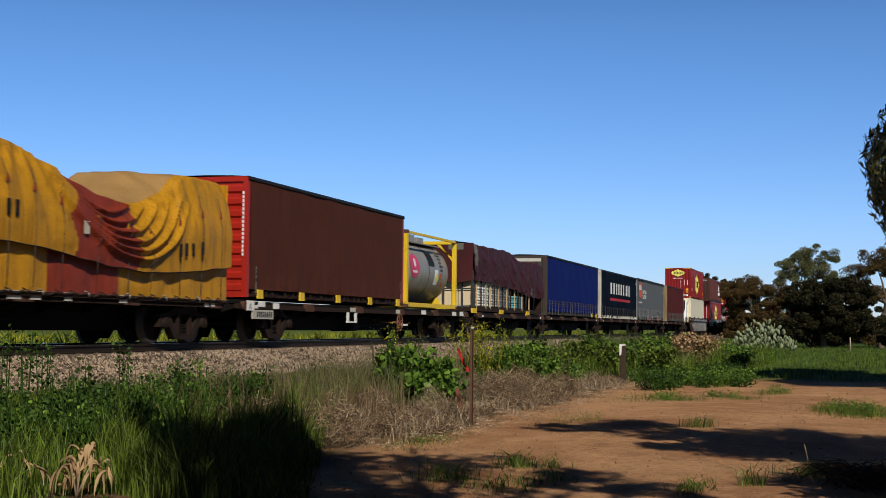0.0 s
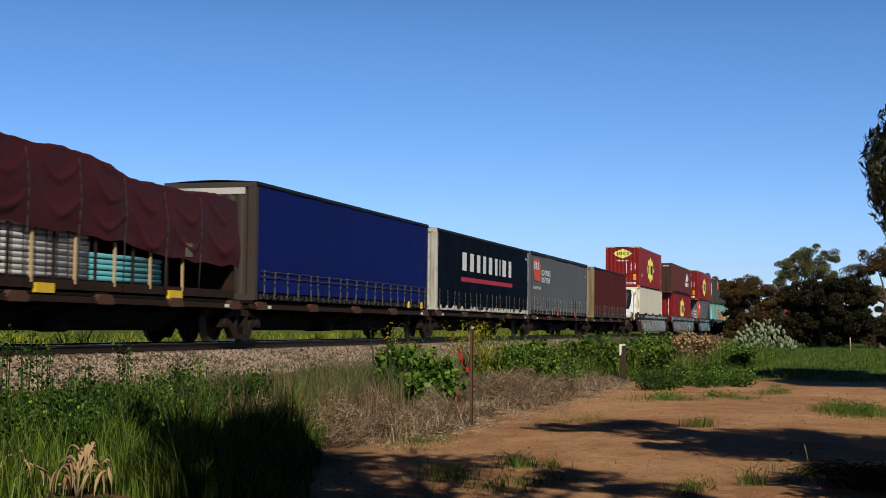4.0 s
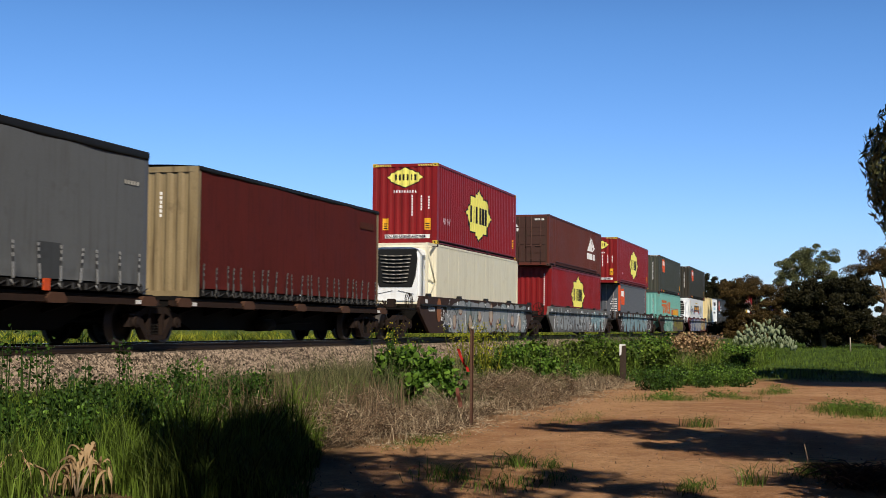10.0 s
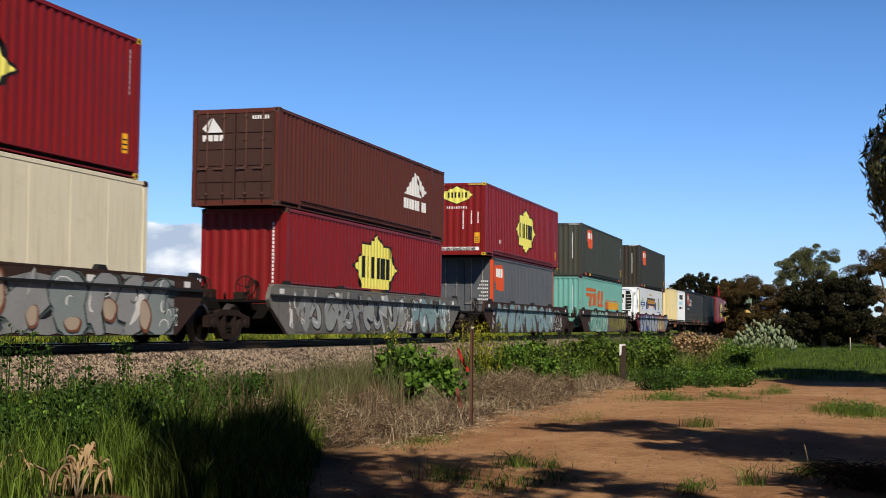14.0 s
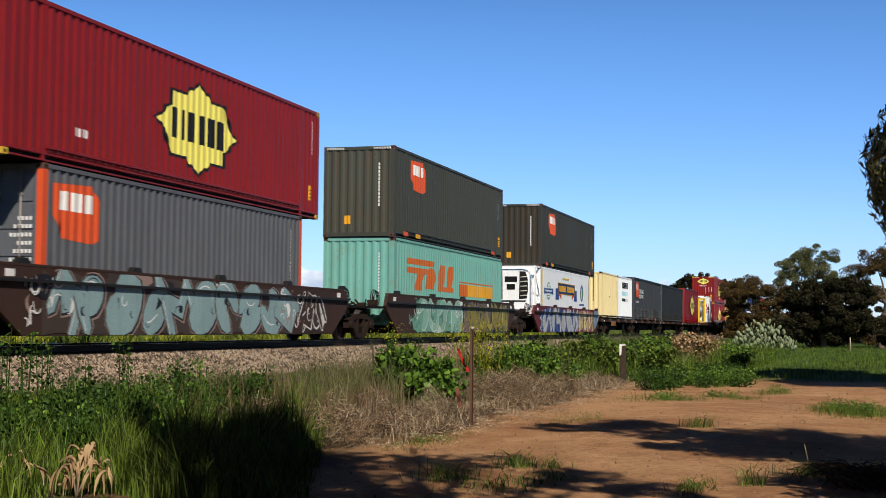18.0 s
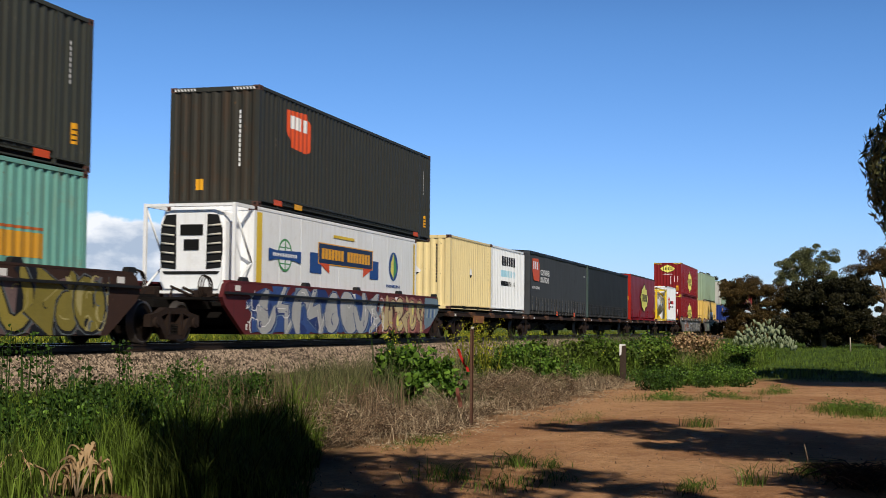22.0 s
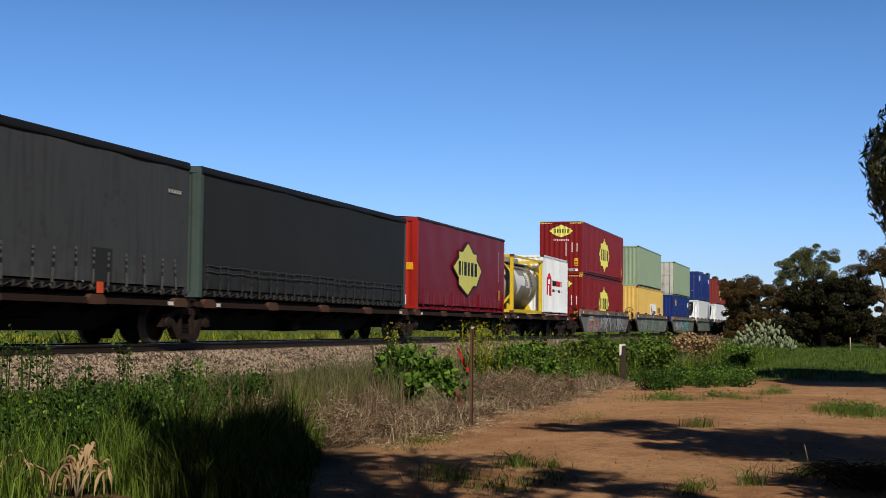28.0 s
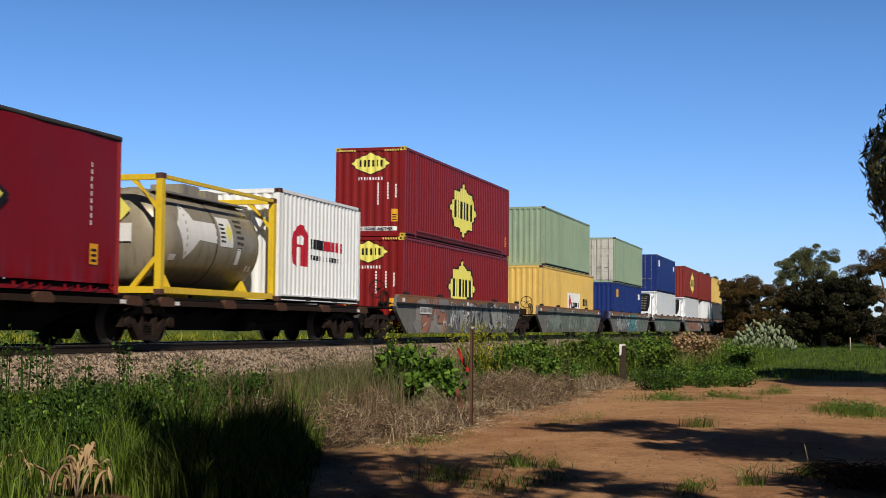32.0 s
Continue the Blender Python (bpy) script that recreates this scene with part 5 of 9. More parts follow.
for k, (u, us) in enumerate(UNITS_B):
    L = 17.4
    walls = (well_brown, well_grey, well_brown, well_brown, well_maroon)[k]
    w = well_unit(L, ("brown well wagon with grey bubble graffiti", "grey well wagon with dripping silver graffiti", "brown well wagon with pale blue bubble graffiti",
                      "brown well wagon with sea green and olive graffiti", "maroon well wagon with blue and tan graffiti")[k] + " along its side", walls,
                  (well_brown, well_grey, well_brown, well_brown, well_maroon)[k], seed=k)
    bogies_at(w, u, us)
    if k == 0:
        coupler(w, -L / 2 - 1.3, -1)
        wall_paint(w, L, 11, -5.4, 7.3, P_STEEL, "mixed", 1.7, 0.2)
        for i, (sx, sz, rx, rz) in enumerate(((-4.5, 0.62, 0.2, 0.3), (-3.7, 1.0, 0.24, 0.12), (-2.3, 0.6, 0.26, 0.3), (-0.9, 0.85, 0.24, 0.2), (0.9, 0.95, 0.3, 0.42), (2.0, 0.55, 0.2, 0.22), (3.3, 0.42, 0.3, 0.16), (4.6, 0.7, 0.28, 0.26), (6.0, 0.6, 0.25, 0.34))):
            oval = [[(sx + rx * g * (1 + 0.12 * math.sin(3 * q + i)) * math.cos(q), sz + rz * g * (1 + 0.1 * math.cos(2 * q + i)) * math.sin(q)) for q in [n * math.tau / 18 for n in range(18)]] for g in (1.0, 0.84)]
            badge("sprayed_spot", [([(a + 0.03, max(z - 0.02, 0.2)) for a, z in oval[0]], 0, 9), ([(a, max(z, 0.21)) for a, z in oval[1]], 1, 10)], lambda x, d, z: (x, -1.369 + d, z), w, [spot_rim, spot_peach], False)
        badge("sprayed_disc", [([(-6.4 + 0.28 * math.cos(i * 0.35), 1.0 + 0.42 * math.sin(i * 0.35)) for i in range(18)], 0, 0)], lambda x, d, z: (x, -1.372 + d, z), w, [mat("spray_rust", (0.3, 0.11, 0.04), 0.6)], False)
        badge("number_plate", [(rect(-8.0 + 0.35, -6.95, 0.95, 1.1), 0, 0)] + [(rect(-7.6 + i * 0.075, -7.555 + i * 0.075, 0.98, 1.07), 1, 1) for i in range(8)], lambda x, d, z: (x, -1.372 + d, z), w, [white_ink, black_ink], False, "white number plate")
    elif k == 1:
        hand_wheel(w, -L / 2 - 0.6, -1.0, 1.35)
        hand_wheel(w, -L / 2 - 0.6, 0.2, 1.35)
        wall_paint(w, L, 12, -7.0, 2.2, P_GREY)
        wall_paint(w, L, 13, 2.8, 7.2, P_TEAL)
    elif k == 2:
        wall_paint(w, L, 14, -6.9, 4.4, P_TEAL, "one", 1.5, 0.2)
        wall_paint(w, L, 24, 4.9, 6.8, P_LINE, "one", 0.62, 0.055, False)
    elif k == 3:
        wall_paint(w, L, 15, -5.6, -0.2, P_GREEN, "one", 1.5, 0.11)
        wall_paint(w, L, 16, 0.4, 7.2, P_OLIVE, "mixed", 1.15, 0.14)
    else:
        wall_paint(w, L, 17, -7.1, 2.0, P_BLUE, "one", 1.5, 0.17)
        wall_paint(w, L, 18, 2.3, 6.6, P_TAN, "mixed", 0.95, 0.11, False)
        e = L / 2
        badge("sprayed_end", [([(e - 1.75, 0.3), (e - 1.02, 0.45), (e - 0.16, 0.88), (e - 0.02, 1.06), (e - 0.16, 1.35), (e - 0.32, 1.40), (e - 1.7, 1.40)], 0, 0)] + [(rect(e - 1.5 + i * 0.22, e - 1.38 + i * 0.22, 0.72, 1.02, 0.05), 1 + i % 2, 1) for i in range(5)], lambda x, d, z: (x, -1.372 + d, z), w, [mat("spray_slate_blue", (0.16, 0.23, 0.30), 0.6, dirt=(0.06, 0.09, 0.14), dirt_amt=0.6), mat("spray_pale", (0.36, 0.40, 0.42), 0.6), blue_ink], False, "slate blue sprayed end panel")
        coupler(w, L / 2 + 0.3, 1)
    WELLS.append(w)
    ride(w, u, RAIL)
# second set of articulated flats
UNITS_C = ((237.7, 13.4, (232.9, 244.3), "under a buff and a white container"), (251.9, 15.0, (259.4,), "carrying a charcoal curtain box"), (267.3, 15.6, (275.3,), "carrying a black curtain box"),
           (282.3, 14.2, (289.7,), "carrying a crimson curtain box"), (296.3, 13.6, (300.9,), "under a tank and a white container"))
for k, (u, L, us, tail) in enumerate(UNITS_C):
    w = flat_unit(L, "dark skeletal flat wagon " + tail, lugs=5)
    bogies_at(w, u, us)
    if k == 0:
        coupler(w, -L / 2 + 0.1, -1)
        bm = bmesh.new()
        box(bm, -3.05, -1.5, -1.33, -1.29, 0.58, 0.86)
        part("side_board", bm, mat("board_orange_brown", (0.26, 0.11, 0.045), 0.7, dirt=(0.1, 0.045, 0.02), dirt_amt=0.7, streak=0.4), w, "rusty orange board below the sill")
    if k == 4:
        coupler(w, L / 2 - 0.1, 1)
    ride(w, u, RAIL)
UNITS_D = ((314.0, (304.6, 324.4)), (335.0, (345.2,)), (355.8, (366.0,)), (376.4, (386.2,)), (396.2, (405.0,)), (412.0, (419.5,)), (425.0, (432.0,)))
for k, (u, us) in enumerate(UNITS_D):
    L = 17.4 if k < 4 else (16.0, 13.2, 12.0)[k - 4]
    w = well_unit(L, ("tan well wagon with grey and black graffiti", "tan and grey well wagon with green-grey graffiti", "tan well wagon with a teal graffiti patch", "weathered tan and grey well wagon", "weathered tan well wagon",
                      "weathered grey well wagon far back in the train", "dark well wagon far back in the train")[k], (well_grey, well_grey, well_grey, well_grey, well_grey, well_grey, well_blue)[k], well_tan, seed=20 + k)
    bogies_at(w, u, us)
    if k == 0:
        coupler(w, -L / 2 - 1.2, -1)
        hand_wheel(w, -L / 2 - 0.5, -0.9, 1.6)
        wall_paint(w, L, 31, -6.6, -3.2, P_RUSTY, "one", 1.9, 0.2, False)
        wall_paint(w, L, 35, -2.6, -0.4, P_GREY, "mixed", 0.8, 0.08)
        wall_paint(w, L, 32, 0.4, 6.6, P_DARK, "mixed", 1.0, 0.10)
        badge("notice_plate", [(rect(-6.2, -4.9, 0.85, 1.1), 0, 0)] + [(rect(-6.1 + i * 0.15, -6.0 + i * 0.15, 0.9, 1.05), 1, 1) for i in range(8)], lambda x, d, z: (x, -1.40 + d, z), w, [white_ink, well_grey], False)
    elif k == 1:
        hand_wheel(w, -L / 2 - 0.3, -0.9, 1.6)
        wall_paint(w, L, 33, -6.4, -1.0, P_MOSS, "mixed", 1.2, 0.12)
        wall_paint(w, L, 36, -0.4, 6.4, P_MOSS, "mixed", 1.0, 0.10)
    elif k == 2:
        wall_paint(w, L, 37, -6.2, -1.8, P_GREY, "mixed", 1.1, 0.10)
        wall_paint(w, L, 34, -1.5, 2.5, P_SEA, "one", 1.3, 0.14)
        wall_paint(w, L, 38, 3.0, 6.6, P_MOSS, "mixed", 1.0, 0.10)
    elif k in (3, 4):
        wall_paint(w, L, 40 + k, -L / 2 + 1.6, L / 2 - 1.8, P_MOSS if k == 3 else P_RUSTY, "mixed", 1.3, 0.10)
    ride(w, u, RAIL)


def stars(t, L, H, sx, r=1.95, z=None, code=True, folded=True):
    side_star(t, sx, z or 1.46, r)
    end_diamond(t, L, H - 0.5)
    if code:
        code_bars(t, L, H)
        sh = [(rect(-0.42 + i * 0.1, -0.37 + i * 0.1, H - 1.06, H - 0.96), 0, 0) for i in range(9)]
        badge("code_bars", sh, front_end(L), t, [white_ink], True)
        badge("notice_strip", [(rect(-0.95, 0.75, 0.2, 0.34), 0, 0)] + [], front_end(L), t, [white_ink, black_ink], True)
        lettering(t, "YOU ARE PASSING ANOTHER", -0.72, 0.222, 0.125, black_ink, lambda x, d, z: (-L / 2 + 0.006 + d, -x, z), squash=0.92, bold=0.03)
    amber_labels(t, L)
    code_bars(t, L, H, False, L / 2 - 0.42, H - 0.3, rows=9)
    hazard_strip(t, L, H)


yellow_corner = mat("yellow_casting", (0.6, 0.42, 0.05), 0.6, dirt=RUST, dirt_amt=0.4)
# red ribbed-end curtain box
c = curtain_box(FT40, 2.95, c_brown, bright_red, "brown curtain-sided container with a bright red ribbed end", straps=2, seed=1, ends_ribbed="flat", gates=sill_rust)
badge("end_flash", [([(-0.35, 2.62), (0.35, 2.62), (0.5, 2.78), (-0.2, 2.78)], 0, 0)], front_end(FT40), c, [white_ink], False)
badge("code_bars", [(rect(-1.17, -1.12, 1.0 + i * 0.1, 1.07 + i * 0.1), 0, 0) for i in range(16)], lambda y, d, z: (-FT40 / 2 - 0.004, y, z), c, [white_ink], False)
for i in range(5):
    bm = bmesh.new()
    x = -5.5 + i * 2.7
    prism(bm, [(x, -0.02), (x + 0.32, -0.02), (x + 0.3, 0.2), (x + 0.02, 0.2)], -1.3, -1.26)
    part("gate_bracket", bm, tank_yellow, c)
ride(c, 36.0, DECK + 0.06)
t1 = tank_box(steel_tank, "grey tank in a yellow frame with a pink round sign", [
    ("round_sign", [([(-1.75 + 0.52 * math.cos(i * 0.3), 0.15 + 0.42 * math.sin(i * 0.3)) for i in range(21)], 0, 0), ([(-1.75 + 0.12 * math.cos(i * 0.6), 0.25 + 0.15 * math.sin(i * 0.6)) for i in range(10)], 1, 1),
                    (rect(-2.0, -1.5, -0.1, -0.02), 1, 1)], [pink_ink, white_ink]),
    ("hazard_placard", [(rect(0.55, 1.0, -0.45, 0.1), 0, 0), ([(0.68, -0.2), (0.88, 0.0), (0.68 + 0.4, -0.2), (0.88, -0.4)], 1, 1)], [white_ink, yellow_ink]),
    ("picture_panel", [(rect(-0.05, 0.6, 0.2, 0.75), 0, 0)], [black]),
    ("code_bars", [(rect(1.2 + i * 0.08, 1.25 + i * 0.08, 0.62 - j * 0.14, 0.7 - j * 0.14), 0, 0) for j in range(5) for i in range(6 - j % 3)], [black_ink]),
    ("orange_label", [(rect(1.2, 1.35, -0.2, -0.02), 0, 0), ([(1.4, -0.5), (1.7, -0.5), (1.55, -0.25)], 0, 0)], [orange_ink])], False)
ride(t1, 45.6, DECK + 0.02)
# curtain boxes on the articulated flats
c = curtain_box(14.4, 2.93, c_blue, mat("faded_blue_end", (0.055, 0.045, 0.038), 0.6, dirt=RUST, dirt_amt=0.5), "deep blue curtain-sided container with a brown end wall", straps=19, seed=2)
badge("end_strip", [(rect(-0.95, 0.95, 2.62, 2.78), 0, 0)], front_end(14.4), c, [offwhite], False)
badge("code_bars", [(rect(6.6, 6.64, 1.3 + i * 0.1, 1.37 + i * 0.1), 0, 0) for i in range(9)], lambda x, d, z: (x, -1.29 + d, z), c, [strap_grey], False)
for x in (4.9, 6.3):
    bm = bmesh.new()
    prism(bm, [(x, 0.0), (x + 0.16, 0.0), (x + 0.14, 0.22), (x + 0.04, 0.2)], -1.31, -1.27)
    part("gate_bracket", bm, tank_yellow, c)
ride(c, 71.85, DECK)


def flat_badge(c, name, shapes, mats, W=2.5, label=""):
    badge(name, shapes, lambda x, d, z: (x, -W / 2 - 0.022 + d, z), c, mats, False, label)


c = curtain_box(14.65, 2.93, c_teal, offwhite, "dark teal curtain-sided container with a white wordmark and red bar", straps=18, seed=3, gates=offwhite, strap_mats=[black, buckle_dim])
sh = []
x = -4.14
for wd in (0.95, 0.85, 0.78, 0.72, 0.85, 0.66, 0.24, 0.95, 0.74):
    sh.append((rect(x + 0.12 * wd, x + 0.78 * wd, 1.55, 2.24), 0, 0))
    x += wd + 0.18
sh.append((rect(-4.17, 4.08, 1.13, 1.30), 1, 0))
flat_badge(c, "wordmark", sh, [white_ink, red_ink], label="white block wordmark over a red bar")
flat_badge(c, "small_mark", [(rect(6.5, 6.95, 2.46, 2.54), 0, 0)], [sky_ink])
ride(c, 87.45, DECK - 0.02)


def grey_marked(L, H, cloth, u, z, ends, label, seed, k=1.0):
    c = curtain_box(L, H, cloth, ends, label, straps=20, seed=seed, strap_z=0.7, rail_h=0.17, strap_mats=[strap_grey, buckle] if cloth == c_grey else [black, buckle_dim])
    f = -L / 2
    sh = [([(f + 0.75, 1.6), (f + 1.85, 1.56), (f + 2.0, 1.66), (f + 2.0, 2.35), (f + 1.7, 2.64), (f + 0.44, 2.6), (f + 0.44, 2.05), (f + 0.75, 1.9)], 0, 0)]
    for i in range(3):
        sh.append((rect(f + 0.6 + i * 0.40, f + 0.84 + i * 0.40, 2.12, 2.48), 1, 1))
    for i in range(5):
        sh.append((rect(f + 0.45 + i * 0.11, f + 0.51 + i * 0.11, 1.2, 1.32), 1, 0))
    lettering(c, "CONTAINER", f + 2.2, 1.9, 0.36, white_ink, lambda x, d, z: (x, -1.275 + d, z), bold=0.035)
    lettering(c, "SOLUTIONS", f + 2.2, 1.55, 0.36, white_ink, lambda x, d, z: (x, -1.275 + d, z), bold=0.035)
    lettering(c, "MEZZANINE", f + 1.1, 1.2, 0.17, white_ink, lambda x, d, z: (x, -1.275 + d, z), bold=0.03)
    flat_badge(c, "wordmark", sh, [orange_ink, white_ink, cloth], label="orange emblem with white block wordmark")
    flat_badge(c, "patch", [(rect(L / 2 - 4.0, L / 2 - 3.25, 0.2, 0.86), 0, 0)], [c_dark if cloth == c_grey else c_black])
    for x in (-1.2, 3.4):
        bm = bmesh.new()
        box(bm, x, x + 0.2, -1.3, -1.27, -0.02, 0.2)
        part("gate_bracket", bm, orange_ink, c)
    flat_badge(c, "small_mark", [(rect(L / 2 - 1.0 + i * 0.12, L / 2 - 0.92 + i * 0.12, 2.2, 2.28), 0, 0) for i in range(5)], [offwhite])
    return ride(c, u, z)


grey_marked(14.4, 2.95, c_grey, 102.5, DECK, grey_slate, "grey curtain-sided container with an orange emblem", 4)
c = curtain_box(12.3, 2.95, c_brick, mat("tan_end_wall", (0.26, 0.20, 0.11), 0.55, dirt=(0.10, 0.065, 0.035), dirt_amt=0.6, streak=0.8), "brick-red curtain-sided container with tan corrugated ends", straps=24, seed=5)
badge("code_bars", [(rect(0.7, 0.75, 0.8 + i * 0.1, 0.87 + i * 0.1), 0, 0) for i in range(16)] + [(rect(-0.35, -0.3, 1.8 + i * 0.1, 1.87 + i * 0.1), 0, 0) for i in range(6)], front_end(12.3), c, [white_ink], True)
flat_badge(c, "worn_mark", [(rect(4.4, 5.6, 2.3, 2.5), 0, 0)], [c_brown])
ride(c, 118.1, DECK)
# double stacks
LOW, UP = WELL, WELL + HC + 0.003
r = reefer(FT40 + 0.4, 2.9, cream, "cream insulated container with a white cooling machine")
ride(r, 136.95, 1.54)
c = dry_box(FT40, 2.9, red, "red corrugated container with a yellow star badge", corner=yellow_corner)
stars(c, FT40, 2.9, -0.2)
lettering(c, "40' 9'6\"", -5.35, 0.75, 0.33, white_ink, lambda x, d, z: (x, -1.22 + d, z))
ride(c, 136.75, 4.443)
c = dry_box(FT40 + 2.0, 2.95, red, "red container with a yellow star badge and a side seam", corner=casting)
side_star(c, 0.05, 1.68, 2.0)
code_bars(c, FT40 + 2.0, HC, False)
badge("code_bars", [(rect(-0.86, -0.81, 1.0 + i * 0.1, 1.07 + i * 0.1), 0, 0) for i in range(16)], front_end(FT40 + 2.0), c, [white_ink], True)
bm = bmesh.new()
box(bm, -6.8, 6.8, -1.236, -1.2, 0.98, 1.03)
part("side_seam", bm, red, c)
ride(c, 157.7, 1.6)
c = dry_box(FT48 + 0.4, 2.54, maroon, "weathered brown container with white peak emblem and dark doors", front="doors", long=True, end_mat=door_brown)


def peak(x, z, k, j, place, t, folded):
    sh = [([(x - 0.45 * k, z), (x + 0.28 * k, z), (x + 0.02 * k, z + 0.62 * j)], 0, 0), ([(x + 0.32 * k, z + 0.02 * j), (x + 0.52 * k, z + 0.18 * j), (x + 0.08 * k, z + 0.62 * j)], 0, 0)]
    for i in range(4):
        sh.append((rect(x - 0.5 * k + i * 0.26 * k, x - 0.29 * k + i * 0.26 * k, z - 0.36 * j, z - 0.1 * j), 0, 0))
    badge("emblem", sh, place, t, [white_ink], folded, "white peak emblem over a bar wordmark")


peak(4.1, 1.33, 2.5, 1.3, near_side(2.44), c, True)
peak(0.62, 2.54 - 0.62, 0.62, 0.62, lambda y, d, z: (-(FT48 + 0.4) / 2 - 0.015 + d, y, z), c, False)
badge("code_bars", [(rect(-0.95 + i * 0.07, -0.9 + i * 0.07, 2.24, 2.34), 0, 0) for i in range(7)], lambda y, d, z: (-(FT48 + 0.4) / 2 - 0.015 + d, y, z), c, [white_ink], False)
ride(c, 157.5, 4.553)
c = dry_box(FT40, HC, grey_slate, "slate grey container with orange corner posts and an orange emblem", front="doors")
for sx in (-1, 1):
    bm = bmesh.new()
    box(bm, sx * (FT40 / 2 - 0.075) - 0.08, sx * (FT40 / 2 - 0.075) + 0.085, -1.225, -1.1, 0.12, HC - 0.12)
    part("orange_post", bm, orange_ink, c)


def emblem(t, x, z, w, h, place):
    q = ((0.2, 0.05), (0.85, 0), (1, 0.1), (1, 0.75), (0.8, 1), (0, 0.95), (0, 0.42), (0.2, 0.28))
    sh = [([(x + a * w, z + b * h) for a, b in q], 0, 0)]
    for i in range(3):
        a = x + (0.1 + i * 0.27) * w
        sh.append((rect(a, a + 0.21 * w, z + 0.52 * h, z + 0.84 * h), 1, 1))
    badge("emblem", sh, place, t, [orange_ink, white_ink], True, "orange emblem with white bars")


emblem(c, -5.7, 1.5, 1.62, 1.12, near_side(2.44))
code_bars(c, FT40, HC, False, FT40 / 2 - 0.7, 2.5, rows=14)
amber_labels(c, FT40, front=False)
for row in range(6):
    badge("code_bars", [(rect(-1.02 + i * 0.08, -0.97 + i * 0.08, 1.1 + row * 0.15, 1.17 + row * 0.15), 0, 0) for i in range(6 - row % 3)], lambda y, d, z: (-FT40 / 2 - 0.012 + d, y, z), c, [white_ink], False)
ride(c, 178.35, LOW)
c = dry_box(FT48, 2.96, red, "red corrugated container overhanging the grey one below", long=True, corner=yellow_corner)
stars(c, FT48, 2.96, 0.1)
badge("code_bars", [(rect(-5.0 + i * 0.13, -4.92 + i * 0.13, 0.62, 0.78), 0, 0) for i in range(4)], near_side(2.44), c, [white_ink], True)
ride(c, 178.3, 4.40)
c = dry_box(14.4, 2.87, teal, "teal corrugated container with a faded orange wordmark", corner=casting)
sh = [(rect(-5.85, -2.75, 2.08, 2.28, 0.08), 0, 0), (rect(-5.8, -3.3, 1.78, 1.98, 0.08), 0, 0), (rect(-4.9, -4.1, 1.22, 1.78, 0.2), 0, 0), ([(-3.7, 1.3), (-2.7, 1.3), (-2.45, 1.7), (-2.6, 2.0), (-3.2, 2.05), (-3.6, 1.7)], 0, 1),
      (rect(-2.2, -1.5, 1.25, 2.2, 0.25), 0, 0), (rect(-1.1, -0.4, 1.25, 2.2, 0.25), 0, 0), (rect(-2.2, -0.1, 1.25, 1.42, 0.02), 0, 1), (rect(0.58, 5.8, 1.15, 1.6), 1, 0), (rect(0.58, 5.8, 1.65, 1.7), 0, 0), (rect(0.58, 1.9, 1.15, 1.6), 0, 1)]
badge("wordmark", sh, near_side(2.44), c, [rust_orange_ink, gold_ink], True, "faded orange slanted wordmark")
badge("code_bars", [(rect(-0.72, -0.67, 1.0 + i * 0.1, 1.07 + i * 0.1), 0, 0) for i in range(14)], front_end(14.4), c, [white_ink], True)
ride(c, 199.45, LOW)
for u, lab in ((199.45, "dark olive-grey container with an orange emblem above a teal one"), (221.75, "dark olive-grey container with an orange emblem above a white one")):
    HO = 2.96 if u < 210 else 3.02
    c = dry_box(FT48 - 0.1, HO, dark_olive if u < 210 else sooty_olive, lab, long=True, end_mat=olive_rusty if u < 210 else sooty_rusty)
    emblem(c, -5.45, 1.66, 1.62, 1.08, near_side(2.44))
    badge("code_bars", [(rect(-0.72, -0.66, 1.0 + i * 0.12, 1.09 + i * 0.12), 0, 0) for i in range(12)], front_end(FT48 - 0.1), c, [white_ink], True)
    badge("warning_label", [(rect(0.28, 0.5, 0.42, 0.7), 0, 0)], front_end(FT48 - 0.1), c, [amber_ink], True)
    hazard_strip(c, FT48 - 0.1, HO, (white_ink, black_ink))
    amber_labels(c, FT48 - 0.1, front=False)
    code_bars(c, FT48, HC, False, 6.5, 2.4, rows=8)
    for x in (-6.05, -4.7, 5.6):
        bm = bmesh.new()
        box(bm, x - 0.25, x + 0.25, -1.236, -1.228, 0.1, 0.24)
        part("tag", bm, orange_ink if x != -4.7 else amber_ink, c)
    ride(c, u, 4.374 if u < 210 else 4.433)
r = reefer(13.2, 2.93, white, "white insulated container with blue ribbon and globe emblems", unit="wide")
f = -6.6
cx = -4.66
sh = [([(cx + 0.47 * math.cos(i * 0.3), 1.8 + 0.43 * math.sin(i * 0.3)) for i in range(21)], 0, 0), ([(cx + 0.40 * math.cos(i * 0.3), 1.8 + 0.37 * math.sin(i * 0.3)) for i in range(21)], 1, 1),
      (rect(cx - 0.03, cx + 0.03, 1.4, 2.2), 0, 2), (rect(cx - 0.38, cx + 0.38, 1.98, 2.01), 0, 2), (rect(cx - 0.38, cx + 0.38, 1.56, 1.59), 0, 2),
      ([(cx - 1.06, 1.62), (cx - 0.6, 1.68), (cx + 0.6, 1.68), (cx + 1.06, 1.62), (cx + 0.98, 1.78), (cx + 1.06, 1.94), (cx + 0.6, 1.9), (cx - 0.6, 1.9), (cx - 1.06, 1.94), (cx - 0.98, 1.78)], 2, 3)]
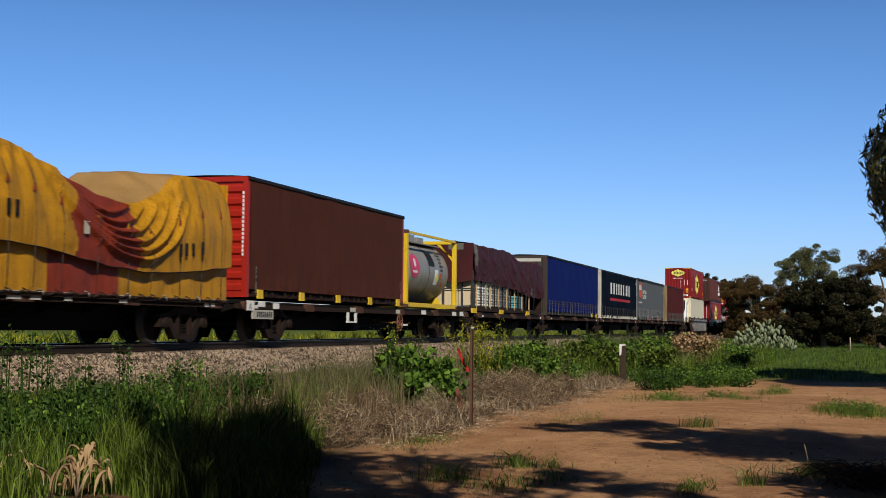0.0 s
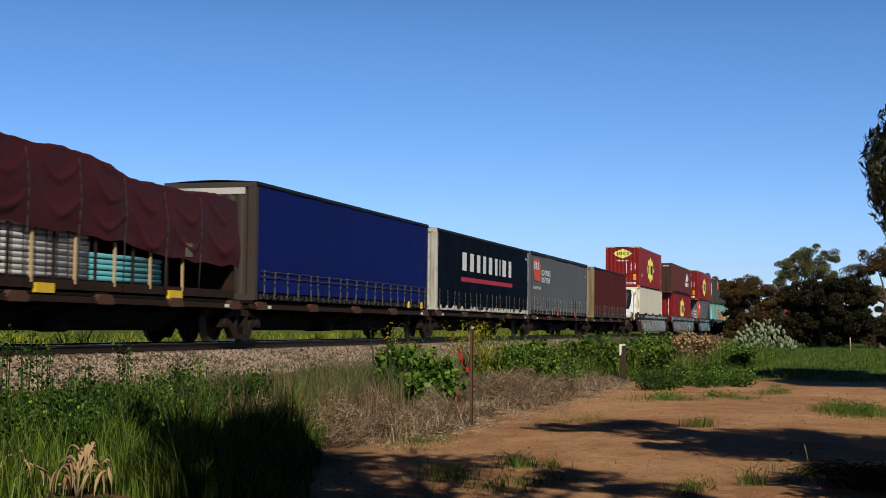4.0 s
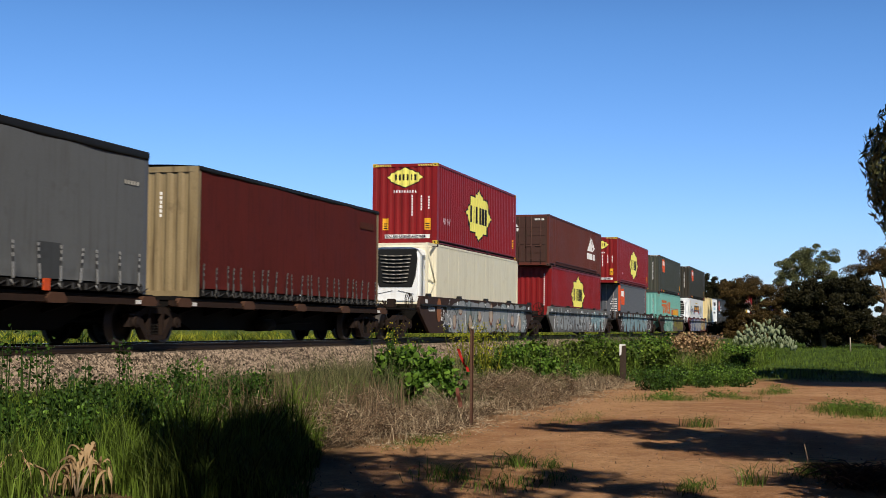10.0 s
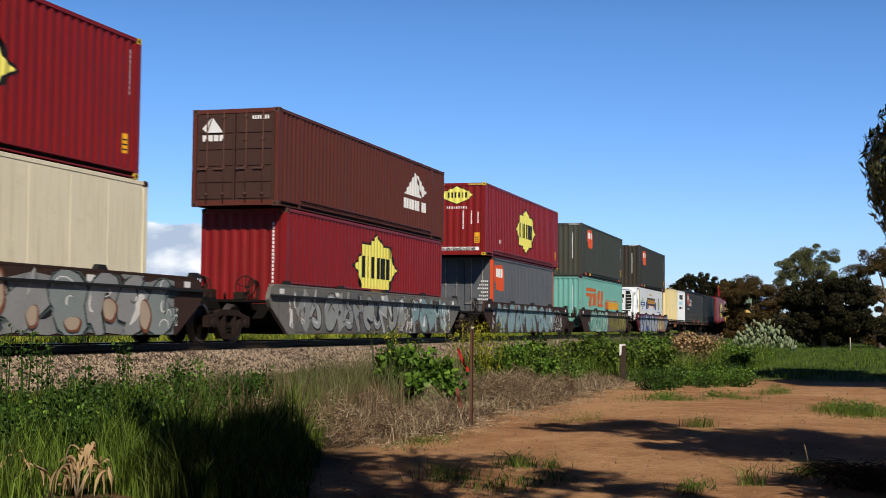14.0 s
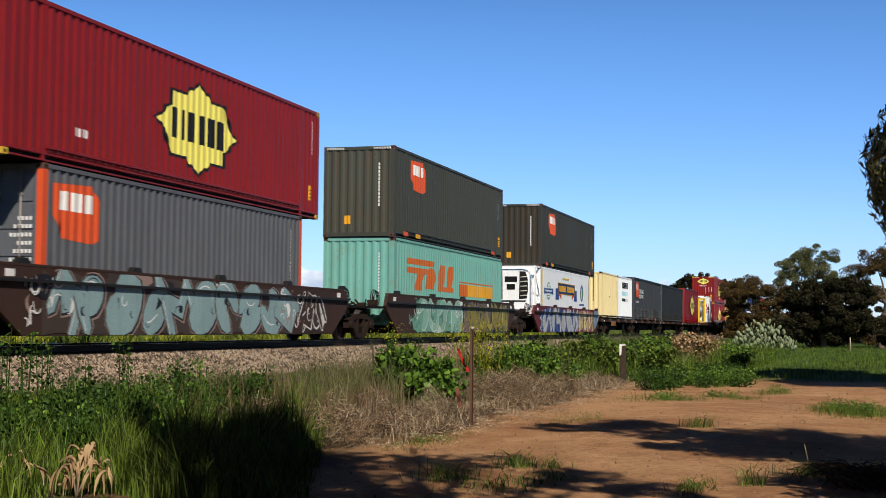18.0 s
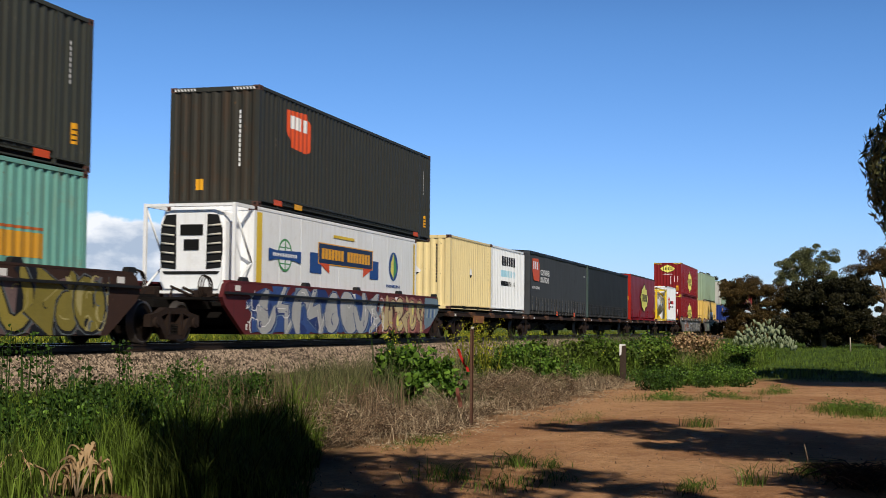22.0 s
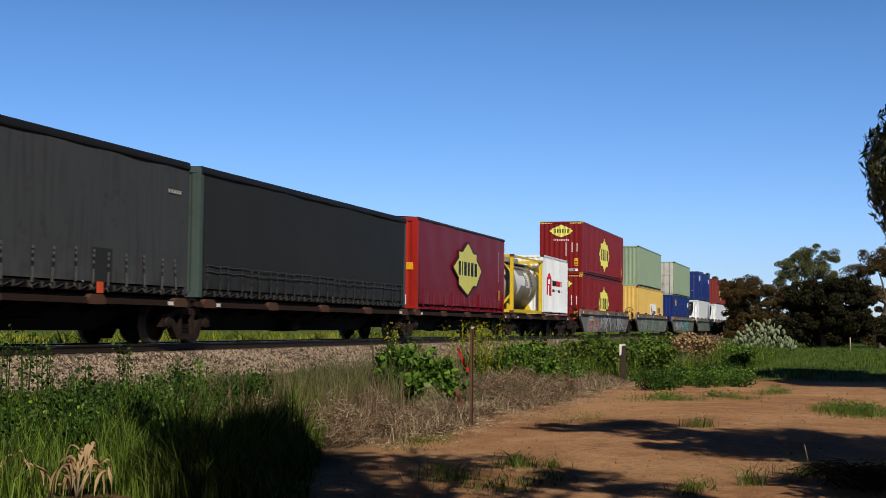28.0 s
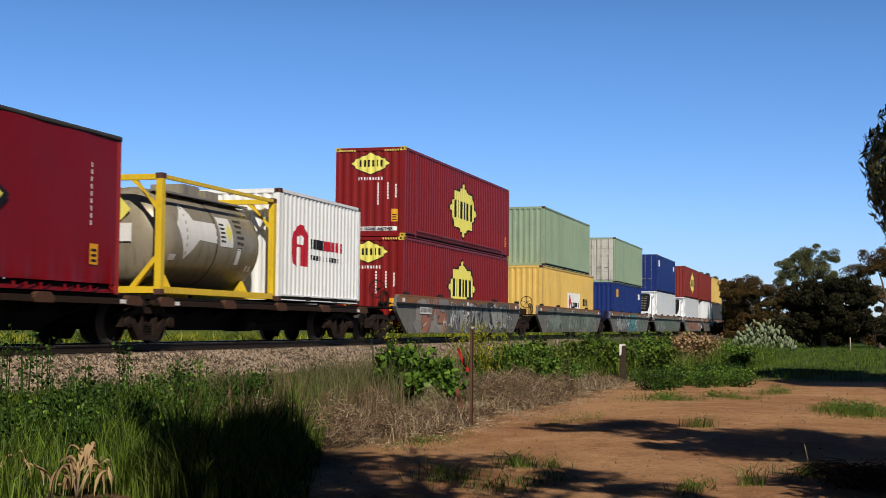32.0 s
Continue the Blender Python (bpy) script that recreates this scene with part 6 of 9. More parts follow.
sh += [(rect(cx - 0.8 + i * 0.107, cx - 0.73 + i * 0.107, 1.75, 1.84), 1, 4) for i in range(15)]
badge("globe_emblem", sh, lambda x, d, z: (x, -1.216 + d, z), r, [green_ink, white, blue_ink], False, "green globe behind a blue ribbon")
sh = [(rect(-2.36, 2.16, 1.69, 2.29), 3, 0.5), (rect(-2.3, 2.1, 1.72, 2.26), 0, 1), ([(-2.95, 1.42), (-2.1, 1.42), (-2.1, 1.98), (-2.95, 1.98), (-2.7, 1.7)], 1, 0), ([(2.7, 1.42), (1.9, 1.42), (1.9, 1.98), (2.7, 1.98), (2.5, 1.7)], 1, 0),
      ([(-2.3, 1.72), (-1.5, 1.72), (-1.5, 1.45)], 2, 1), ([(2.1, 1.72), (1.3, 1.72), (1.3, 1.45)], 2, 1)]
sh += [(rect(-2.1 + i * 0.252, -1.89 + i * 0.252, 1.84, 2.14), 3, 2) for i in range(16) if i != 7]
badge("ribbon_emblem", sh, lambda x, d, z: (x, -1.216 + d, z), r, [mat("decal_navy", (0.008, 0.02, 0.07), 0.45), blue_ink, orange_ink, amber_ink], False, "dark blue ribbon banner with orange bars")
cx = 4.17
sh = [([(cx + 0.45 * math.cos(i * 0.3), 1.9 + 0.46 * math.sin(i * 0.3)) for i in range(21)], 0, 0), ([(cx, 1.5), (cx + 0.3, 1.75), (cx + 0.24, 2.02), (cx, 2.3), (cx - 0.24, 2.02), (cx - 0.3, 1.75)], 1, 1), ([(cx, 1.5), (cx + 0.3, 1.75), (cx + 0.24, 2.02), (cx, 2.3)], 2, 2)]
sh += [(rect(cx - 0.7 + i * 0.14, cx - 0.6 + i * 0.14, 1.22, 1.31), 0, 0) for i in range(10)]
badge("leaf_emblem", sh, lambda x, d, z: (x, -1.216 + d, z), r, [blue_ink, yellow_ink, green_ink], False, "oval leaf emblem")
for q in ((f + 0.14, f + 0.46, 0.15, 2.78), (f + 12.85, f + 13.0, 0.15, 2.75), (-1.2, 0.5, 2.48, 2.56)):
    badge("yellow_strip", [(rect(*q), 0, 0)], lambda x, d, z: (x, -1.224 + d, z), r, [tank_yellow], False)
ride(r, 220.9, LOW)
# short boxes on the flats
c = dry_box(FT20, 2.75, buff, "buff yellow corrugated short container")
ride(c, 234.65, DECK + 0.04)
badge("code_bars", [(rect(-0.72, -0.66, 1.0 + i * 0.12, 1.09 + i * 0.12), 0, 0) for i in range(12)], front_end(FT20), c, [black_ink], True)
badge("code_bars", [(rect(2.55, 2.6, 1.2 + i * 0.12, 1.28 + i * 0.12), 0, 0) for i in range(10)], near_side(2.44), c, [black_ink], True)
for pl, a in ((front_end(FT20), 0.1), (near_side(2.44), -0.05)):
    badge("hazard_placard", [([(a - 0.2, 1.42), (a, 1.24), (a + 0.2, 1.42), (a, 1.62)], 0, 0), ([(a - 0.13, 1.36), (a, 1.25), (a + 0.13, 1.36)], 1, 1)], pl, c, [white_ink, black_ink], True)
c = dry_box(FT20, 2.75, white, "white corrugated short container with black bar wordmark")
sh = blocks(-1.15, 1.35, 1.98, 2.38, 6, 0) + blocks(-1.2, 1.4, 1.5, 1.78, 9, 1, fill=0.6) + blocks(-1.2, 1.4, 1.12, 1.32, 10, 0, fill=0.6)
badge("wordmark", sh, near_side(2.44), c, [black_ink, sky_ink], True, "black and pale blue bar wordmark")
ride(c, 240.75, DECK + 0.04)
grey_marked(14.4, 2.95, c_dark, 251.95, DECK, c_dark, "charcoal curtain-sided container with an orange emblem", 6)
c = curtain_box(14.9, 2.95, c_black, mat("grey_green_end", (0.06, 0.09, 0.085), 0.6, dirt=(0.05, 0.04, 0.03), dirt_amt=0.5), "plain black curtain-sided container with a grey-green end", straps=26, seed=7, strap_mats=[black, strap_grey], rail_h=0.17)
ride(c, 267.15, DECK)
c = curtain_box(12.3, 3.15, c_plum, bright_red, "crimson curtain-sided container with a yellow star badge", straps=4, seed=8, gates=c_plum, strap_mats=[c_plum, c_plum], top_mat=strap_grey, rail_h=0.09)
plain_star(c, 0.15, 1.63, 2.2, folded=False, place=lambda x, d, z: (x, -1.295 + d, z), rz=1.08)
sh = [(rect(5.0, 5.05, 1.3 + i * 0.14, 1.39 + i * 0.14), 0, 0) for i in range(9)]
flat_badge(c, "code_bars", sh, [white_ink])
flat_badge(c, "warning_label", [(rect(5.0, 5.3, 0.55, 0.95), 0, 0)] + [(rect(5.05, 5.25, 0.6 + i * 0.1, 0.65 + i * 0.1), 1, 1) for i in range(3)], [amber_ink, black_ink])
badge("code_bars", [(rect(-0.75, -0.6, 1.2 + i * 0.13, 1.3 + i * 0.13), 0, 0) for i in range(14)] + [(rect(-0.85, -0.2, 0.15, 0.5), 0, 0)], front_end(12.3), c, [white_ink], False)
badge("warning_label", [(rect(-1.1, -0.85, 1.35, 1.6), 0, 0)], front_end(12.3), c, [amber_ink], False)
ride(c, 282.05, DECK - 0.03)
t2 = tank_box(steel_tan, "tan-grey tank in a yellow frame with a white arrow", [
    ("white_arrow", [([(-2.05, 0.28), (-1.55, 0.85), (-1.2, 0.42), (-0.1, 0.42), (-0.1, -0.05), (-1.0, -0.02), (-1.6, -0.5)], 0, 0)], [white_ink]),
    ("hazard_placard", [(rect(0.05, 0.75, -0.1, 0.62), 0, 0), ([(0.4, 0.25), (0.6, 0.5), (0.8 - 0.06, 0.25), (0.6, 0.02)], 1, 1)] + [(rect(0.1, 0.35, 0.0 + i * 0.1, 0.05 + i * 0.1), 2, 1) for i in range(5)], [white_ink, yellow_ink, strap_grey]),
    ("code_bars", [(rect(1.0 + i * 0.09, 1.06 + i * 0.09, 0.55 - j * 0.14, 0.62 - j * 0.14), 0, 0) for j in range(6) for i in range(5 - j % 3)], [black_ink]),
    *[("white_label", [(rect(*q), 0, 0)], [white_ink]) for q in ((1.0, 1.2, -0.5, -0.1), (1.7, 1.82, -0.65, -0.5), (1.9, 2.02, -0.65, -0.5), (-2.3, -2.0, -0.55, -0.4))]])
badge("end_placard", [(rect(-0.35, 0.2, 1.15, 1.55), 0, 0), ([(-0.08, 1.6), (0.16, 1.85), (-0.08, 2.1), (-0.32, 1.85)], 1, 1)], lambda y, d, z: (-2.74 + d, y, z), t2, [white_ink, yellow_ink], False)
ride(t2, 293.0, DECK + 0.02)
c = dry_box(FT20, HC, white, "bright white corrugated short container with a red emblem")
sh = [([(-2.0, 0.98), (-1.75, 0.93), (-1.75, 1.45), (-1.5, 1.45), (-1.5, 0.95), (-1.05, 0.95), (-1.0, 1.75), (-1.25, 2.02), (-1.6, 2.08), (-2.0, 1.85), (-2.16, 1.45)], 0, 0), ([(-1.75, 1.52), (-1.4, 1.52), (-1.35, 1.7), (-1.5, 1.8), (-1.75, 1.72)], 1, 1)]
sh += blocks(-0.85, 0.1, 1.45, 1.72, 4, 2) + blocks(0.12, 1.7, 1.45, 1.72, 5, 0) + blocks(-0.85, 1.7, 1.15, 1.28, 11, 2, fill=0.4)
badge("wordmark", sh, near_side(2.44), c, [red_ink, white, black_ink], True, "red emblem with black and red bars")
ride(c, 299.25, DECK + 0.02)
# last stacks
for u, z, lab in ((313.75, LOW, "red corrugated container with a yellow star badge low in a well"), (313.85, 4.453, "red corrugated container with a yellow star badge on top")):
    c = dry_box(FT48, 2.95 if z < 3 else 2.99, red, lab, long=z > 3, corner=yellow_corner)
    stars(c, FT48, 2.95, 0.0)
    ride(c, u, z)
FAR = ((335.0, LOW + 0.1, 14.0, yellow_box, "yellow container with a white label panel", "panel"), (334.6, UP + 0.1, FT40, sage, "sage green corrugated container", "panel"),
       (355.4, LOW, FT40, navy, "navy blue container with small marks", "panel"), (356.0, UP, FT40, sage, "sage green container with pale door panels", "doors"),
       (376.2, UP, FT40, navy, "navy blue container with white door rods", "doors"), (395.9, UP, FT40, faded_red, "faded red container with a diamond badge", "panel"),
       (410.3, UP, FT40, faded_red, "faded red container far back in the train", "panel"), (411.0, LOW, 11.0, white, "white container far back in the train", "panel"), (423.5, UP, FT40, yellow_box, "yellow container far back in the train", "panel"),
       (424.0, LOW, FT40, c_dark, "dark container far back in the train", "panel"))
for u, z, L, m, lab, fr in FAR:
    c = dry_box(L, HC, m, lab, front=fr, worn=offwhite if "pale door" in lab else None)
    if "label panel" in lab:
        badge("label_panel", [(rect(-0.6, 2.9, 0.75, 1.75), 0, 0), ([(-0.2, 0.95), (0.2, 0.95), (0.3, 1.4), (0.0, 1.65), (-0.3, 1.3)], 1, 1)] + [(rect(0.5 + i * 0.35, 0.75 + i * 0.35, 1.0, 1.25), 2, 1) for i in range(6)] + [(rect(3.8 + i * 0.35, 4.05 + i * 0.35, 1.1, 1.5), 2, 0) for i in range(4)], near_side(2.44), c, [white_ink, red_ink, black_ink], True)
    if "small marks" in lab or "door rods" in lab:
        badge("mark", [(rect(-5.0, -4.0, 2.0, 2.5), 0, 0), (rect(4.6, 5.5, 2.0, 2.4), 1, 0)], near_side(2.44), c, [gold_ink if "small" in lab else white_ink, white_ink], True)
    if "diamond" in lab:
        side_star(c, 0.5, 1.5, 1.9)
    ride(c, u, z)
for u in (376.4, 396.2):
    r = reefer(FT40, HC, white, "white insulated container far back with a dark cooling grille")
    ride(r, u, LOW)
# ---- sheeted loads ----
def smooth01(a, b, x):
    t = min(max((x - a) / (b - a), 0.0), 1.0)
    return t * t * (3 - 2 * t)


def lerp_table(tab, x):
    return float(np.interp(x, [a for a, b in tab], [b for a, b in tab]))


def gold_load():
    """Two heaps under a roped gold and red tarpaulin, with a second skirt below its hem."""
    mid, base = 18.6, DECK + 0.02
    t = thing("tarpaulin_load", "roped gold and red canvas tarpaulin over two heaps", "tarpaulin")
    L0, L1 = -8.6, 10.15            # along the wagon
    shoulder = [(-8.6, 2.5), (-3, 2.7), (0.5, 2.62), (1.7, 2.56), (2.2, 2.46), (3.3, 2.17), (4.6, 1.92), (5.9, 1.78), (6.6, 1.82), (7.4, 2.1), (7.9, 2.56), (8.3, 2.66), (9.9, 2.68), (10.15, 2.6)]
    crest = [(-8.6, 2.5), (-3, 2.66), (1.0, 2.62), (2.2, 2.5), (3.3, 2.2), (4.6, 1.95), (5.6, 1.95), (6.3, 2.25), (7.0, 2.62), (7.6, 2.70), (9.9, 2.72), (10.15, 2.62)]
    hem = [(-8.6, 0.75), (0, 0.8), (2.3, 0.72), (4.5, 0.5), (6.2, 0.42), (8.0, 0.5), (10.15, 0.7)]

    def fold(x, f):
        # slack folds that hang between the heaps, and small creases
        s = 0.0
        for k in range(6):
            d = abs(x - 5.6 + 0.25 * k) / (2.6 - 0.12 * k)
            if d < 1:
                line = 0.18 + 0.11 * k + 0.55 * d * d
                s += 0.14 * math.exp(-((f - line) / 0.032) ** 2) * (1 - d * 0.4)
        g = max(0.0, 1 - abs(x - 1.9) / 1.9)
        s += 0.05 * g * f * math.sin((x - 1.9) / (0.25 + 0.7 * (1 - f)) * 5)
        h = max(0.0, 1 - abs(x - 8.4) / 1.3)
        s += 0.035 * h * math.sin((x - 8.4) / (0.3 + 0.8 * (1 - f)) * 3.1 + 2 * noise.noise(Vector((x, f * 2, 8))))
        return s + 0.03 * noise.noise(Vector((x * 1.4, f * 3, 2))) + 0.012 * noise.noise(Vector((x * 6, f * 9, 5)))

    def surf(a, b):
        x = L0 + a * (L1 - L0)
        hz, sz, cz = lerp_table(hem, x), lerp_table(shoulder, x), lerp_table(crest, x)
        if b < 0.5:                       # near side, hem to shoulder
            f = b / 0.5
            bulge = 0.10 * math.sin(f * 3.1)
            lean = 0.22 * f * f
            return (x, -1.34 - 0.07 * (1 - f) ** 3 - bulge - fold(x, f) + lean, hz + f * (sz - hz) + 0.008 * math.sin(x * 5) * (1 - f))
        f = (b - 0.5) / 0.5               # over the top to the far side
        y = -1.08 + 2.2 * f
        z = sz + (cz - sz) * math.sin(min(f * 2.2, 1) * math.pi / 2) + 0.03 * noise.noise(Vector((x * 2, y * 2, 1)))
        if f > 0.85:
            z -= (f - 0.85) / 0.15 * 1.6
        return (x, y, z)

    def colour(a, b):
        x = L0 + a * (L1 - L0)
        if b > 0.52 and x > 5.2:
            return 2
        return 1 if 3.42 + 0.1 * math.sin(b * 20) < x < 5.75 + 0.1 * math.sin(b * 15) else 0
    grid_mesh("sheet", surf, 260, 80, [tarp_gold, tarp_red, tarp_tan], t, pick=colour)

    def skirt(a, b):
        x = L0 + a * (L1 - L0)
        top = lerp_table(hem, x) + 0.25
        return (x, -1.29 - 0.03 * noise.noise(Vector((x * 2.5, b * 2, 9))) - 0.02 * math.sin(x * 4), b * (top + 0.07) - 0.07)
    grid_mesh("skirt", skirt, 200, 12, [tarp_gold, tarp_red], t, pick=lambda a, b: 1 if 2.75 < L0 + a * (L1 - L0) < 5.15 else 0)

    def tail(a, b):          # closed rear end
        y = -1.28 + a * 2.56
        return (L1 + 0.03 * noise.noise(Vector((y * 3, b * 3, 3))) , y, b * (2.62 + 0.08 * math.sin(a * 3.1)))
    grid_mesh("rear_flap", tail, 24, 24, tarp_gold, t)
    grid_mesh("front_flap", lambda a, b: (L0, -1.28 + a * 2.56, b * 2.5), 8, 8, tarp_gold, t)
    bm = bmesh.new()
    p = None
    for k in range(70):         # the hem's rope, hanging in shallow bights
        q = surf(0.35 + k / 69 * 0.648, 0.004)
        q = (q[0], q[1] - 0.012, q[2] - 0.012 + 0.006 * math.sin(k * 1.1))
        if p:
            tube(bm, p, q, 0.012, 5, caps=False)
        p = q
    part("hem_rope", bm, black, t, "dark rope along the hem")
    for x in (0.4, 1.3, 2.1, 3.0, 4.2, 5.4, 6.3, 7.6, 8.6, 9.6):
        bm = bmesh.new()
        hz, sz = lerp_table(hem, x), lerp_table(shoulder, x)
        a = (x - L0) / (L1 - L0)
        p = (x + 0.1, -1.36, 0.0)
        for k in range(7):
            q = surf(a, 0.04 + 0.06 * k)
            q = (q[0], q[1] - 0.02, q[2])
            tube(bm, p, q, 0.007, 5)
            p = q
        part("rope", bm, strap_grey, t)
        bm = bmesh.new()
        q = surf(a, 0.30)
        prism(bm, [(q[0] - 0.06, q[2] - 0.08), (q[0] + 0.06, q[2] - 0.08), (q[0], q[2] + 0.09)], q[1] - 0.035, q[1] - 0.022)
        part("tie_patch", bm, tarp_red if x < 3.5 or x > 6 else tarp_gold, t)
    for x, z in ((0.95, 1.35), (1.25, 1.35), (1.52, 1.35), (7.5, 0.95), (7.8, 0.98), (8.15, 1.0), (8.5, 1.05)):
        q = surf((x - L0) / (L1 - L0), 0.26)
        bm = bmesh.new()
        box(bm, q[0] - 0.05, q[0] + 0.05, q[1] - 0.08, q[1] - 0.06, z - 0.14, z + 0.14)
        part("stencil_bar", bm, black_ink, t)
    q = surf((3.75 - L0) / (L1 - L0), 0.2)
    bm = bmesh.new()
    box(bm, q[0] - 0.09, q[0] + 0.09, q[1] - 0.06, q[1] - 0.05, 1.05, 1.3)
    part("patch", bm, offwhite, t)
    bm = bmesh.new()
    box(bm, L0, L1, -1.345, -1.30, -0.15, -0.075)
    part("edge_rail", bm, sill_rust, t)
    for k in range(36):         # rope hooks along the deck's edge, with the rope laced through them
        x = L0 + 0.3 + k * 0.51
        bm = bmesh.new()
        tube(bm, (x, -1.33, -0.02), (x + 0.03, -1.40, -0.05), 0.014, 5)
        tube(bm, (x + 0.03, -1.40, -0.05), (x + 0.05, -1.40, -0.13), 0.014, 5)
        part("rope_hook", bm, rod if k % 3 == 0 else sill_rust, t)
        bm = bmesh.new()
        tube(bm, (x, -1.39, -0.04), (x + 0.26, -1.37, -0.10 + 0.02 * math.sin(k * 2.3)), 0.010, 5)
        tube(bm, (x + 0.26, -1.37, -0.10 + 0.02 * math.sin(k * 2.3)), (x + 0.51, -1.39, -0.04), 0.010, 5)
        part("lacing", bm, strap_grey, t)
    ride(t, mid, base)


crate_pale = mat("pale_crate", (0.66, 0.55, 0.38), 0.7, var=0.12, dirt=(0.4, 0.3, 0.18), dirt_amt=0.3, streak=0.3)


def pipe_load():
    """Crates and pipe bundles between stakes under a maroon sheet, on the first articulated platform."""
    mid, base = 57.3, DECK + 0.02
    L = 12.6
    f0 = -L / 2
    t = thing("sheeted_pipe_load", "maroon sheet over pipe bundles and pale timber crates", "pipe load")
    bm = bmesh.new()
    box(bm, f0, -f0, -1.2, 1.2, 0.0, 0.18)
    part("rack_floor", bm, sill_rust, t)
    for row, (z0, z1) in enumerate(((0.2, 0.84), (0.87, 1.32), (1.35, 1.75))):
        for col in range(4):
            bm = bmesh.new()
            y0 = -1.15 + col * 0.58
            box(bm, f0 + 0.05, f0 + 0.45, y0, y0 + 0.55, z0, z1)
            bmesh.ops.bevel(bm, geom=bm.edges[:], offset=0.015, segments=1, affect='EDGES')
            part("crate", bm, crate_pale, t)
    for k in range(7):          # dark restraint bars before the crates
        bm = bmesh.new()
        y = -1.17 + k * 0.39
        box(bm, f0 - 0.03, f0 + 0.02, y - 0.025, y + 0.025, 0.1, 1.75)
        part("restraint_bar", bm, strap_grey, t)
    for x in (f0 + 0.1, f0 + 0.3):
        bm = bmesh.new()
        box(bm, x - 0.025, x + 0.025, -1.22, -1.17, 0.1, 1.6)
        part("restraint_bar", bm, strap_grey, t)
    for z in (0.86, 1.33):
        bm = bmesh.new()
        box(bm, f0 - 0.05, f0 - 0.03, -1.2, 1.2, z, z + 0.035)
        part("restraint_strap", bm, strap_grey, t)
    for k in range(9):
        for j in range(4):
            bm = bmesh.new()
            z = 0.25 + k * 0.112
            y = -1.11 + j * 0.115 + 0.02 * (k % 2)
            tube(bm, (f0 + 0.5, y, z), (f0 + 6.2, y, z), 0.053, 8)
            if k < 5:
                tube(bm, (f0 + 6.25, y, z), (f0 + 9.1, y, z), 0.053, 8, mi=1)
            part("pipe", bm, [pipe_white, pipe_blue], t)
    for k in range(16):         # dark strapping round the bundles
        bm = bmesh.new()
        x = f0 + 0.75 + k * 0.36
        box(bm, x - 0.018, x + 0.018, -1.172, -1.162, 0.2, 1.1)
        part("bundle_strap", bm, strap_grey, t)
    for k in range(14):
        x = f0 + 0.6 + k * 0.72
        bm = bmesh.new()
        h = 1.25 - 0.03 * k
        box(bm, x - 0.026, x + 0.026, -1.215, -1.17, 0.1, h)
        part("stake", bm, (timber, sill_rust, mat("stake_green", (0.3, 0.34, 0.16), 0.7))[k % 3] if k < 3 else (timber if k % 2 else sill_rust), t)
    top = [(f0, 2.66), (f0 + 0.9, 2.6), (f0 + 3, 2.62), (f0 + 5.9, 2.63), (f0 + 7.8, 2.32), (f0 + 9.5, 2.3), (-f0 - 0.6, 2.38), (-f0, 2.3)]
    hem = [(f0, 1.2), (f0 + 2, 1.18), (f0 + 4.4, 1.08), (f0 + 7.2, 1.0), (f0 + 9, 0.8), (-f0, 0.72)]

    def surf(a, b):
        x = f0 - 0.05 + a * (L + 0.1)
        tz, hz = lerp_table(top, x), lerp_table(hem, x)
        lump = 0.05 * noise.noise(Vector((x * 1.1, 3, 1))) + 0.03 * noise.noise(Vector((x * 3.0, 5, 1)))
        if b < 0.5:
            f = b * 2
            sag = abs(math.sin((x - f0 - 0.7) * math.pi / 1.7))
            fold = math.sin((f + 0.35 * sag) * 15 + 2.5 * noise.noise(Vector((x * 0.7, f, 4))))
            y = -1.27 + 0.07 * f - 0.05 * math.sin(f * 3) - 0.06 * noise.noise(Vector((x * 0.9, f * 2.2, 0))) - 0.045 * sag * max(fold, 0) ** 3 - 0.014 * noise.noise(Vector((x * 3.4, f * 5, 6)))
            return (x, y, hz + f * (tz + lump - hz) + 0.07 * noise.noise(Vector((x * 1.6, 1, 7))) * (1 - f))
        f = (b - 0.5) * 2
        return (x, -1.21 + 2.42 * f, tz + lump + 0.06 * math.sin(f * math.pi) + 0.05 * noise.noise(Vector((x * 1.2, f * 3, 3))) - (1.9 * max(0, f - 0.9) / 0.1))
    grid_mesh("sheet", surf, 230, 70, [tarp_maroon, tarp_grey], t, pick=lambda a, b: 1 if 0.01 < a < 0.04 + 0.02 * (b - 0.2) and 0.2 < b < 0.5 else 0)

    def front(a, b):
        y = -1.24 + a * 2.48
        lo = 1.20 - 0.12 * math.sin(min(a / 0.5, 1) * math.pi) + 0.42 * smooth01(0.38, 0.56, a) + 0.02 * math.sin(a * 9)
        return (f0 - 0.06 - 0.03 * math.sin(a * 7 + b * 3) - 0.12 * (1 - b) ** 2 * (a < 0.55), y, lo + b * (2.66 - lo))
    grid_mesh("front_flap", front, 24, 12, [tarp_maroon, tarp_grey], t, pick=lambda a, b: 1 if (a > 0.6 and b < 0.28) or (0.16 < a < 0.4 and b > 0.86) else 0)
    for x in (f0 + 0.7, f0 + 2.2, f0 + 3.9, f0 + 5.6, f0 + 7.3, f0 + 9.0, f0 + 10.6):
        bm = bmesh.new()
        p = (x, -1.27, 0.1)
        for k in range(6):
            q = surf((x - f0) / L, 0.06 + k * 0.08)
            q = (q[0], q[1] - 0.02, q[2])
            tube(bm, p, q, 0.01, 5)
            p = q
        part("rope", bm, strap_grey, t)
    bm = bmesh.new()
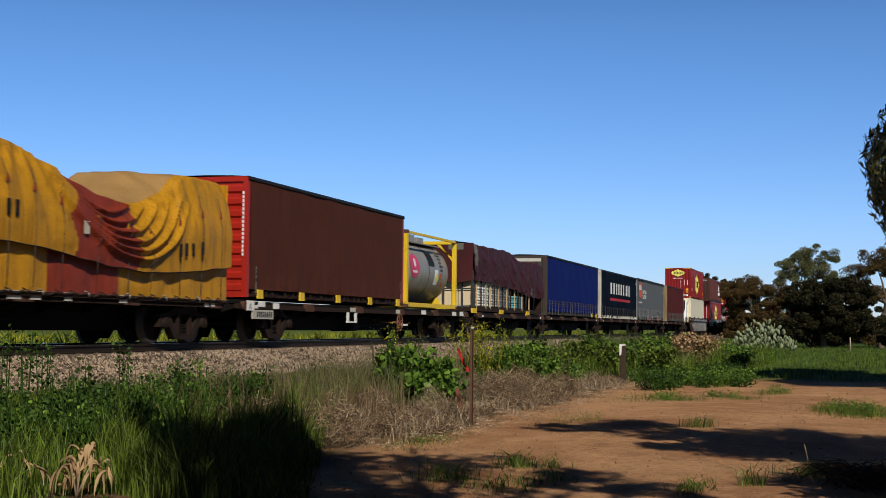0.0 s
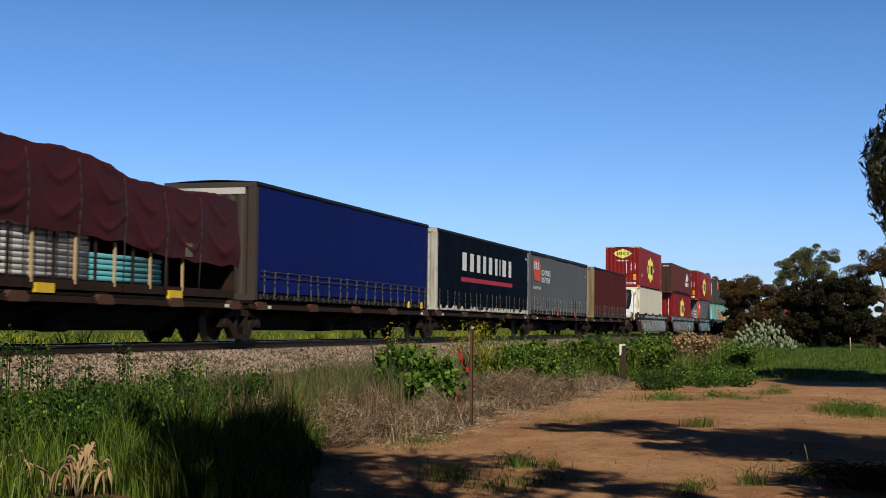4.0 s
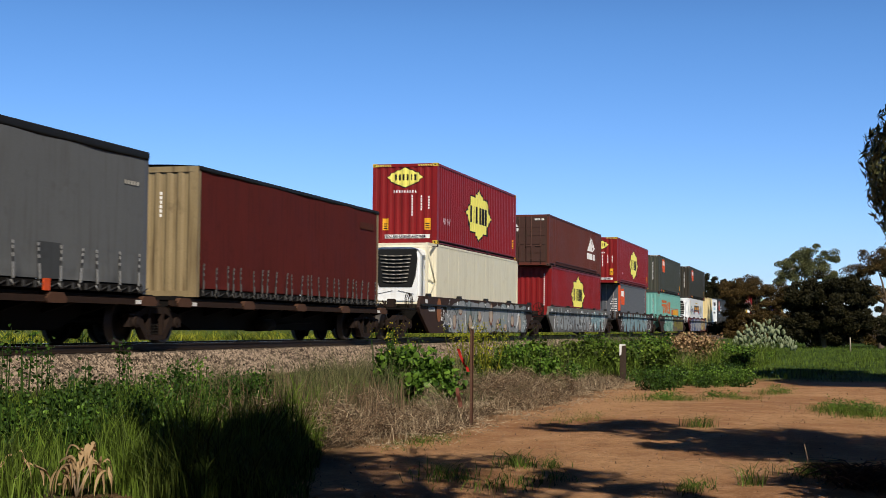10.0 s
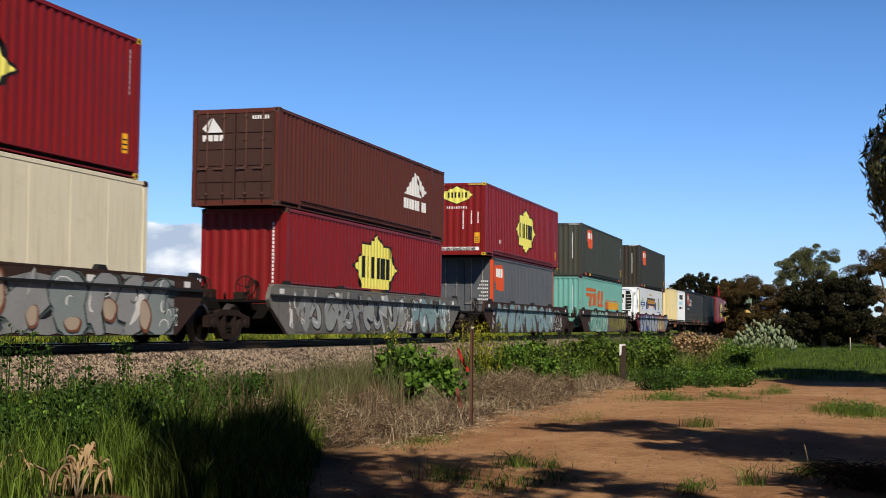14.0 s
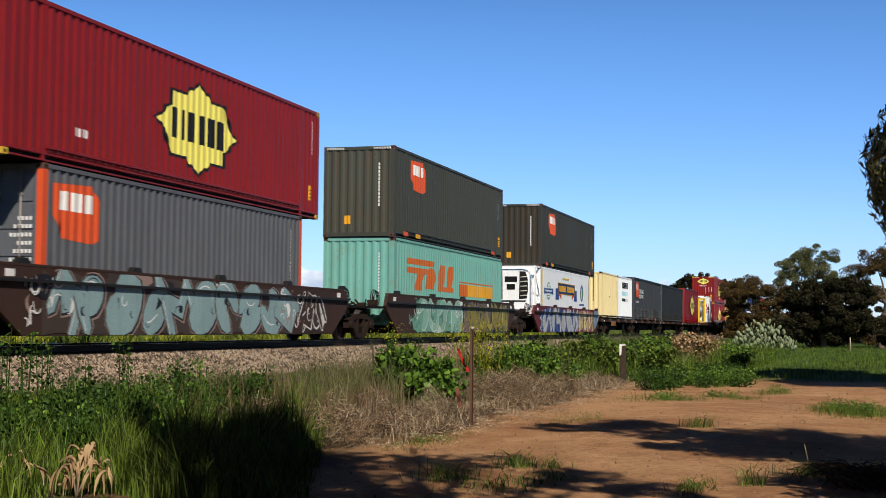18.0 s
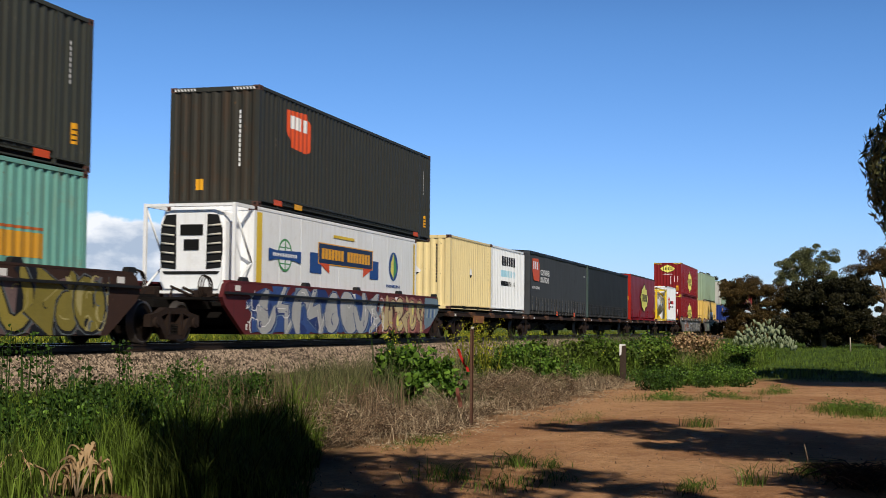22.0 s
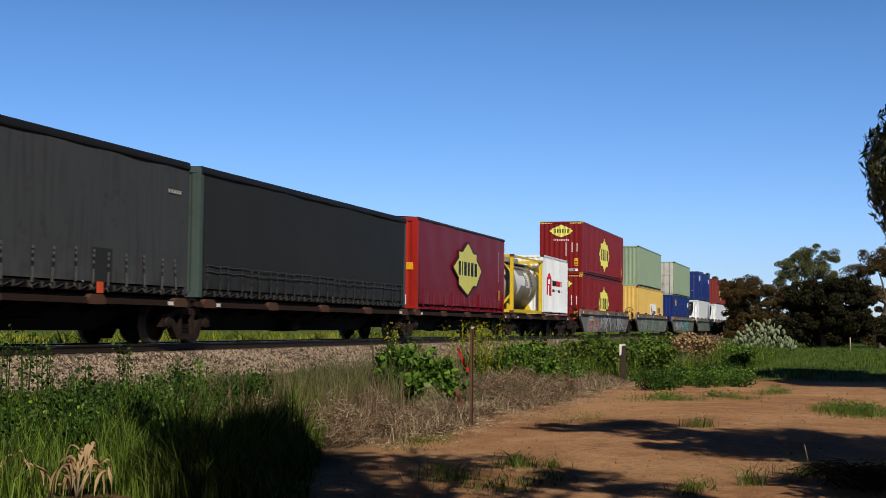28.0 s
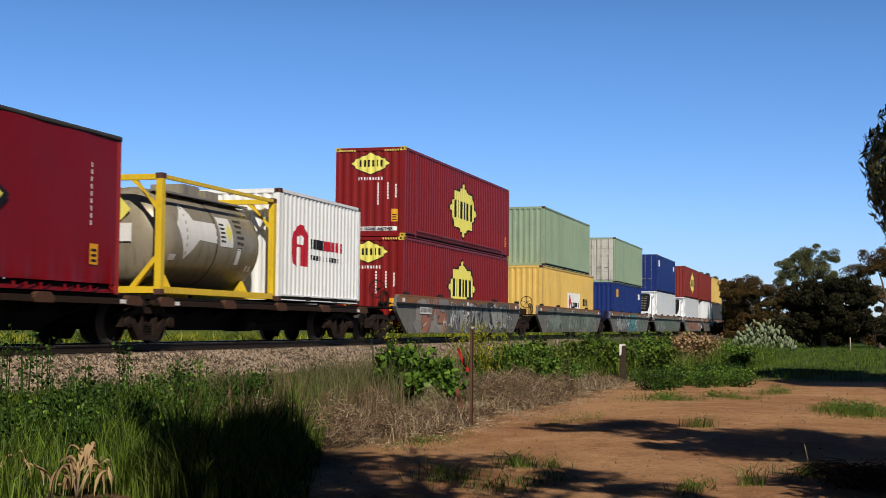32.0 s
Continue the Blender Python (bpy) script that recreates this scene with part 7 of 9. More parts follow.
    box(bm, f0 + 9.9, f0 + 10.2, -1.31, -1.29, 0.85, 1.15)
    part("patch", bm, tarp_grey, t)
    for x in (f0 + 0.2, f0 + 4.6, f0 + 9.6):
        bm = bmesh.new()
        box(bm, x - 0.3, x + 0.3, -1.24, -1.16, -0.08, 0.1)
        part("corner_pocket", bm, tank_yellow, t)
    # end bulkhead at the rear
    bm = bmesh.new()
    box(bm, -f0 - 0.12, -f0 - 0.02, -1.2, 1.2, 0.1, 2.1)
    part("bulkhead", bm, sill_rust, t)
    ride(t, mid, base)


gold_load()
pipe_load()
# plates, steps and codes on the second flat wagon
w2 = bpy.data.objects["flat_wagon.001"]
h = DECK - RAIL
for x, wd, z0, z1, m in ((-9.75, 0.22, h - 0.26, h - 0.02, white_ink), (-9.1, 0.2, h - 0.16, h - 0.04, white_ink), (-8.2, 0.18, h - 0.2, h - 0.06, white_ink), (-2.6, 0.22, h - 0.2, h - 0.08, offwhite), (1.6, 0.2, h - 0.2, h - 0.08, offwhite), (4.4, 0.25, h - 0.2, h - 0.06, white_ink), (8.2, 0.25, h - 0.2, h - 0.06, white_ink), (9.2, 0.22, h - 0.2, h - 0.04, white_ink)):
    bm = bmesh.new()
    box(bm, x - wd, x + wd, -1.318, -1.306, z0, z1)
    part("white_plate", bm, m, w2)
bm = bmesh.new()
box(bm, -9.6, -8.35, -1.30, -1.27, h - 0.46, h - 0.24)
pl = part("number_board", bm, offwhite, w2)
bm = bmesh.new()
for i in range(8):
    box(bm, -9.35 + i * 0.12, -9.28 + i * 0.12, -1.306, -1.301, h - 0.42, h - 0.28)
part("code_bars", bm, black_ink, pl)
lettering(w2, "A", -9.84, h - 0.24, 0.22, black_ink, lambda x, d, z: (x, -1.32 + d * 0.2, z))
for x in (-2.95, -2.3):
    bm = bmesh.new()
    box(bm, x - 0.07, x + 0.07, -1.31, -1.27, h - 0.52, h - 0.22)
    part("step_post", bm, white_ink, w2)
bm = bmesh.new()
box(bm, -2.88, -2.37, -1.31, -1.27, h - 0.52, h - 0.48)
part("step", bm, white_ink, w2)
bm = bmesh.new()
for k in range(20):
    a, b = k * math.tau / 20, (k + 1) * math.tau / 20
    tube(bm, (1.65 + 0.27 * math.sin(a), -1.36, 0.55 + 0.27 * math.cos(a)), (1.65 + 0.27 * math.sin(b), -1.36, 0.55 + 0.27 * math.cos(b)), 0.02, 5, caps=False)
for k in range(5):
    a = k * math.tau / 5
    tube(bm, (1.65, -1.36, 0.55), (1.65 + 0.27 * math.sin(a), -1.36, 0.55 + 0.27 * math.cos(a)), 0.014, 5)
tube(bm, (1.65, -1.36, 0.55), (1.65, -0.5, 0.55), 0.03, 6)
part("hand_wheel", bm, mat("wheel_rust_brown", (0.22, 0.10, 0.06), 0.7), w2, "rusty brown hand brake wheel")
bm = bmesh.new()
box(bm, 2.05, 2.62, -1.32, -1.27, 0.44, 0.50)
part("step", bm, white_ink, w2)
w1 = bpy.data.objects["flat_wagon"]
for x, wd in ((1.6, 0.2), (2.25, 0.16), (3.3, 0.12), (5.3, 0.14), (9.3, 0.1)):
    bm = bmesh.new()
    box(bm, x - wd, x + wd, -1.318, -1.306, h - 0.2, h - 0.04)
    part("white_plate", bm, offwhite, w1)
# ---- ground ----
def bank_line(x):
    return 6.6 + 0.5 * math.sin(x * 0.11) + (0.0 if x > 14 else (14 - x) * 0.05)


def height(x, y):
    """The yard is level; the ground climbs a little towards the ballast, and lies level beyond the track."""
    z = 0.05 * noise.noise(Vector((x * 0.25, y * 0.25, 0))) + 0.015 * noise.noise(Vector((x * 1.3, y * 1.3, 4)))
    if y > bank_line(x):
        z += 0.48 * smooth01(bank_line(x), 11.5, y)
    return z


def ground_patch():
    xs = [-60, -30, -10, 0, 4] + [5 + 0.5 * k for k in range(90)] + [50 + 1.5 * k for k in range(50)] + [127, 135, 150, 170, 200, 260, 350, 500, 800, 1400, 2500]
    ys = [-2500, -900, -300, -120, -60, -30, -18, -12, -8, -6, -4] + [-3 + 0.4 * k for k in range(40)] + [13, 13.5, 14, 15, 16, 17, 18, 20, 24, 30, 40, 60, 90, 150, 300, 900, 2500]
    vs = [(x, y, height(x, y) if abs(y) < 40 and x < 160 else (0.48 if y > 10 else 0.0)) for x in xs for y in ys]
    n = len(ys)
    fs = [(i * n + j, (i + 1) * n + j, (i + 1) * n + j + 1, i * n + j + 1) for i in range(len(xs) - 1) for j in range(n - 1)]
    me = bpy.data.meshes.new("ground")
    me.from_pydata(vs, [], fs)
    me.polygons.foreach_set("use_smooth", [True] * len(fs))
    return me


def ground_material():
    m = bpy.data.materials.new("yard_ground")
    m.use_nodes = True
    nt = m.node_tree
    b = nt.nodes["Principled BSDF"]
    b.inputs["Roughness"].default_value = 0.95
    b.inputs["Specular IOR Level"].default_value = 0.15
    N, L = nt.nodes.new, nt.links.new
    tc = N("ShaderNodeTexCoord")

    def nz(s, d=6.0, r=0.55):
        n = N("ShaderNodeTexNoise")
        n.inputs["Scale"].default_value, n.inputs["Detail"].default_value, n.inputs["Roughness"].default_value = s, d, r
        L(tc.outputs["Object"], n.inputs[0])
        return n.outputs[0]

    def ramp(v, a, b2, c=0.0, d=1.0):
        r = N("ShaderNodeMapRange")
        r.inputs[1].default_value, r.inputs[2].default_value, r.inputs[3].default_value, r.inputs[4].default_value = a, b2, c, d
        L(v, r.inputs[0])
        return r.outputs[0]

    def mixc(f, a, b2):
        x = N("ShaderNodeMix")
        x.data_type = 'RGBA'
        L(f, x.inputs[0])
        for sock, val in ((x.inputs[6], a), (x.inputs[7], b2)):
            if isinstance(val, tuple):
                sock.default_value = (*val, 1)
            else:
                L(val, sock)
        return x.outputs[2]
    dirt = mixc(ramp(nz(0.35), 0.38, 0.62), (0.37, 0.175, 0.080), (0.56, 0.315, 0.158))
    dirt = mixc(ramp(nz(1.1, 9, 0.7), 0.50, 0.64, 0, 0.65), dirt, (0.64, 0.385, 0.205))
    dirt = mixc(ramp(nz(9.0, 8, 0.65), 0.47, 0.72, 0, 0.7), dirt, (0.25, 0.125, 0.06))
    dirt = mixc(ramp(nz(28.0, 6, 0.7), 0.54, 0.68, 0, 0.55), dirt, (0.22, 0.105, 0.05))
    dirt = mixc(ramp(nz(1.9, 9, 0.72), 0.52, 0.68, 0, 0.65), dirt, (0.25, 0.12, 0.056))
    dirt = mixc(ramp(nz(42.0, 4), 0.55, 0.7, 0, 0.6), dirt, (0.66, 0.43, 0.26))
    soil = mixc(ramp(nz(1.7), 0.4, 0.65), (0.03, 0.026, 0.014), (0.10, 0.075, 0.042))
    green = mixc(ramp(nz(0.9, 9, 0.7), 0.42, 0.6), (0.02, 0.05, 0.008), (0.085, 0.135, 0.02))
    sep = N("ShaderNodeSeparateXYZ")
    L(tc.outputs["Object"], sep.inputs[0])

    def math2(op, a, b2):
        q = N("ShaderNodeMath")
        q.operation = op
        for i, v in enumerate((a, b2)):
            if isinstance(v, (int, float)):
                q.inputs[i].default_value = v
            else:
                L(v, q.inputs[i])
        return q.outputs[0]
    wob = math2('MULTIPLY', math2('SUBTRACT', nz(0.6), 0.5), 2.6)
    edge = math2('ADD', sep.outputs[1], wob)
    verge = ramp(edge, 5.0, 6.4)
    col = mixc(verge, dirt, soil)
    farx = ramp(math2('ADD', sep.outputs[0], math2('MULTIPLY', wob, 1.5)), 40.0, 43.0)
    col = mixc(farx, col, green)
    beyond = ramp(sep.outputs[1], 17.0, 17.8)
    col = mixc(beyond, col, mixc(ramp(nz(1.6, 9, 0.75), 0.42, 0.58), (0.02, 0.05, 0.006), (0.15, 0.18, 0.02)))
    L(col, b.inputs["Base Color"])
    bu = N("ShaderNodeBump")
    bu.inputs["Strength"].default_value = 0.8
    bu.inputs["Distance"].default_value = 0.06
    L(math2('ADD', nz(22.0, 9, 0.75), math2('MULTIPLY', nz(2.2), 1.5)), bu.inputs["Height"])
    L(bu.outputs[0], b.inputs["Normal"])
    return m


g = new("ground", ground_patch())
g.data.materials.append(ground_material())
tagged(g, "orange dirt yard with weedy verge and green fields", "ground", kind="structure")


# ballast bed with sloping shoulders
ballast_mat = mat("ballast_stone", (0.10, 0.075, 0.06), 0.9, var=0.35, scale=2.0, fine=22.0, dirt=(0.14, 0.09, 0.07), dirt_amt=0.5, bump=1.0, bscale=20, obj_var=0.0)


def ballast_z(y):
    d = abs(y - YC)
    top = RAIL - 0.20
    if d < 1.75:
        return top
    return top - (d - 1.75) * 0.21


def ballast():
    xs = [2 + 0.6 * k for k in range(140)] + [86 + 3 * k for k in range(40)] + [230, 330, 600, 1200]
    ys = [YC + v for v in (-3.9, -3.3, -2.8, -2.4, -2.1, -1.75, -1.2, -0.6, 0, 0.6, 1.2, 1.75, 2.1, 2.5, 3.0, 3.9)]
    vs = [(x, y, ballast_z(y) + (0.035 * noise.noise(Vector((x * 2.1, y * 2.1, 0))) if abs(y - YC) > 1 else 0)) for x in xs for y in ys]
    n = len(ys)
    fs = [(i * n + j, (i + 1) * n + j, (i + 1) * n + j + 1, i * n + j + 1) for i in range(len(xs) - 1) for j in range(n - 1)]
    me = bpy.data.meshes.new("ballast")
    me.from_pydata(vs, [], fs)
    me.materials.append(ballast_mat)
    return tagged(new("ballast", me), "pinkish grey crushed stone ballast bed", "ballast", kind="structure")


ballast()
track = thing("railway_track", "single railway track on stone ballast", "track", kind="structure")
for s in (-1, 1):
    bm = bmesh.new()
    y = YC + s * 0.7525
    prof = [(-0.07, -0.16), (0.07, -0.16), (0.07, -0.145), (0.012, -0.125), (0.010, -0.05), (0.035, -0.04), (0.035, -0.004), (-0.035, -0.004), (-0.035, -0.04), (-0.010, -0.05), (-0.012, -0.125), (-0.07, -0.145)]
    prism(bm, [(y + a, RAIL + b) for a, b in prof], -40, 700, 0, "yz")
    box(bm, -40, 700, y - 0.033, y + 0.033, RAIL - 0.003, RAIL, 1)
    part("rail", bm, [rail_steel, rail_top], track)
bm = bmesh.new()
prism(bm, [(-0.13, 0.0), (0.13, 0.0), (0.10, 0.2), (-0.10, 0.2)], -1.25, 1.25)
for s in (-1, 1):
    for q in (-1, 1):
        tube(bm, (0.05 * q, s * 0.7525 + q * 0.1, 0.2), (0.05 * q, s * 0.7525 + q * 0.1, 0.215), 0.022, 6)
sl = part("sleeper", bm, sleeper_mat, track, at=(4.0, YC, RAIL - 0.365))
for k in range(1, 190):
    again(sl, track, (4.0 + k * 0.685, YC, RAIL - 0.365))
# ---- plants ----
def leaf_mat(name, a, b, trans=0.25, rough=0.6, spec=0.15):
    """Leaves and stalks: each one's colour lies between a and b, with some light through it."""
    m = bpy.data.materials.new(name)
    m.use_nodes = True
    nt = m.node_tree
    N, L = nt.nodes.new, nt.links.new
    bs = nt.nodes["Principled BSDF"]
    ge = N("ShaderNodeNewGeometry")
    tc = N("ShaderNodeTexCoord")
    nz = N("ShaderNodeTexNoise")
    nz.inputs["Scale"].default_value = 0.9
    L(tc.outputs["Object"], nz.inputs[0])
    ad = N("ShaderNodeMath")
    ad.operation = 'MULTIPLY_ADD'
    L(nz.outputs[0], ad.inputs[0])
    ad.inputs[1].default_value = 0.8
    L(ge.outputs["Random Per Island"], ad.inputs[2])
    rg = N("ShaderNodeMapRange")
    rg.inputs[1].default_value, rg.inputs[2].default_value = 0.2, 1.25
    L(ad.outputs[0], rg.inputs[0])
    # random tone skewed dark, imitating the shade between blades and leaves
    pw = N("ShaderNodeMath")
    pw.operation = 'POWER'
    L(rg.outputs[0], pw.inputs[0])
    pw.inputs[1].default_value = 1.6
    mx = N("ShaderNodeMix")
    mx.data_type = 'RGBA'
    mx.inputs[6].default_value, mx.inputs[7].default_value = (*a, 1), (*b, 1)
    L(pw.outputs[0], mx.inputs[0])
    L(mx.outputs[2], bs.inputs["Base Color"])
    bs.inputs["Roughness"].default_value = rough
    bs.inputs["Specular IOR Level"].default_value = spec
    if trans:
        tr = N("ShaderNodeBsdfTranslucent")
        L(mx.outputs[2], tr.inputs[0])
        ms = N("ShaderNodeMixShader")
        ms.inputs[0].default_value = trans
        L(bs.outputs[0], ms.inputs[1])
        L(tr.outputs[0], ms.inputs[2])
        L(ms.outputs[0], nt.nodes["Material Output"].inputs[0])
    return m


# near-black low ends stand in for shaded gaps in the grass
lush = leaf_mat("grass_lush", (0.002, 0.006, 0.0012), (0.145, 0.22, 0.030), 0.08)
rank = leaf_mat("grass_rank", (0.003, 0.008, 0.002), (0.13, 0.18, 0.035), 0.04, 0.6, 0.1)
mid_green = leaf_mat("grass_mid", (0.006, 0.020, 0.003), (0.13, 0.19, 0.03), 0.06)
dry_green = leaf_mat("grass_grey_green", (0.012, 0.020, 0.007), (0.19, 0.185, 0.085), 0.1)
straw = leaf_mat("dry_straw", (0.09, 0.065, 0.042), (0.56, 0.45, 0.31), 0.05)
brown_brush = leaf_mat("dry_brush", (0.018, 0.011, 0.007), (0.25, 0.168, 0.105), 0.05)
pale_dead = leaf_mat("dead_leaf", (0.24, 0.15, 0.07), (0.52, 0.37, 0.21), 0.1)
mallow = leaf_mat("broad_leaf", (0.014, 0.045, 0.006), (0.15, 0.27, 0.035), 0.15, 0.5, 0.2)
mallow_dark = leaf_mat("broad_leaf_dark", (0.004, 0.016, 0.003), (0.062, 0.125, 0.020), 0.12, 0.5, 0.15)
gum = leaf_mat("gum_leaf", (0.018, 0.028, 0.010), (0.075, 0.085, 0.030), 0.15)
gum_brown = leaf_mat("gum_leaf_rusty", (0.014, 0.011, 0.004), (0.135, 0.086, 0.028), 0.06)
gum_grey = leaf_mat("gum_leaf_grey", (0.022, 0.028, 0.011), (0.20, 0.205, 0.085), 0.1)
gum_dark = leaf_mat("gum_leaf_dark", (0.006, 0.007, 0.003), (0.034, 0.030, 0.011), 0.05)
rust_leaf = leaf_mat("rust_leaf", (0.12, 0.06, 0.028), (0.50, 0.34, 0.19), 0.1)
flower_y = leaf_mat("yellow_flower", (0.55, 0.48, 0.02), (0.75, 0.68, 0.05), 0.2)
yellow_green = leaf_mat("yellow_green", (0.02, 0.045, 0.005), (0.42, 0.42, 0.04), 0.2)
cactus_mat = leaf_mat("cactus_pad", (0.12, 0.16, 0.085), (0.27, 0.31, 0.19), 0.0)
bark = mat("bark", (0.13, 0.10, 0.075), 0.9, var=0.35, scale=4, dirt=(0.05, 0.035, 0.025), dirt_amt=0.6, bump=0.6, bscale=18)
pale_bark = mat("pale_bark", (0.36, 0.31, 0.25), 0.85, var=0.25, scale=3, dirt=(0.14, 0.1, 0.07), dirt_amt=0.6, bump=0.4, bscale=12)


def np_mesh(name, verts, faces, material, parent=None):
    me = bpy.data.meshes.new(name)
    verts = np.asarray(verts, dtype=np.float32)
    nv, nf, k = len(verts), len(faces), faces.shape[1]
    me.vertices.add(nv)
    me.vertices.foreach_set("co", verts.ravel())
    me.loops.add(nf * k)
    me.loops.foreach_set("vertex_index", faces.astype(np.int32).ravel())
    me.polygons.add(nf)
    me.polygons.foreach_set("loop_start", np.arange(0, nf * k, k, dtype=np.int32))
    me.update(calc_edges=True)
    me.materials.append(material)
    ob = new(name, me)
    ob.parent = parent
    return ob


GX, GY = np.arange(4.0, 196.0, 0.3), np.arange(-17.0, 38.0, 0.22)
GZ = np.array([[max(height(a, b), ballast_z(b) if abs(b - YC) < 3.9 else -1) for b in GY] for a in GX])


def ground_z(x, y):
    """Height of the ground or the ballast, read between the knots of a grid."""
    u = np.clip((np.asarray(x) - GX[0]) / 0.3, 0, len(GX) - 1.001)
    v = np.clip((np.asarray(y) - GY[0]) / 0.22, 0, len(GY) - 1.001)
    i, j = u.astype(int), v.astype(int)
    u, v = u - i, v - j
    return (GZ[i, j] * (1 - u) + GZ[i + 1, j] * u) * (1 - v) + (GZ[i, j + 1] * (1 - u) + GZ[i + 1, j + 1] * u) * v


def twigs(name, x, y, z, ln, w, material, rng, rise=0.6, parent=None):
    """Dead stalks and twigs: thin straight slivers lying every way at the places given."""
    n = len(x)
    u = rng.normal(size=(n, 3))
    u[:, 2] *= rise
    u /= np.linalg.norm(u, axis=1)[:, None]
    v = np.cross(u, rng.normal(size=(n, 3)))
    v /= np.linalg.norm(v, axis=1)[:, None]
    u, v = u * (ln / 2)[:, None], v * (w / 2)[:, None]
    c = np.stack([x, y, z], 1)
    V = np.stack([c - u - v, c - u + v, c + u + v * 0.35, c + u - v * 0.35], 1)
    V[:, :, 2] = np.maximum(V[:, :, 2], (ground_z(x, y) + 0.003)[:, None])
    return np_mesh(name, V.reshape(-1, 3), np.arange(n)[:, None] * 4 + np.arange(4)[None, :], material, parent)


def blades(name, x, y, h, w, material, rng, lean=0.35, curl=0.4, parent=None, z=None):
    """Grass: each blade is a bent, tapering strip."""
    n = len(x)
    z0 = (ground_z(x, y) - 0.02) if z is None else z
    a = rng.uniform(0, 2 * np.pi, n)
    d = np.stack([np.cos(a), np.sin(a)], 1)
    t = rng.uniform(0, 2 * np.pi, n)
    s = np.stack([np.cos(t), np.sin(t)], 1) * (w / 2)[:, None]
    ln = (h * lean * rng.uniform(0.2, 1.0, n))[:, None]
    base = np.stack([x, y], 1)
    midp = base + d * ln * 0.35
    tip = base + d * ln * (1 + curl)
    V = np.empty((n, 6, 3))
    V[:, 0, :2], V[:, 1, :2] = base - s, base + s
    V[:, 2, :2], V[:, 3, :2] = midp - s * 0.85, midp + s * 0.85
    V[:, 4, :2], V[:, 5, :2] = tip - s * 0.18, tip + s * 0.18
    V[:, 0, 2] = V[:, 1, 2] = z0
    V[:, 2, 2] = V[:, 3, 2] = z0 + h * 0.55
    V[:, 4, 2] = V[:, 5, 2] = z0 + h * (1 - 0.25 * rng.uniform(0, 1, n))
    k = np.arange(n)[:, None] * 6
    F = np.concatenate([k + np.array([0, 1, 3, 2]), k + np.array([2, 3, 5, 4])], 0)
    return np_mesh(name, V.reshape(-1, 3), F, material, parent)


def leaves(name, c, size, material, rng, parent=None, droop=0.0, aspect=0.55, up=0.0, broad=False):
    """Leaves at the places c: rhombs turned every way; droop hangs them, up lays them flat."""
    n = len(c)
    u = rng.normal(size=(n, 3))
    u[:, 2] = u[:, 2] * (1 - droop) - droop * 1.6
    u /= np.linalg.norm(u, axis=1)[:, None]
    v = rng.normal(size=(n, 3))
    v[:, 2] *= (1 - up)
    v -= (v * u).sum(1)[:, None] * u
    v /= np.linalg.norm(v, axis=1)[:, None]
    s = (size * rng.uniform(0.6, 1.3, n))[:, None]
    if broad:        # a cupped leaf, widest near its stalk
        w = np.cross(u, v) * s * 0.16
        a = v * s * aspect * 0.5
        V = np.stack([c - u * s * 0.42, c - u * s * 0.3 - a * 0.8 + w, c + u * s * 0.05 - a + w, c + u * s * 0.5, c + u * s * 0.05 + a + w, c - u * s * 0.3 + a * 0.8 + w], 1)
        F = (np.arange(n)[:, None] * 6 + np.array([[0, 1, 2, 3], [0, 3, 4, 5]])[:, None, :]).reshape(-1, 4)
        return np_mesh(name, V.reshape(-1, 3), F, material, parent)
    V = np.stack([c - u * s * 0.5, c + v * s * aspect * 0.5, c + u * s * 0.5, c - v * s * aspect * 0.5], 1)
    F = (np.arange(n)[:, None] * 4 + np.arange(4)[None, :])
    return np_mesh(name, V.reshape(-1, 3), F, material, parent)


def ball(rng, n, r):
    p = rng.normal(size=(n, 3))
    p /= np.linalg.norm(p, axis=1)[:, None]
    return p * (rng.uniform(0, 1, n) ** 0.45)[:, None] * r


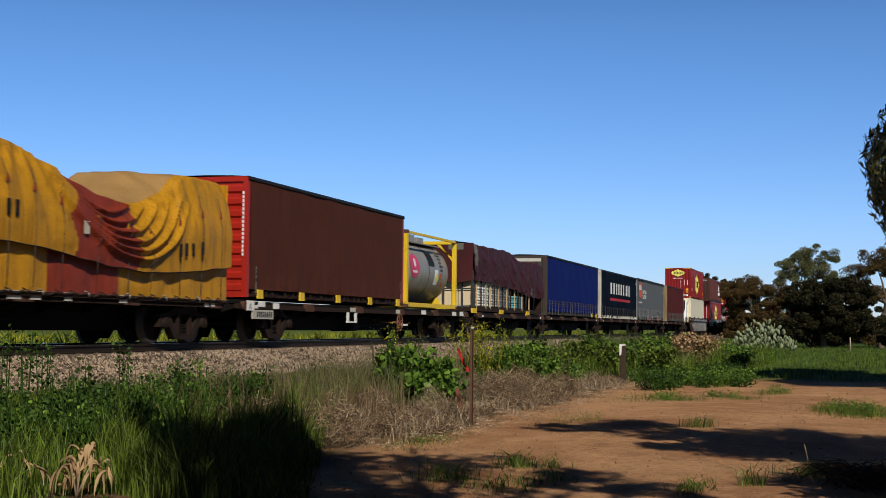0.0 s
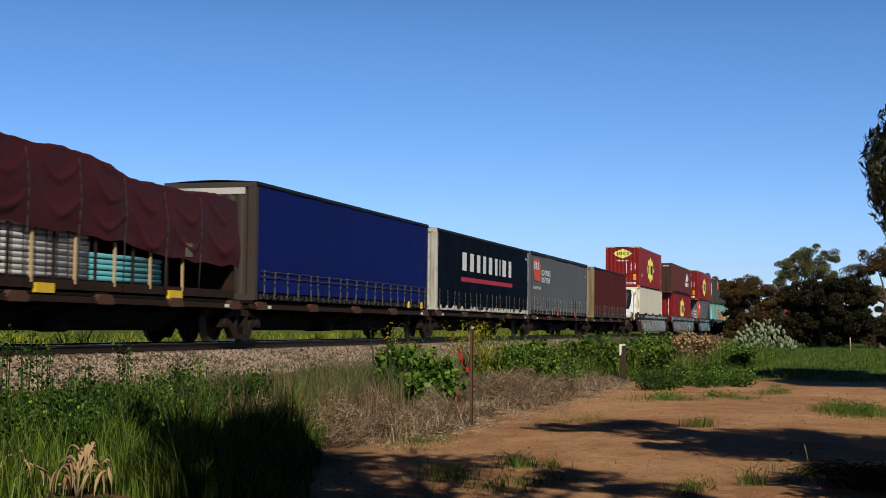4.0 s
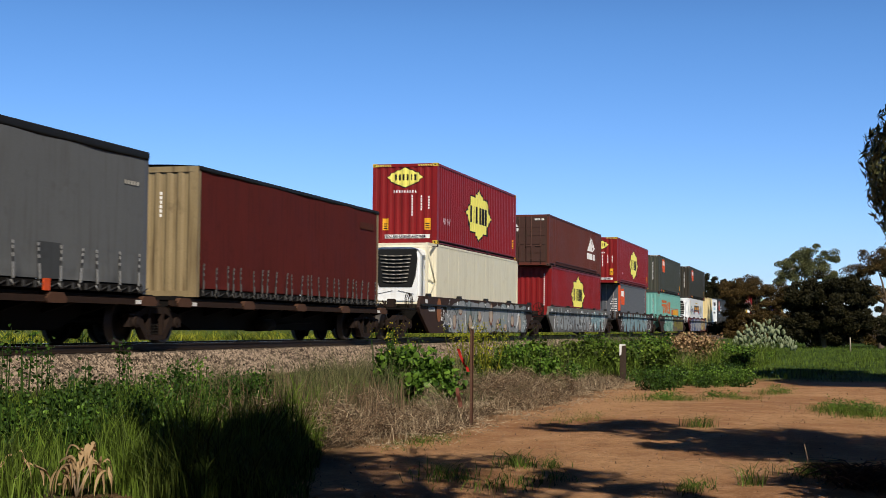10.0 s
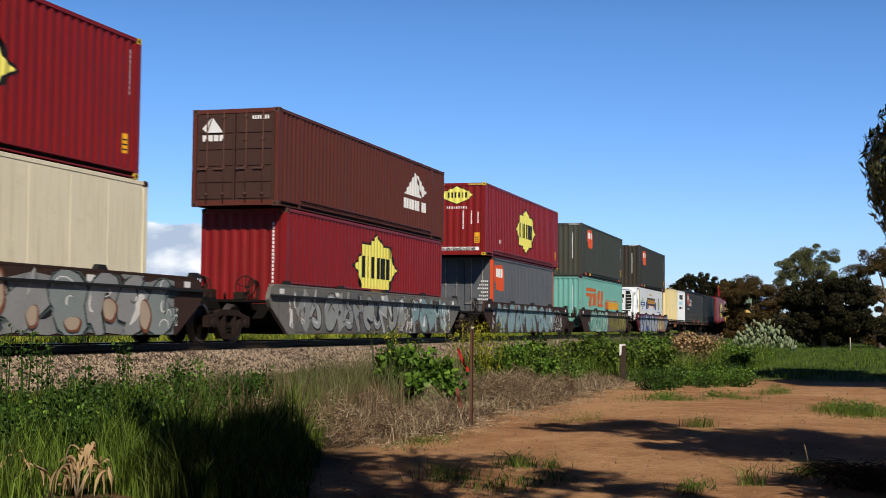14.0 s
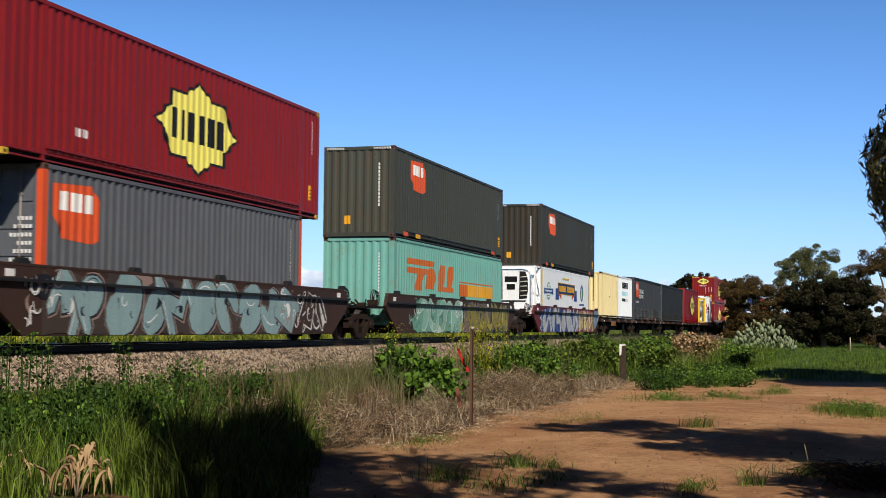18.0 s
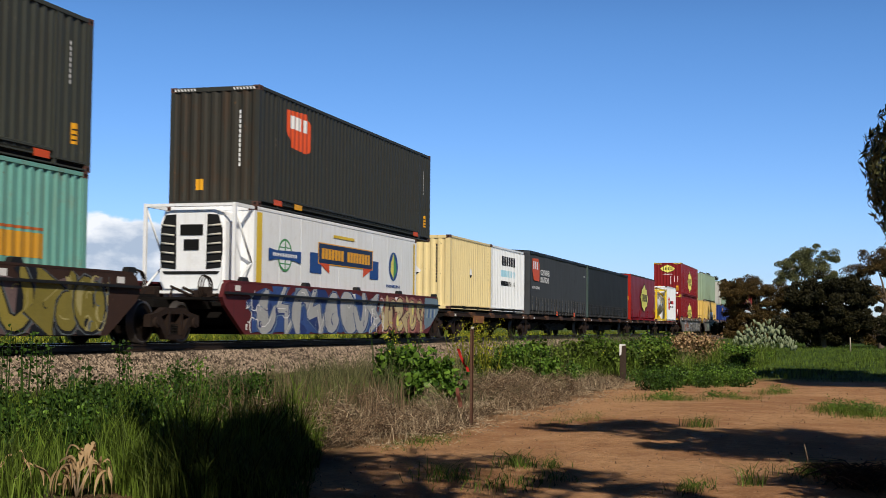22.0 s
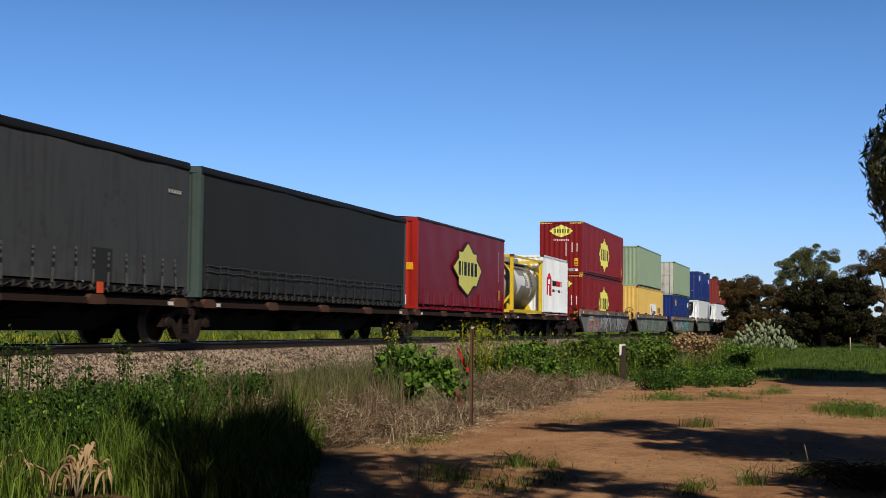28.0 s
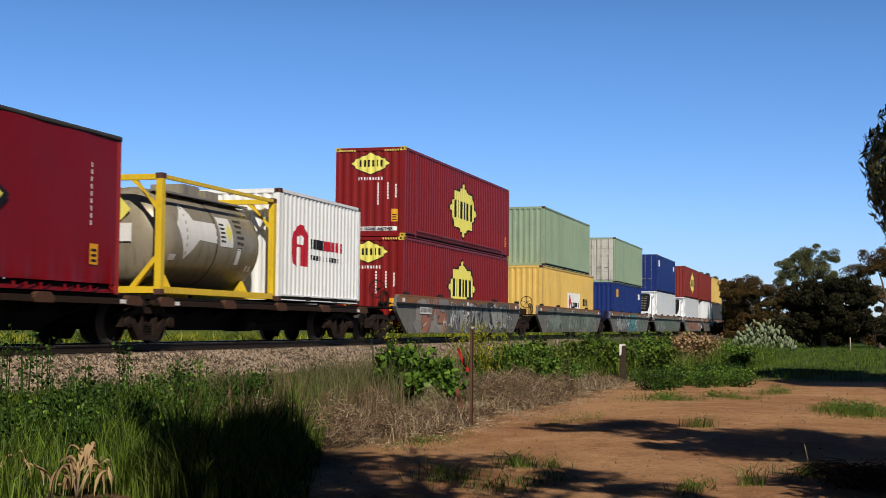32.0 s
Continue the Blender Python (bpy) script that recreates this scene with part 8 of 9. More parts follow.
def tree(name, label, x, y, h, masses, leaf, trunk_mat, seed, size=0.2, per=90, droop=0.3, trunk_r=0.2, fork=0.35, group="trees"):
    """A tree: masses are (dx, dy, z, radius, flatness) of foliage, each fed by its own limb."""
    rng = np.random.default_rng(seed)
    t = thing(name, label, "tree", group)
    t.location = (x, y, 0)
    bm = bmesh.new()
    p, r = Vector((0, 0, -0.1)), trunk_r
    for k in range(5):
        q = Vector((0.12 * k * math.sin(seed + k), 0.12 * k * math.cos(seed * 2 + k), h * fork * (k + 1) / 5))
        tube(bm, p, q, r, 10, r * 0.9, caps=False)
        p, r = q, r * 0.9
    part("trunk", bm, trunk_mat, t)
    top = p.copy()
    for dx, dy, z, rad, flat, *thin in masses:
        bm = bmesh.new()
        e = Vector((dx, dy, z))
        m1 = top.lerp(e, 0.5) + Vector((rng.uniform(-.3, .3), rng.uniform(-.3, .3), rng.uniform(0, .5)))
        tube(bm, top, m1, r * 0.7, 7, r * 0.45, caps=False)
        tube(bm, m1, e, r * 0.45, 7, r * 0.15, caps=False)
        for k in range(6):
            o = Vector(ball(rng, 1, rad * 0.8)[0])
            o.z *= flat
            tube(bm, m1.lerp(e, 0.6), e + o, r * 0.16, 5, r * 0.05, caps=False)
        part("limb", bm, trunk_mat, t)
    cs = []
    for dx, dy, z, rad, flat, *thin in masses:
        k = max(6, int(rad * rad * 9))
        cl = ball(rng, k, rad)
        cl[:, 2] *= flat
        cl += np.array([dx, dy, z])
        for q in cl:
            rr = rng.uniform(0.3, 0.62) * min(1.15, rad)
            b = ball(rng, int(per * (thin[0] if thin else 1)), rr)
            b[:, 2] *= 0.7
            cs.append(q + b)
    leaves("crown", np.concatenate(cs), size, leaf, rng, t, droop)
    return t


def field(rng, n, x0, x1, y0, y1, keep=None):
    x, y = rng.uniform(x0, x1, n), rng.uniform(y0, y1, n)
    if keep is not None:
        k = keep(x, y)
        x, y = x[k], y[k]
    return x, y


def patchy(x, y, s, seed, thr):
    return np.array([noise.noise(Vector((a * s, b * s, seed))) > thr for a, b in zip(x, y)])


rg = np.random.default_rng(5)


def stuff(ob, label, category="grass"):
    return tagged(ob, label, category, kind="stuff")


# tall green grass of the near verge
def tall_keep(x, y):
    return (((x - 10.1) / 0.6) ** 2 + ((y - 6.25) / 0.42) ** 2 > 1) & (y > 5.75 + 0.03 * (x - 12) ** 2 * (x > 13.4)) & (x < 17.5)


def clumps(x, y, s, seed, lo, hi):
    return np.array([lo + (hi - lo) * min(max(0.5 + noise.noise(Vector((a * s, b * s, seed))), 0), 1) for a, b in zip(x, y)])


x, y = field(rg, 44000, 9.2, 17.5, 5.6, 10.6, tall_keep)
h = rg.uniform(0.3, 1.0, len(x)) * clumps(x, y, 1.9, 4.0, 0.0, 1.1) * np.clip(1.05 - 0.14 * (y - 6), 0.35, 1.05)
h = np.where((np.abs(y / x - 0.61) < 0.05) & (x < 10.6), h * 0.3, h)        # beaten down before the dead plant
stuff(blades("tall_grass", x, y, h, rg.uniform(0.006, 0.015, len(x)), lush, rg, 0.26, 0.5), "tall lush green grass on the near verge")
# clump in the tree's shade; part of that shade is in its blade colour
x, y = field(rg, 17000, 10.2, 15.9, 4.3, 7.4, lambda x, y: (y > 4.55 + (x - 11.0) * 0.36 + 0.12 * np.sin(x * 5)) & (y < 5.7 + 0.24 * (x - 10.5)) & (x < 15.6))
stuff(blades("rank_grass", x, y, rg.uniform(0.25, 0.9, len(x)) * clumps(x, y, 1.8, 1.0, 0.3, 1.15) * np.clip(0.45 + (y - 4.55 - (x - 11) * 0.36) * 0.7, 0.45, 1), rg.uniform(0.007, 0.017, len(x)), rank, rg, 0.4, 0.6), "rank clump of grass at the verge's edge, coloured as in shade")
x, y = field(rg, 20000, 14, 27, 7.6, 10.9, lambda x, y: patchy(x, y, 0.5, 1.0, -0.1) & (y > 7.6 + (x - 17).clip(0) * 0.05))
stuff(blades("verge_grass", x, y, rg.uniform(0.12, 0.5, len(x)) * np.clip(1.25 - 0.34 * (y - 8), 0.2, 1.2), rg.uniform(0.006, 0.013, len(x)), mid_green, rg, 0.4, 0.5), "mixed green verge grass below the ballast")
x, y = field(rg, 19000, 18.2, 29, 7.3, 10.4, lambda x, y: patchy(x, y, 0.6, 3.0, -0.2))
stuff(blades("grey_grass", x, y, rg.uniform(0.2, 1.0, len(x)) * clumps(x, y, 1.1, 6.0, 0.1, 1.25) * np.clip(1.25 - 0.3 * (y - 8.2), 0.25, 1.1), rg.uniform(0.004, 0.008, len(x)), dry_green, rg, 0.28, 0.5), "grey-green drying grass beside the ballast")
x, y = field(rg, 9000, 17, 37, 6.2, 8.2, lambda x, y: patchy(x, y, 0.9, 21.0, 0.02))
stuff(blades("brush_grass", x, y, rg.uniform(0.12, 0.5, len(x)), rg.uniform(0.005, 0.010, len(x)), dry_green, rg, 0.45, 0.6), "grey-green grass coming up through the brush")
# standing dead stalks at the corner of the verge
x, y = field(rg, 1500, 15.4, 20.5, 6.3, 8.6, lambda x, y: patchy(x, y, 1.1, 7.0, 0.0))
stuff(blades("dead_stalks", x, y, rg.uniform(0.3, 0.95, len(x)), rg.uniform(0.005, 0.010, len(x)), brown_brush, rg, 0.22, 0.2), "thin brown dead stalks standing in the verge", "stalks")
# dry brush along the fence line: tangled twigs heaped in clumps, over shorter stubble
x, y = field(rg, 90000, 15.4, 39, 5.35, 7.5, lambda x, y: (y > 5.5 + 0.3 * np.sin(x * 0.9) + 0.15 * np.sin(x * 2.7)) & patchy(x, y, 1.2, 5.0, -0.18))
h = clumps(x, y, 1.6, 5.5, -0.15, 0.75) * np.clip((y - 5.3) * 0.8, 0.10, 0.75) * np.where(x > 33, 0.55, 1.0) * np.where((x > 21.3) & (x < 25.2) & (y > 6.5), 0.3, 1.0)
h = np.maximum(h, 0.05)
z = ground_z(x, y) + h * rg.uniform(0, 1, len(x)) ** 0.8
k = (rg.uniform(0, 1, len(x)) < 0.82) ^ patchy(x, y, 0.8, 14.0, 0.32)
stuff(twigs("dry_brush", x[k], y[k], z[k], rg.uniform(0.05, 0.26, k.sum()), rg.uniform(0.004, 0.010, k.sum()), brown_brush, rg, 0.8), "tangled brown dry brush along the fence line", "brush")
k = ~k
stuff(twigs("grey_twigs", x[k], y[k], z[k], rg.uniform(0.05, 0.3, k.sum()), rg.uniform(0.004, 0.010, k.sum()), straw, rg, 0.8), "bleached grey twigs among the dry brush", "brush")
x, y = field(rg, 9000, 15.6, 38, 5.3, 8.4, lambda x, y: patchy(x, y, 1.3, 8.0, 0.12))
stuff(blades("straw", x, y, rg.uniform(0.08, 0.55, len(x)) * clumps(x, y, 1.5, 3.3, 0.2, 1.2), rg.uniform(0.004, 0.009, len(x)), straw, rg, 0.7, 0.8), "bleached straw among the brush")
x, y = field(rg, 15000, 15.6, 38, 4.7, 6.6, lambda x, y: patchy(x, y, 1.2, 2.0, -0.1) & (rg.uniform(0, 1, len(x)) < np.clip((y - 4.6) * 1.2, 0, 1)))
stuff(twigs("straw_litter", x, y, ground_z(x, y) + rg.uniform(0.0, 0.05, len(x)), rg.uniform(0.02, 0.09, len(x)), rg.uniform(0.005, 0.012, len(x)), straw, rg, 0.35), "pale straw and leaf litter at the edge of the dirt", "litter")


def tussock(x, y, seed, n=150, reach=0.5):
    """A collapsed clump of bleached grass whose blades arch over to the ground."""
    rng = np.random.default_rng(seed)
    xx, yy = x + rng.normal(size=n) * 0.14, y + rng.normal(size=n) * 0.14
    ob = blades("straw_tussock", xx, yy, rng.uniform(0.2, 0.42, n), rng.uniform(0.008, 0.016, n), straw, rng, 2.2 * reach, 1.4)
    tagged(ob, "collapsed tussock of bleached straw in the dry brush", "grass tussock", "straw tussocks")


for k, (xx, yy) in enumerate(((17.9, 6.75), (18.35, 6.6), (18.1, 7.05), (25.2, 6.35), (29.5, 6.2))):
    tussock(xx, yy, 800 + k)


# leafy weeds
def weed(name, label, x, y, h, r, leaf, seed, n=260, size=0.10, stems=7, flowers=0, category="weed", group="weeds on the verge", up=0.3):
    rng = np.random.default_rng(seed)
    z0 = max(height(x, y), 0)
    t = thing(name, label, category, group)
    t.location = (x, y, z0)
    ends = []
    for k in range(stems):
        a = rng.uniform(0, 6.28)
        d = r * math.sqrt(rng.uniform(0.02, 1))
        e = Vector((d * math.cos(a), d * math.sin(a), h * rng.uniform(0.7, 1.0)))
        bm = bmesh.new()
        b0 = Vector((e.x * 0.3, e.y * 0.3, -0.03))
        m1 = b0.lerp(e, 0.55) + Vector((e.x * 0.1, e.y * 0.1, 0.03))
        tube(bm, b0, m1, 0.010, 5, 0.008, caps=False)
        tube(bm, m1, e, 0.008, 5, 0.003, caps=False)
        part("stem", bm, leaf, t)
        ends.append((b0, m1, e))
    c = []
    for k in range(n):
        b0, m1, e = ends[rng.integers(len(ends))]
        f = rng.uniform(0.1, 1.0)
        q = b0.lerp(m1, f * 2) if f < 0.5 else m1.lerp(e, f * 2 - 1)
        c.append(np.array(q) + ball(rng, 1, 0.09 + r * 0.22)[0] * np.array([1, 1, 0.7]))
    leaves("foliage", np.array(c), size, leaf, rng, t, 0.15, 0.85, up, True)
    if flowers:
        c = [np.array(ends[rng.integers(len(ends))][2]) + ball(rng, 1, 0.16)[0] for _ in range(flowers)]
        leaves("flower_heads", np.array(c), 0.024, flower_y, rng, t, 0, 0.9)
    return t


for k in range(120):
    xx, yy = float(rg.uniform(10.0, 19.5)), 0
    yy = float(rg.uniform(6.9 + (xx - 10) * 0.14, 9.4))
    weed("mallow_weed", "green broad-leaved mallow weed among tall grass", xx, yy, float(rg.uniform(0.5, 1.0)) * (1.0 if yy < 7.8 else (0.62 if k % 5 else 0.95)), float(rg.uniform(0.12, 0.3)), mallow if k % 9 == 0 else mallow_dark, 100 + k, 150, 0.044, 6, up=0.0)
for xx, yy, hh in ((13.4, 8.9, 1.25), (14.0, 8.4, 1.05), (16.5, 9.4, 1.05), (13.0, 7.9, 1.1), (15.2, 9.8, 1.1), (18.0, 9.3, 0.8), (12.6, 8.6, 1.35)):
    weed("tall_weed", "tall green weed with thin leafy stalk", xx, yy, hh, 0.12, mallow_dark, int(xx * 31), 130, 0.05, 4, up=0.1)
# the round bush by the ballast and its yellow flowers
for k, (xx, yy, hh, rr) in enumerate(((23.8, 7.6, 1.1, 0.42), (24.3, 7.95, 1.15, 0.42), (24.2, 7.35, 0.95, 0.4), (23.7, 7.9, 1.1, 0.35), (23.1, 7.15, 0.75, 0.4), (23.6, 7.0, 0.6, 0.4), (24.0, 7.1, 0.8, 0.4))):
    weed("mallow_bush", "bright green broad-leaved mallow bush beside the ballast", xx, yy, hh, rr, mallow, 300 + k, 460, 0.115, 12, category="bush", group="bushes on the verge")
for k, (xx, yy) in enumerate(((23.4, 7.95), (23.9, 8.2), (24.1, 7.8))):
    weed("flowering_weed", "lanky weed with small yellow flowers", xx, yy, 1.42, 0.3, mallow_dark, 320 + k, 60, 0.06, 9, 60)
# green bank further along the fence
for k in range(64):
    xx = float(rg.uniform(33.5, 62))
    lo, hi = (7.0, 9.0) if xx < 38 else (4.5 - (xx - 38) * 0.05, 7.5)
    yy = float(rg.uniform(lo, hi))
    if xx < 53 and abs(yy / xx - 0.104) < 0.024:
        yy = xx * 0.104 + math.copysign(0.03, yy / xx - 0.104) * xx
    weed("green_bush", "dense green weedy bush on the verge", xx, yy, float(rg.uniform(0.4, 1.3)) * (1.0 if xx < 40 else (1.1 if yy / xx > 0.1 else 0.75)), float(rg.uniform(0.35, 0.8)), (mallow, mallow_dark, lush, mallow)[k % 4], 400 + k, 650, 0.07 if k % 2 else 0.1, 10, 30 if k % 5 == 0 else 0, "bush", "bushes on the verge")
for k, (xx, yy) in enumerate(((33.5, 8.6), (34.2, 9.0), (33.0, 9.2))):
    weed("flowering_weed", "lanky weed with small yellow flowers", xx, yy, 1.45, 0.5, yellow_green, 470 + k, 150, 0.07, 10, 120)
for k, (xx, yy) in enumerate(((50.6, 5.2), (51.5, 5.6), (52.3, 5.0), (50.0, 5.6))):
    weed("dead_bush", "dead rust-brown bush among green weeds", xx, yy, 1.3, 0.7, rust_leaf, 480 + k, 900, 0.11, 12, 0, "bush", "bushes on the verge")
x, y = field(rg, 52000, 33, 68, 3.0, 9.4, lambda x, y: (y > 4.3 - (x - 37) * 0.09) & ((x > 38.2) | (y > 7.2)))
stuff(blades("bank_grass", x, y, rg.uniform(0.2, 1.25, len(x)) * clumps(x, y, 1.1, 2.0, 0.1, 1.2) * np.clip((y - 4.0 + (x - 37) * 0.09) * 0.9, 0.25, 1), rg.uniform(0.008, 0.020, len(x)), lush, rg, 0.4, 0.6), "dense green grass among the bushes")
x, y = field(rg, 4200, 33, 60, 4.6, 9.2, lambda x, y: patchy(x, y, 0.8, 17.0, 0.05) & ((x > 40) | (y > 7.2)))
stuff(blades("bank_stalks", x, y, rg.uniform(0.5, 1.35, len(x)), rg.uniform(0.008, 0.016, len(x)), dry_green, rg, 0.2, 0.4), "thin seeding stalks standing above the bank", "stalks")
# low leafy skirt where the bank meets the dirt
rb = np.random.default_rng(77)
for k in range(46):
    slope = float(rb.uniform(0.066, 0.134))
    xx = 32.8 + (0.134 - slope) * 55 + 9 * float(rb.uniform(0, 1)) ** 1.5
    weed("low_bush", "low dark green weedy bush at the foot of the bank", xx, xx * slope, float(rb.uniform(0.22, 0.5)), float(rb.uniform(0.3, 0.6)), mallow_dark if k % 3 else mallow, 900 + k, 420, 0.05, 7, 0, "bush", "bushes on the verge", 0.1)
# the green field to the far trees
x, y = field(rg, 80000, 41, 130, -16, 7.5, lambda x, y: rg.uniform(0, 1, len(x)) < (60 / x) ** 1.3)
stuff(blades("field_grass", x, y, rg.uniform(0.06, 0.30, len(x)) * clumps(x, y, 0.35, 2.0, 0.2, 1.3), rg.uniform(0.010, 0.025, len(x)), lush, rg, 0.5, 0.6), "green field grass reaching the far trees")
# the flowering strip behind the track
x, y = field(rg, 120000, 14, 190, 17.4, 38, lambda x, y: rg.uniform(0, 1, len(x)) < np.clip(40 / x, 0.15, 1))
k = patchy(x, y, 0.35, 31.0, -0.05)
h = rg.uniform(0.25, 0.85, len(x)) * clumps(x, y, 0.5, 9.0, 0.25, 1.15)
stuff(blades("flowering_strip", x[k], y[k], h[k], rg.uniform(0.03, 0.06, k.sum()), yellow_green, rg, 0.5, 0.5), "yellow-green flowering weeds behind the track", "weeds")
k = ~k
stuff(blades("rank_strip", x[k], y[k], h[k], rg.uniform(0.03, 0.06, k.sum()), lush, rg, 0.5, 0.5), "dark green rank weeds behind the track", "weeds")
# tufts on the dirt
tx, ty, th = [], [], []
for cx, cy, rx, ry, n, hh in ((29.0, 3.9, 1.4, 0.6, 500, 0.12), (30.5, 2.6, 1.0, 0.4, 330, 0.12), (28.6, 3.2, 0.5, 0.4, 300, 0.14), (29.6, 2.0, 0.7, 0.3, 260, 0.12), (25.5, -0.3, 1.2, 0.5, 900, 0.24), (26.3, 0.3, 0.9, 0.3, 300, 0.16), (12.9, 3.75, 0.35, 0.25, 170, 0.22), (12.5, 3.1, 0.5, 0.3, 200, 0.15), (13.2, 2.75, 0.3, 0.2, 80, 0.16), (14.4, 3.35, 0.3, 0.2, 200, 0.2),
                              (13.4, 0.85, 0.2, 0.1, 80, 0.26), (12.9, 1.35, 0.35, 0.15, 240, 0.12), (14.4, 3.0, 0.15, 0.1, 90, 0.15), (17.0, 5.2, 1.2, 0.3, 700, 0.08), (22.0, 4.2, 1.5, 0.4, 500, 0.08), (14.6, 0.2, 0.6, 0.3, 500, 0.14), (33, 1.6, 1.0, 0.4, 400, 0.12), (20.8, 2.1, 0.3, 0.2, 160, 0.22)):
    a = rg.normal(size=(n, 2)) * 0.62
    tx.append(cx + a[:, 0] * rx)
    ty.append(cy + a[:, 1] * ry)
    th.append(np.full(n, hh) * rg.uniform(0.3, 1.2, n))
x, y, h = np.concatenate(tx), np.concatenate(ty), np.concatenate(th)
stuff(blades("yard_tufts", x, y, h, rg.uniform(0.005, 0.011, len(x)), mid_green, rg, 0.9, 0.7), "small green tufts scattered over the dirt")
for k, (xx, yy) in enumerate(((25.0, -0.5), (25.8, -0.35), (26.4, 0.0), (25.4, -0.1), (29.3, 3.7), (28.5, 3.4), (30.6, 2.5), (33.5, 1.4))):
    weed("yard_weed", "small leafy green weed growing in the dirt", xx, yy, 0.2 if xx < 28 else 0.12, 0.42, mallow, 700 + k, 210, 0.034, 9, group="weeds in the yard")
# ballast stones
n = 46000
x = 8 + 62 * rg.uniform(0, 1, n) ** 1.25
y = YC - 1.55 - 2.1 * rg.uniform(0, 1, n)
z = np.array([ballast_z(b) for b in y]) + rg.uniform(-0.01, 0.02, n)
r = rg.uniform(0.02, 0.055, n)
o = np.array([[1, 0, 0], [-1, 0, 0], [0, 1, 0], [0, -1, 0], [0, 0, 1], [0, 0, -1]], float)
V = (o[None] * rg.uniform(0.5, 1.2, (n, 6, 1)) + rg.normal(size=(n, 6, 3)) * 0.12) * r[:, None, None] + np.stack([x, y, z], 1)[:, None, :]
F = np.array([[0, 2, 4], [2, 1, 4], [1, 3, 4], [3, 0, 4], [2, 0, 5], [1, 2, 5], [3, 1, 5], [0, 3, 5]])
stone_mat = leaf_mat("ballast_pieces", (0.030, 0.021, 0.016), (0.37, 0.285, 0.215), 0.0, 0.9, 0.2)
stuff(np_mesh("ballast_stones", V.reshape(-1, 3), (np.arange(n)[:, None, None] * 6 + F[None]).reshape(-1, 3), stone_mat), "pinkish grey crushed stones on the ballast shoulder", "stones")
n = 3500
x, y = rg.uniform(11, 38, n), rg.uniform(-1, 6.5, n)
r = rg.uniform(0.003, 0.012, n)
V = (o[None] * rg.uniform(0.5, 1.2, (n, 6, 1))) * r[:, None, None] + np.stack([x, y, ground_z(x, y) + 0.002], 1)[:, None, :]
stuff(np_mesh("pebbles", V.reshape(-1, 3), (np.arange(n)[:, None, None] * 6 + F[None]).reshape(-1, 3), leaf_mat("pebble", (0.18, 0.09, 0.045), (0.50, 0.34, 0.22), 0.0, 0.9, 0.2)), "pebbles strewn over the dirt", "stones")

n = 1300
x, y = rg.uniform(11, 38, n), rg.uniform(-1, 6.0, n)
stuff(leaves("leaf_litter", np.stack([x, y, ground_z(x, y) + 0.008], 1), 0.05, brown_brush, rg, None, 0.0, 0.3, 0.9), "small dry leaves and twigs strewn over the dirt", "litter")

# trees beyond the yard
tree("gum_tree", "low spreading gum tree with rusty olive foliage beside the track", 148, 9.0, 7.4, [(0, 0, 6.0, 2.0, 0.7), (-2, 1.6, 5.4, 1.7, 0.7), (1, 2.4, 5.6, 1.6, 0.7), (-1, -2.2, 5.2, 2.0, 0.7), (0, -3.4, 4.4, 1.6, 0.8), (0, 1.6, 3.4, 1.6, 0.9), (-1, -1.6, 3.0, 1.9, 0.9), (0, 0.6, 2.2, 1.6, 0.9), (0, -3.6, 2.0, 1.8, 0.8), (0, 2.0, 1.6, 1.3, 0.9), (0, 1.8, 2.6, 1.2, 1.0), (0, 1.9, 4.0, 1.15, 1.0), (0, 1.6, 5.2, 1.1, 0.8), (0, 2.0, 0.8, 1.1, 0.8)], gum_brown, pale_bark, 3, 0.15, 420, 0.2, 0.22)
tree("gum_tree", "tall grey-green gum tree with a rounded crown", 128, 2.9, 9.4, [(0, 0, 8.2, 1.5, 0.8), (0, 1.5, 7.6, 1.2, 0.8), (0, -1.5, 7.8, 1.3, 0.8), (0, 0.6, 6.8, 1.4, 0.8), (0, -1.9, 6.6, 1.1, 0.8), (0, 2.0, 6.4, 1.0, 0.8)], gum_grey, pale_bark, 4, 0.13, 380, 0.3, 0.25, 0.5)
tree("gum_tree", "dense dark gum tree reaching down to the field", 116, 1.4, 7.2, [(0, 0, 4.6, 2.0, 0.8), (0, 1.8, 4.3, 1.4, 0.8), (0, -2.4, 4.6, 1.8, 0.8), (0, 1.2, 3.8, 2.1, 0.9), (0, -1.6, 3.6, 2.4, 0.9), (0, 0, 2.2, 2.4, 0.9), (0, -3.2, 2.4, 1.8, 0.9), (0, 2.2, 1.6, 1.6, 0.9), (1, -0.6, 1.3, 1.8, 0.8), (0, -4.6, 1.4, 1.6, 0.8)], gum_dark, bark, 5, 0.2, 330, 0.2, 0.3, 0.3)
tree("gum_tree", "open-crowned gum tree with light showing through", 120, -3.2, 8.4, [(0, 0.4, 7.2, 1.7, 0.75), (0, -1.8, 7.0, 1.8, 0.75), (0, 1.6, 6.2, 1.3, 0.75), (0, -3.6, 6.2, 1.7, 0.8), (0, 0.2, 4.4, 1.0, 0.8), (0, -2.6, 4.8, 1.4, 0.8), (0, -4.6, 4.4, 1.6, 0.8), (0, 1.6, 3.9, 0.7, 0.8)], gum_brown, bark, 6, 0.14, 340, 0.25, 0.28, 0.45)
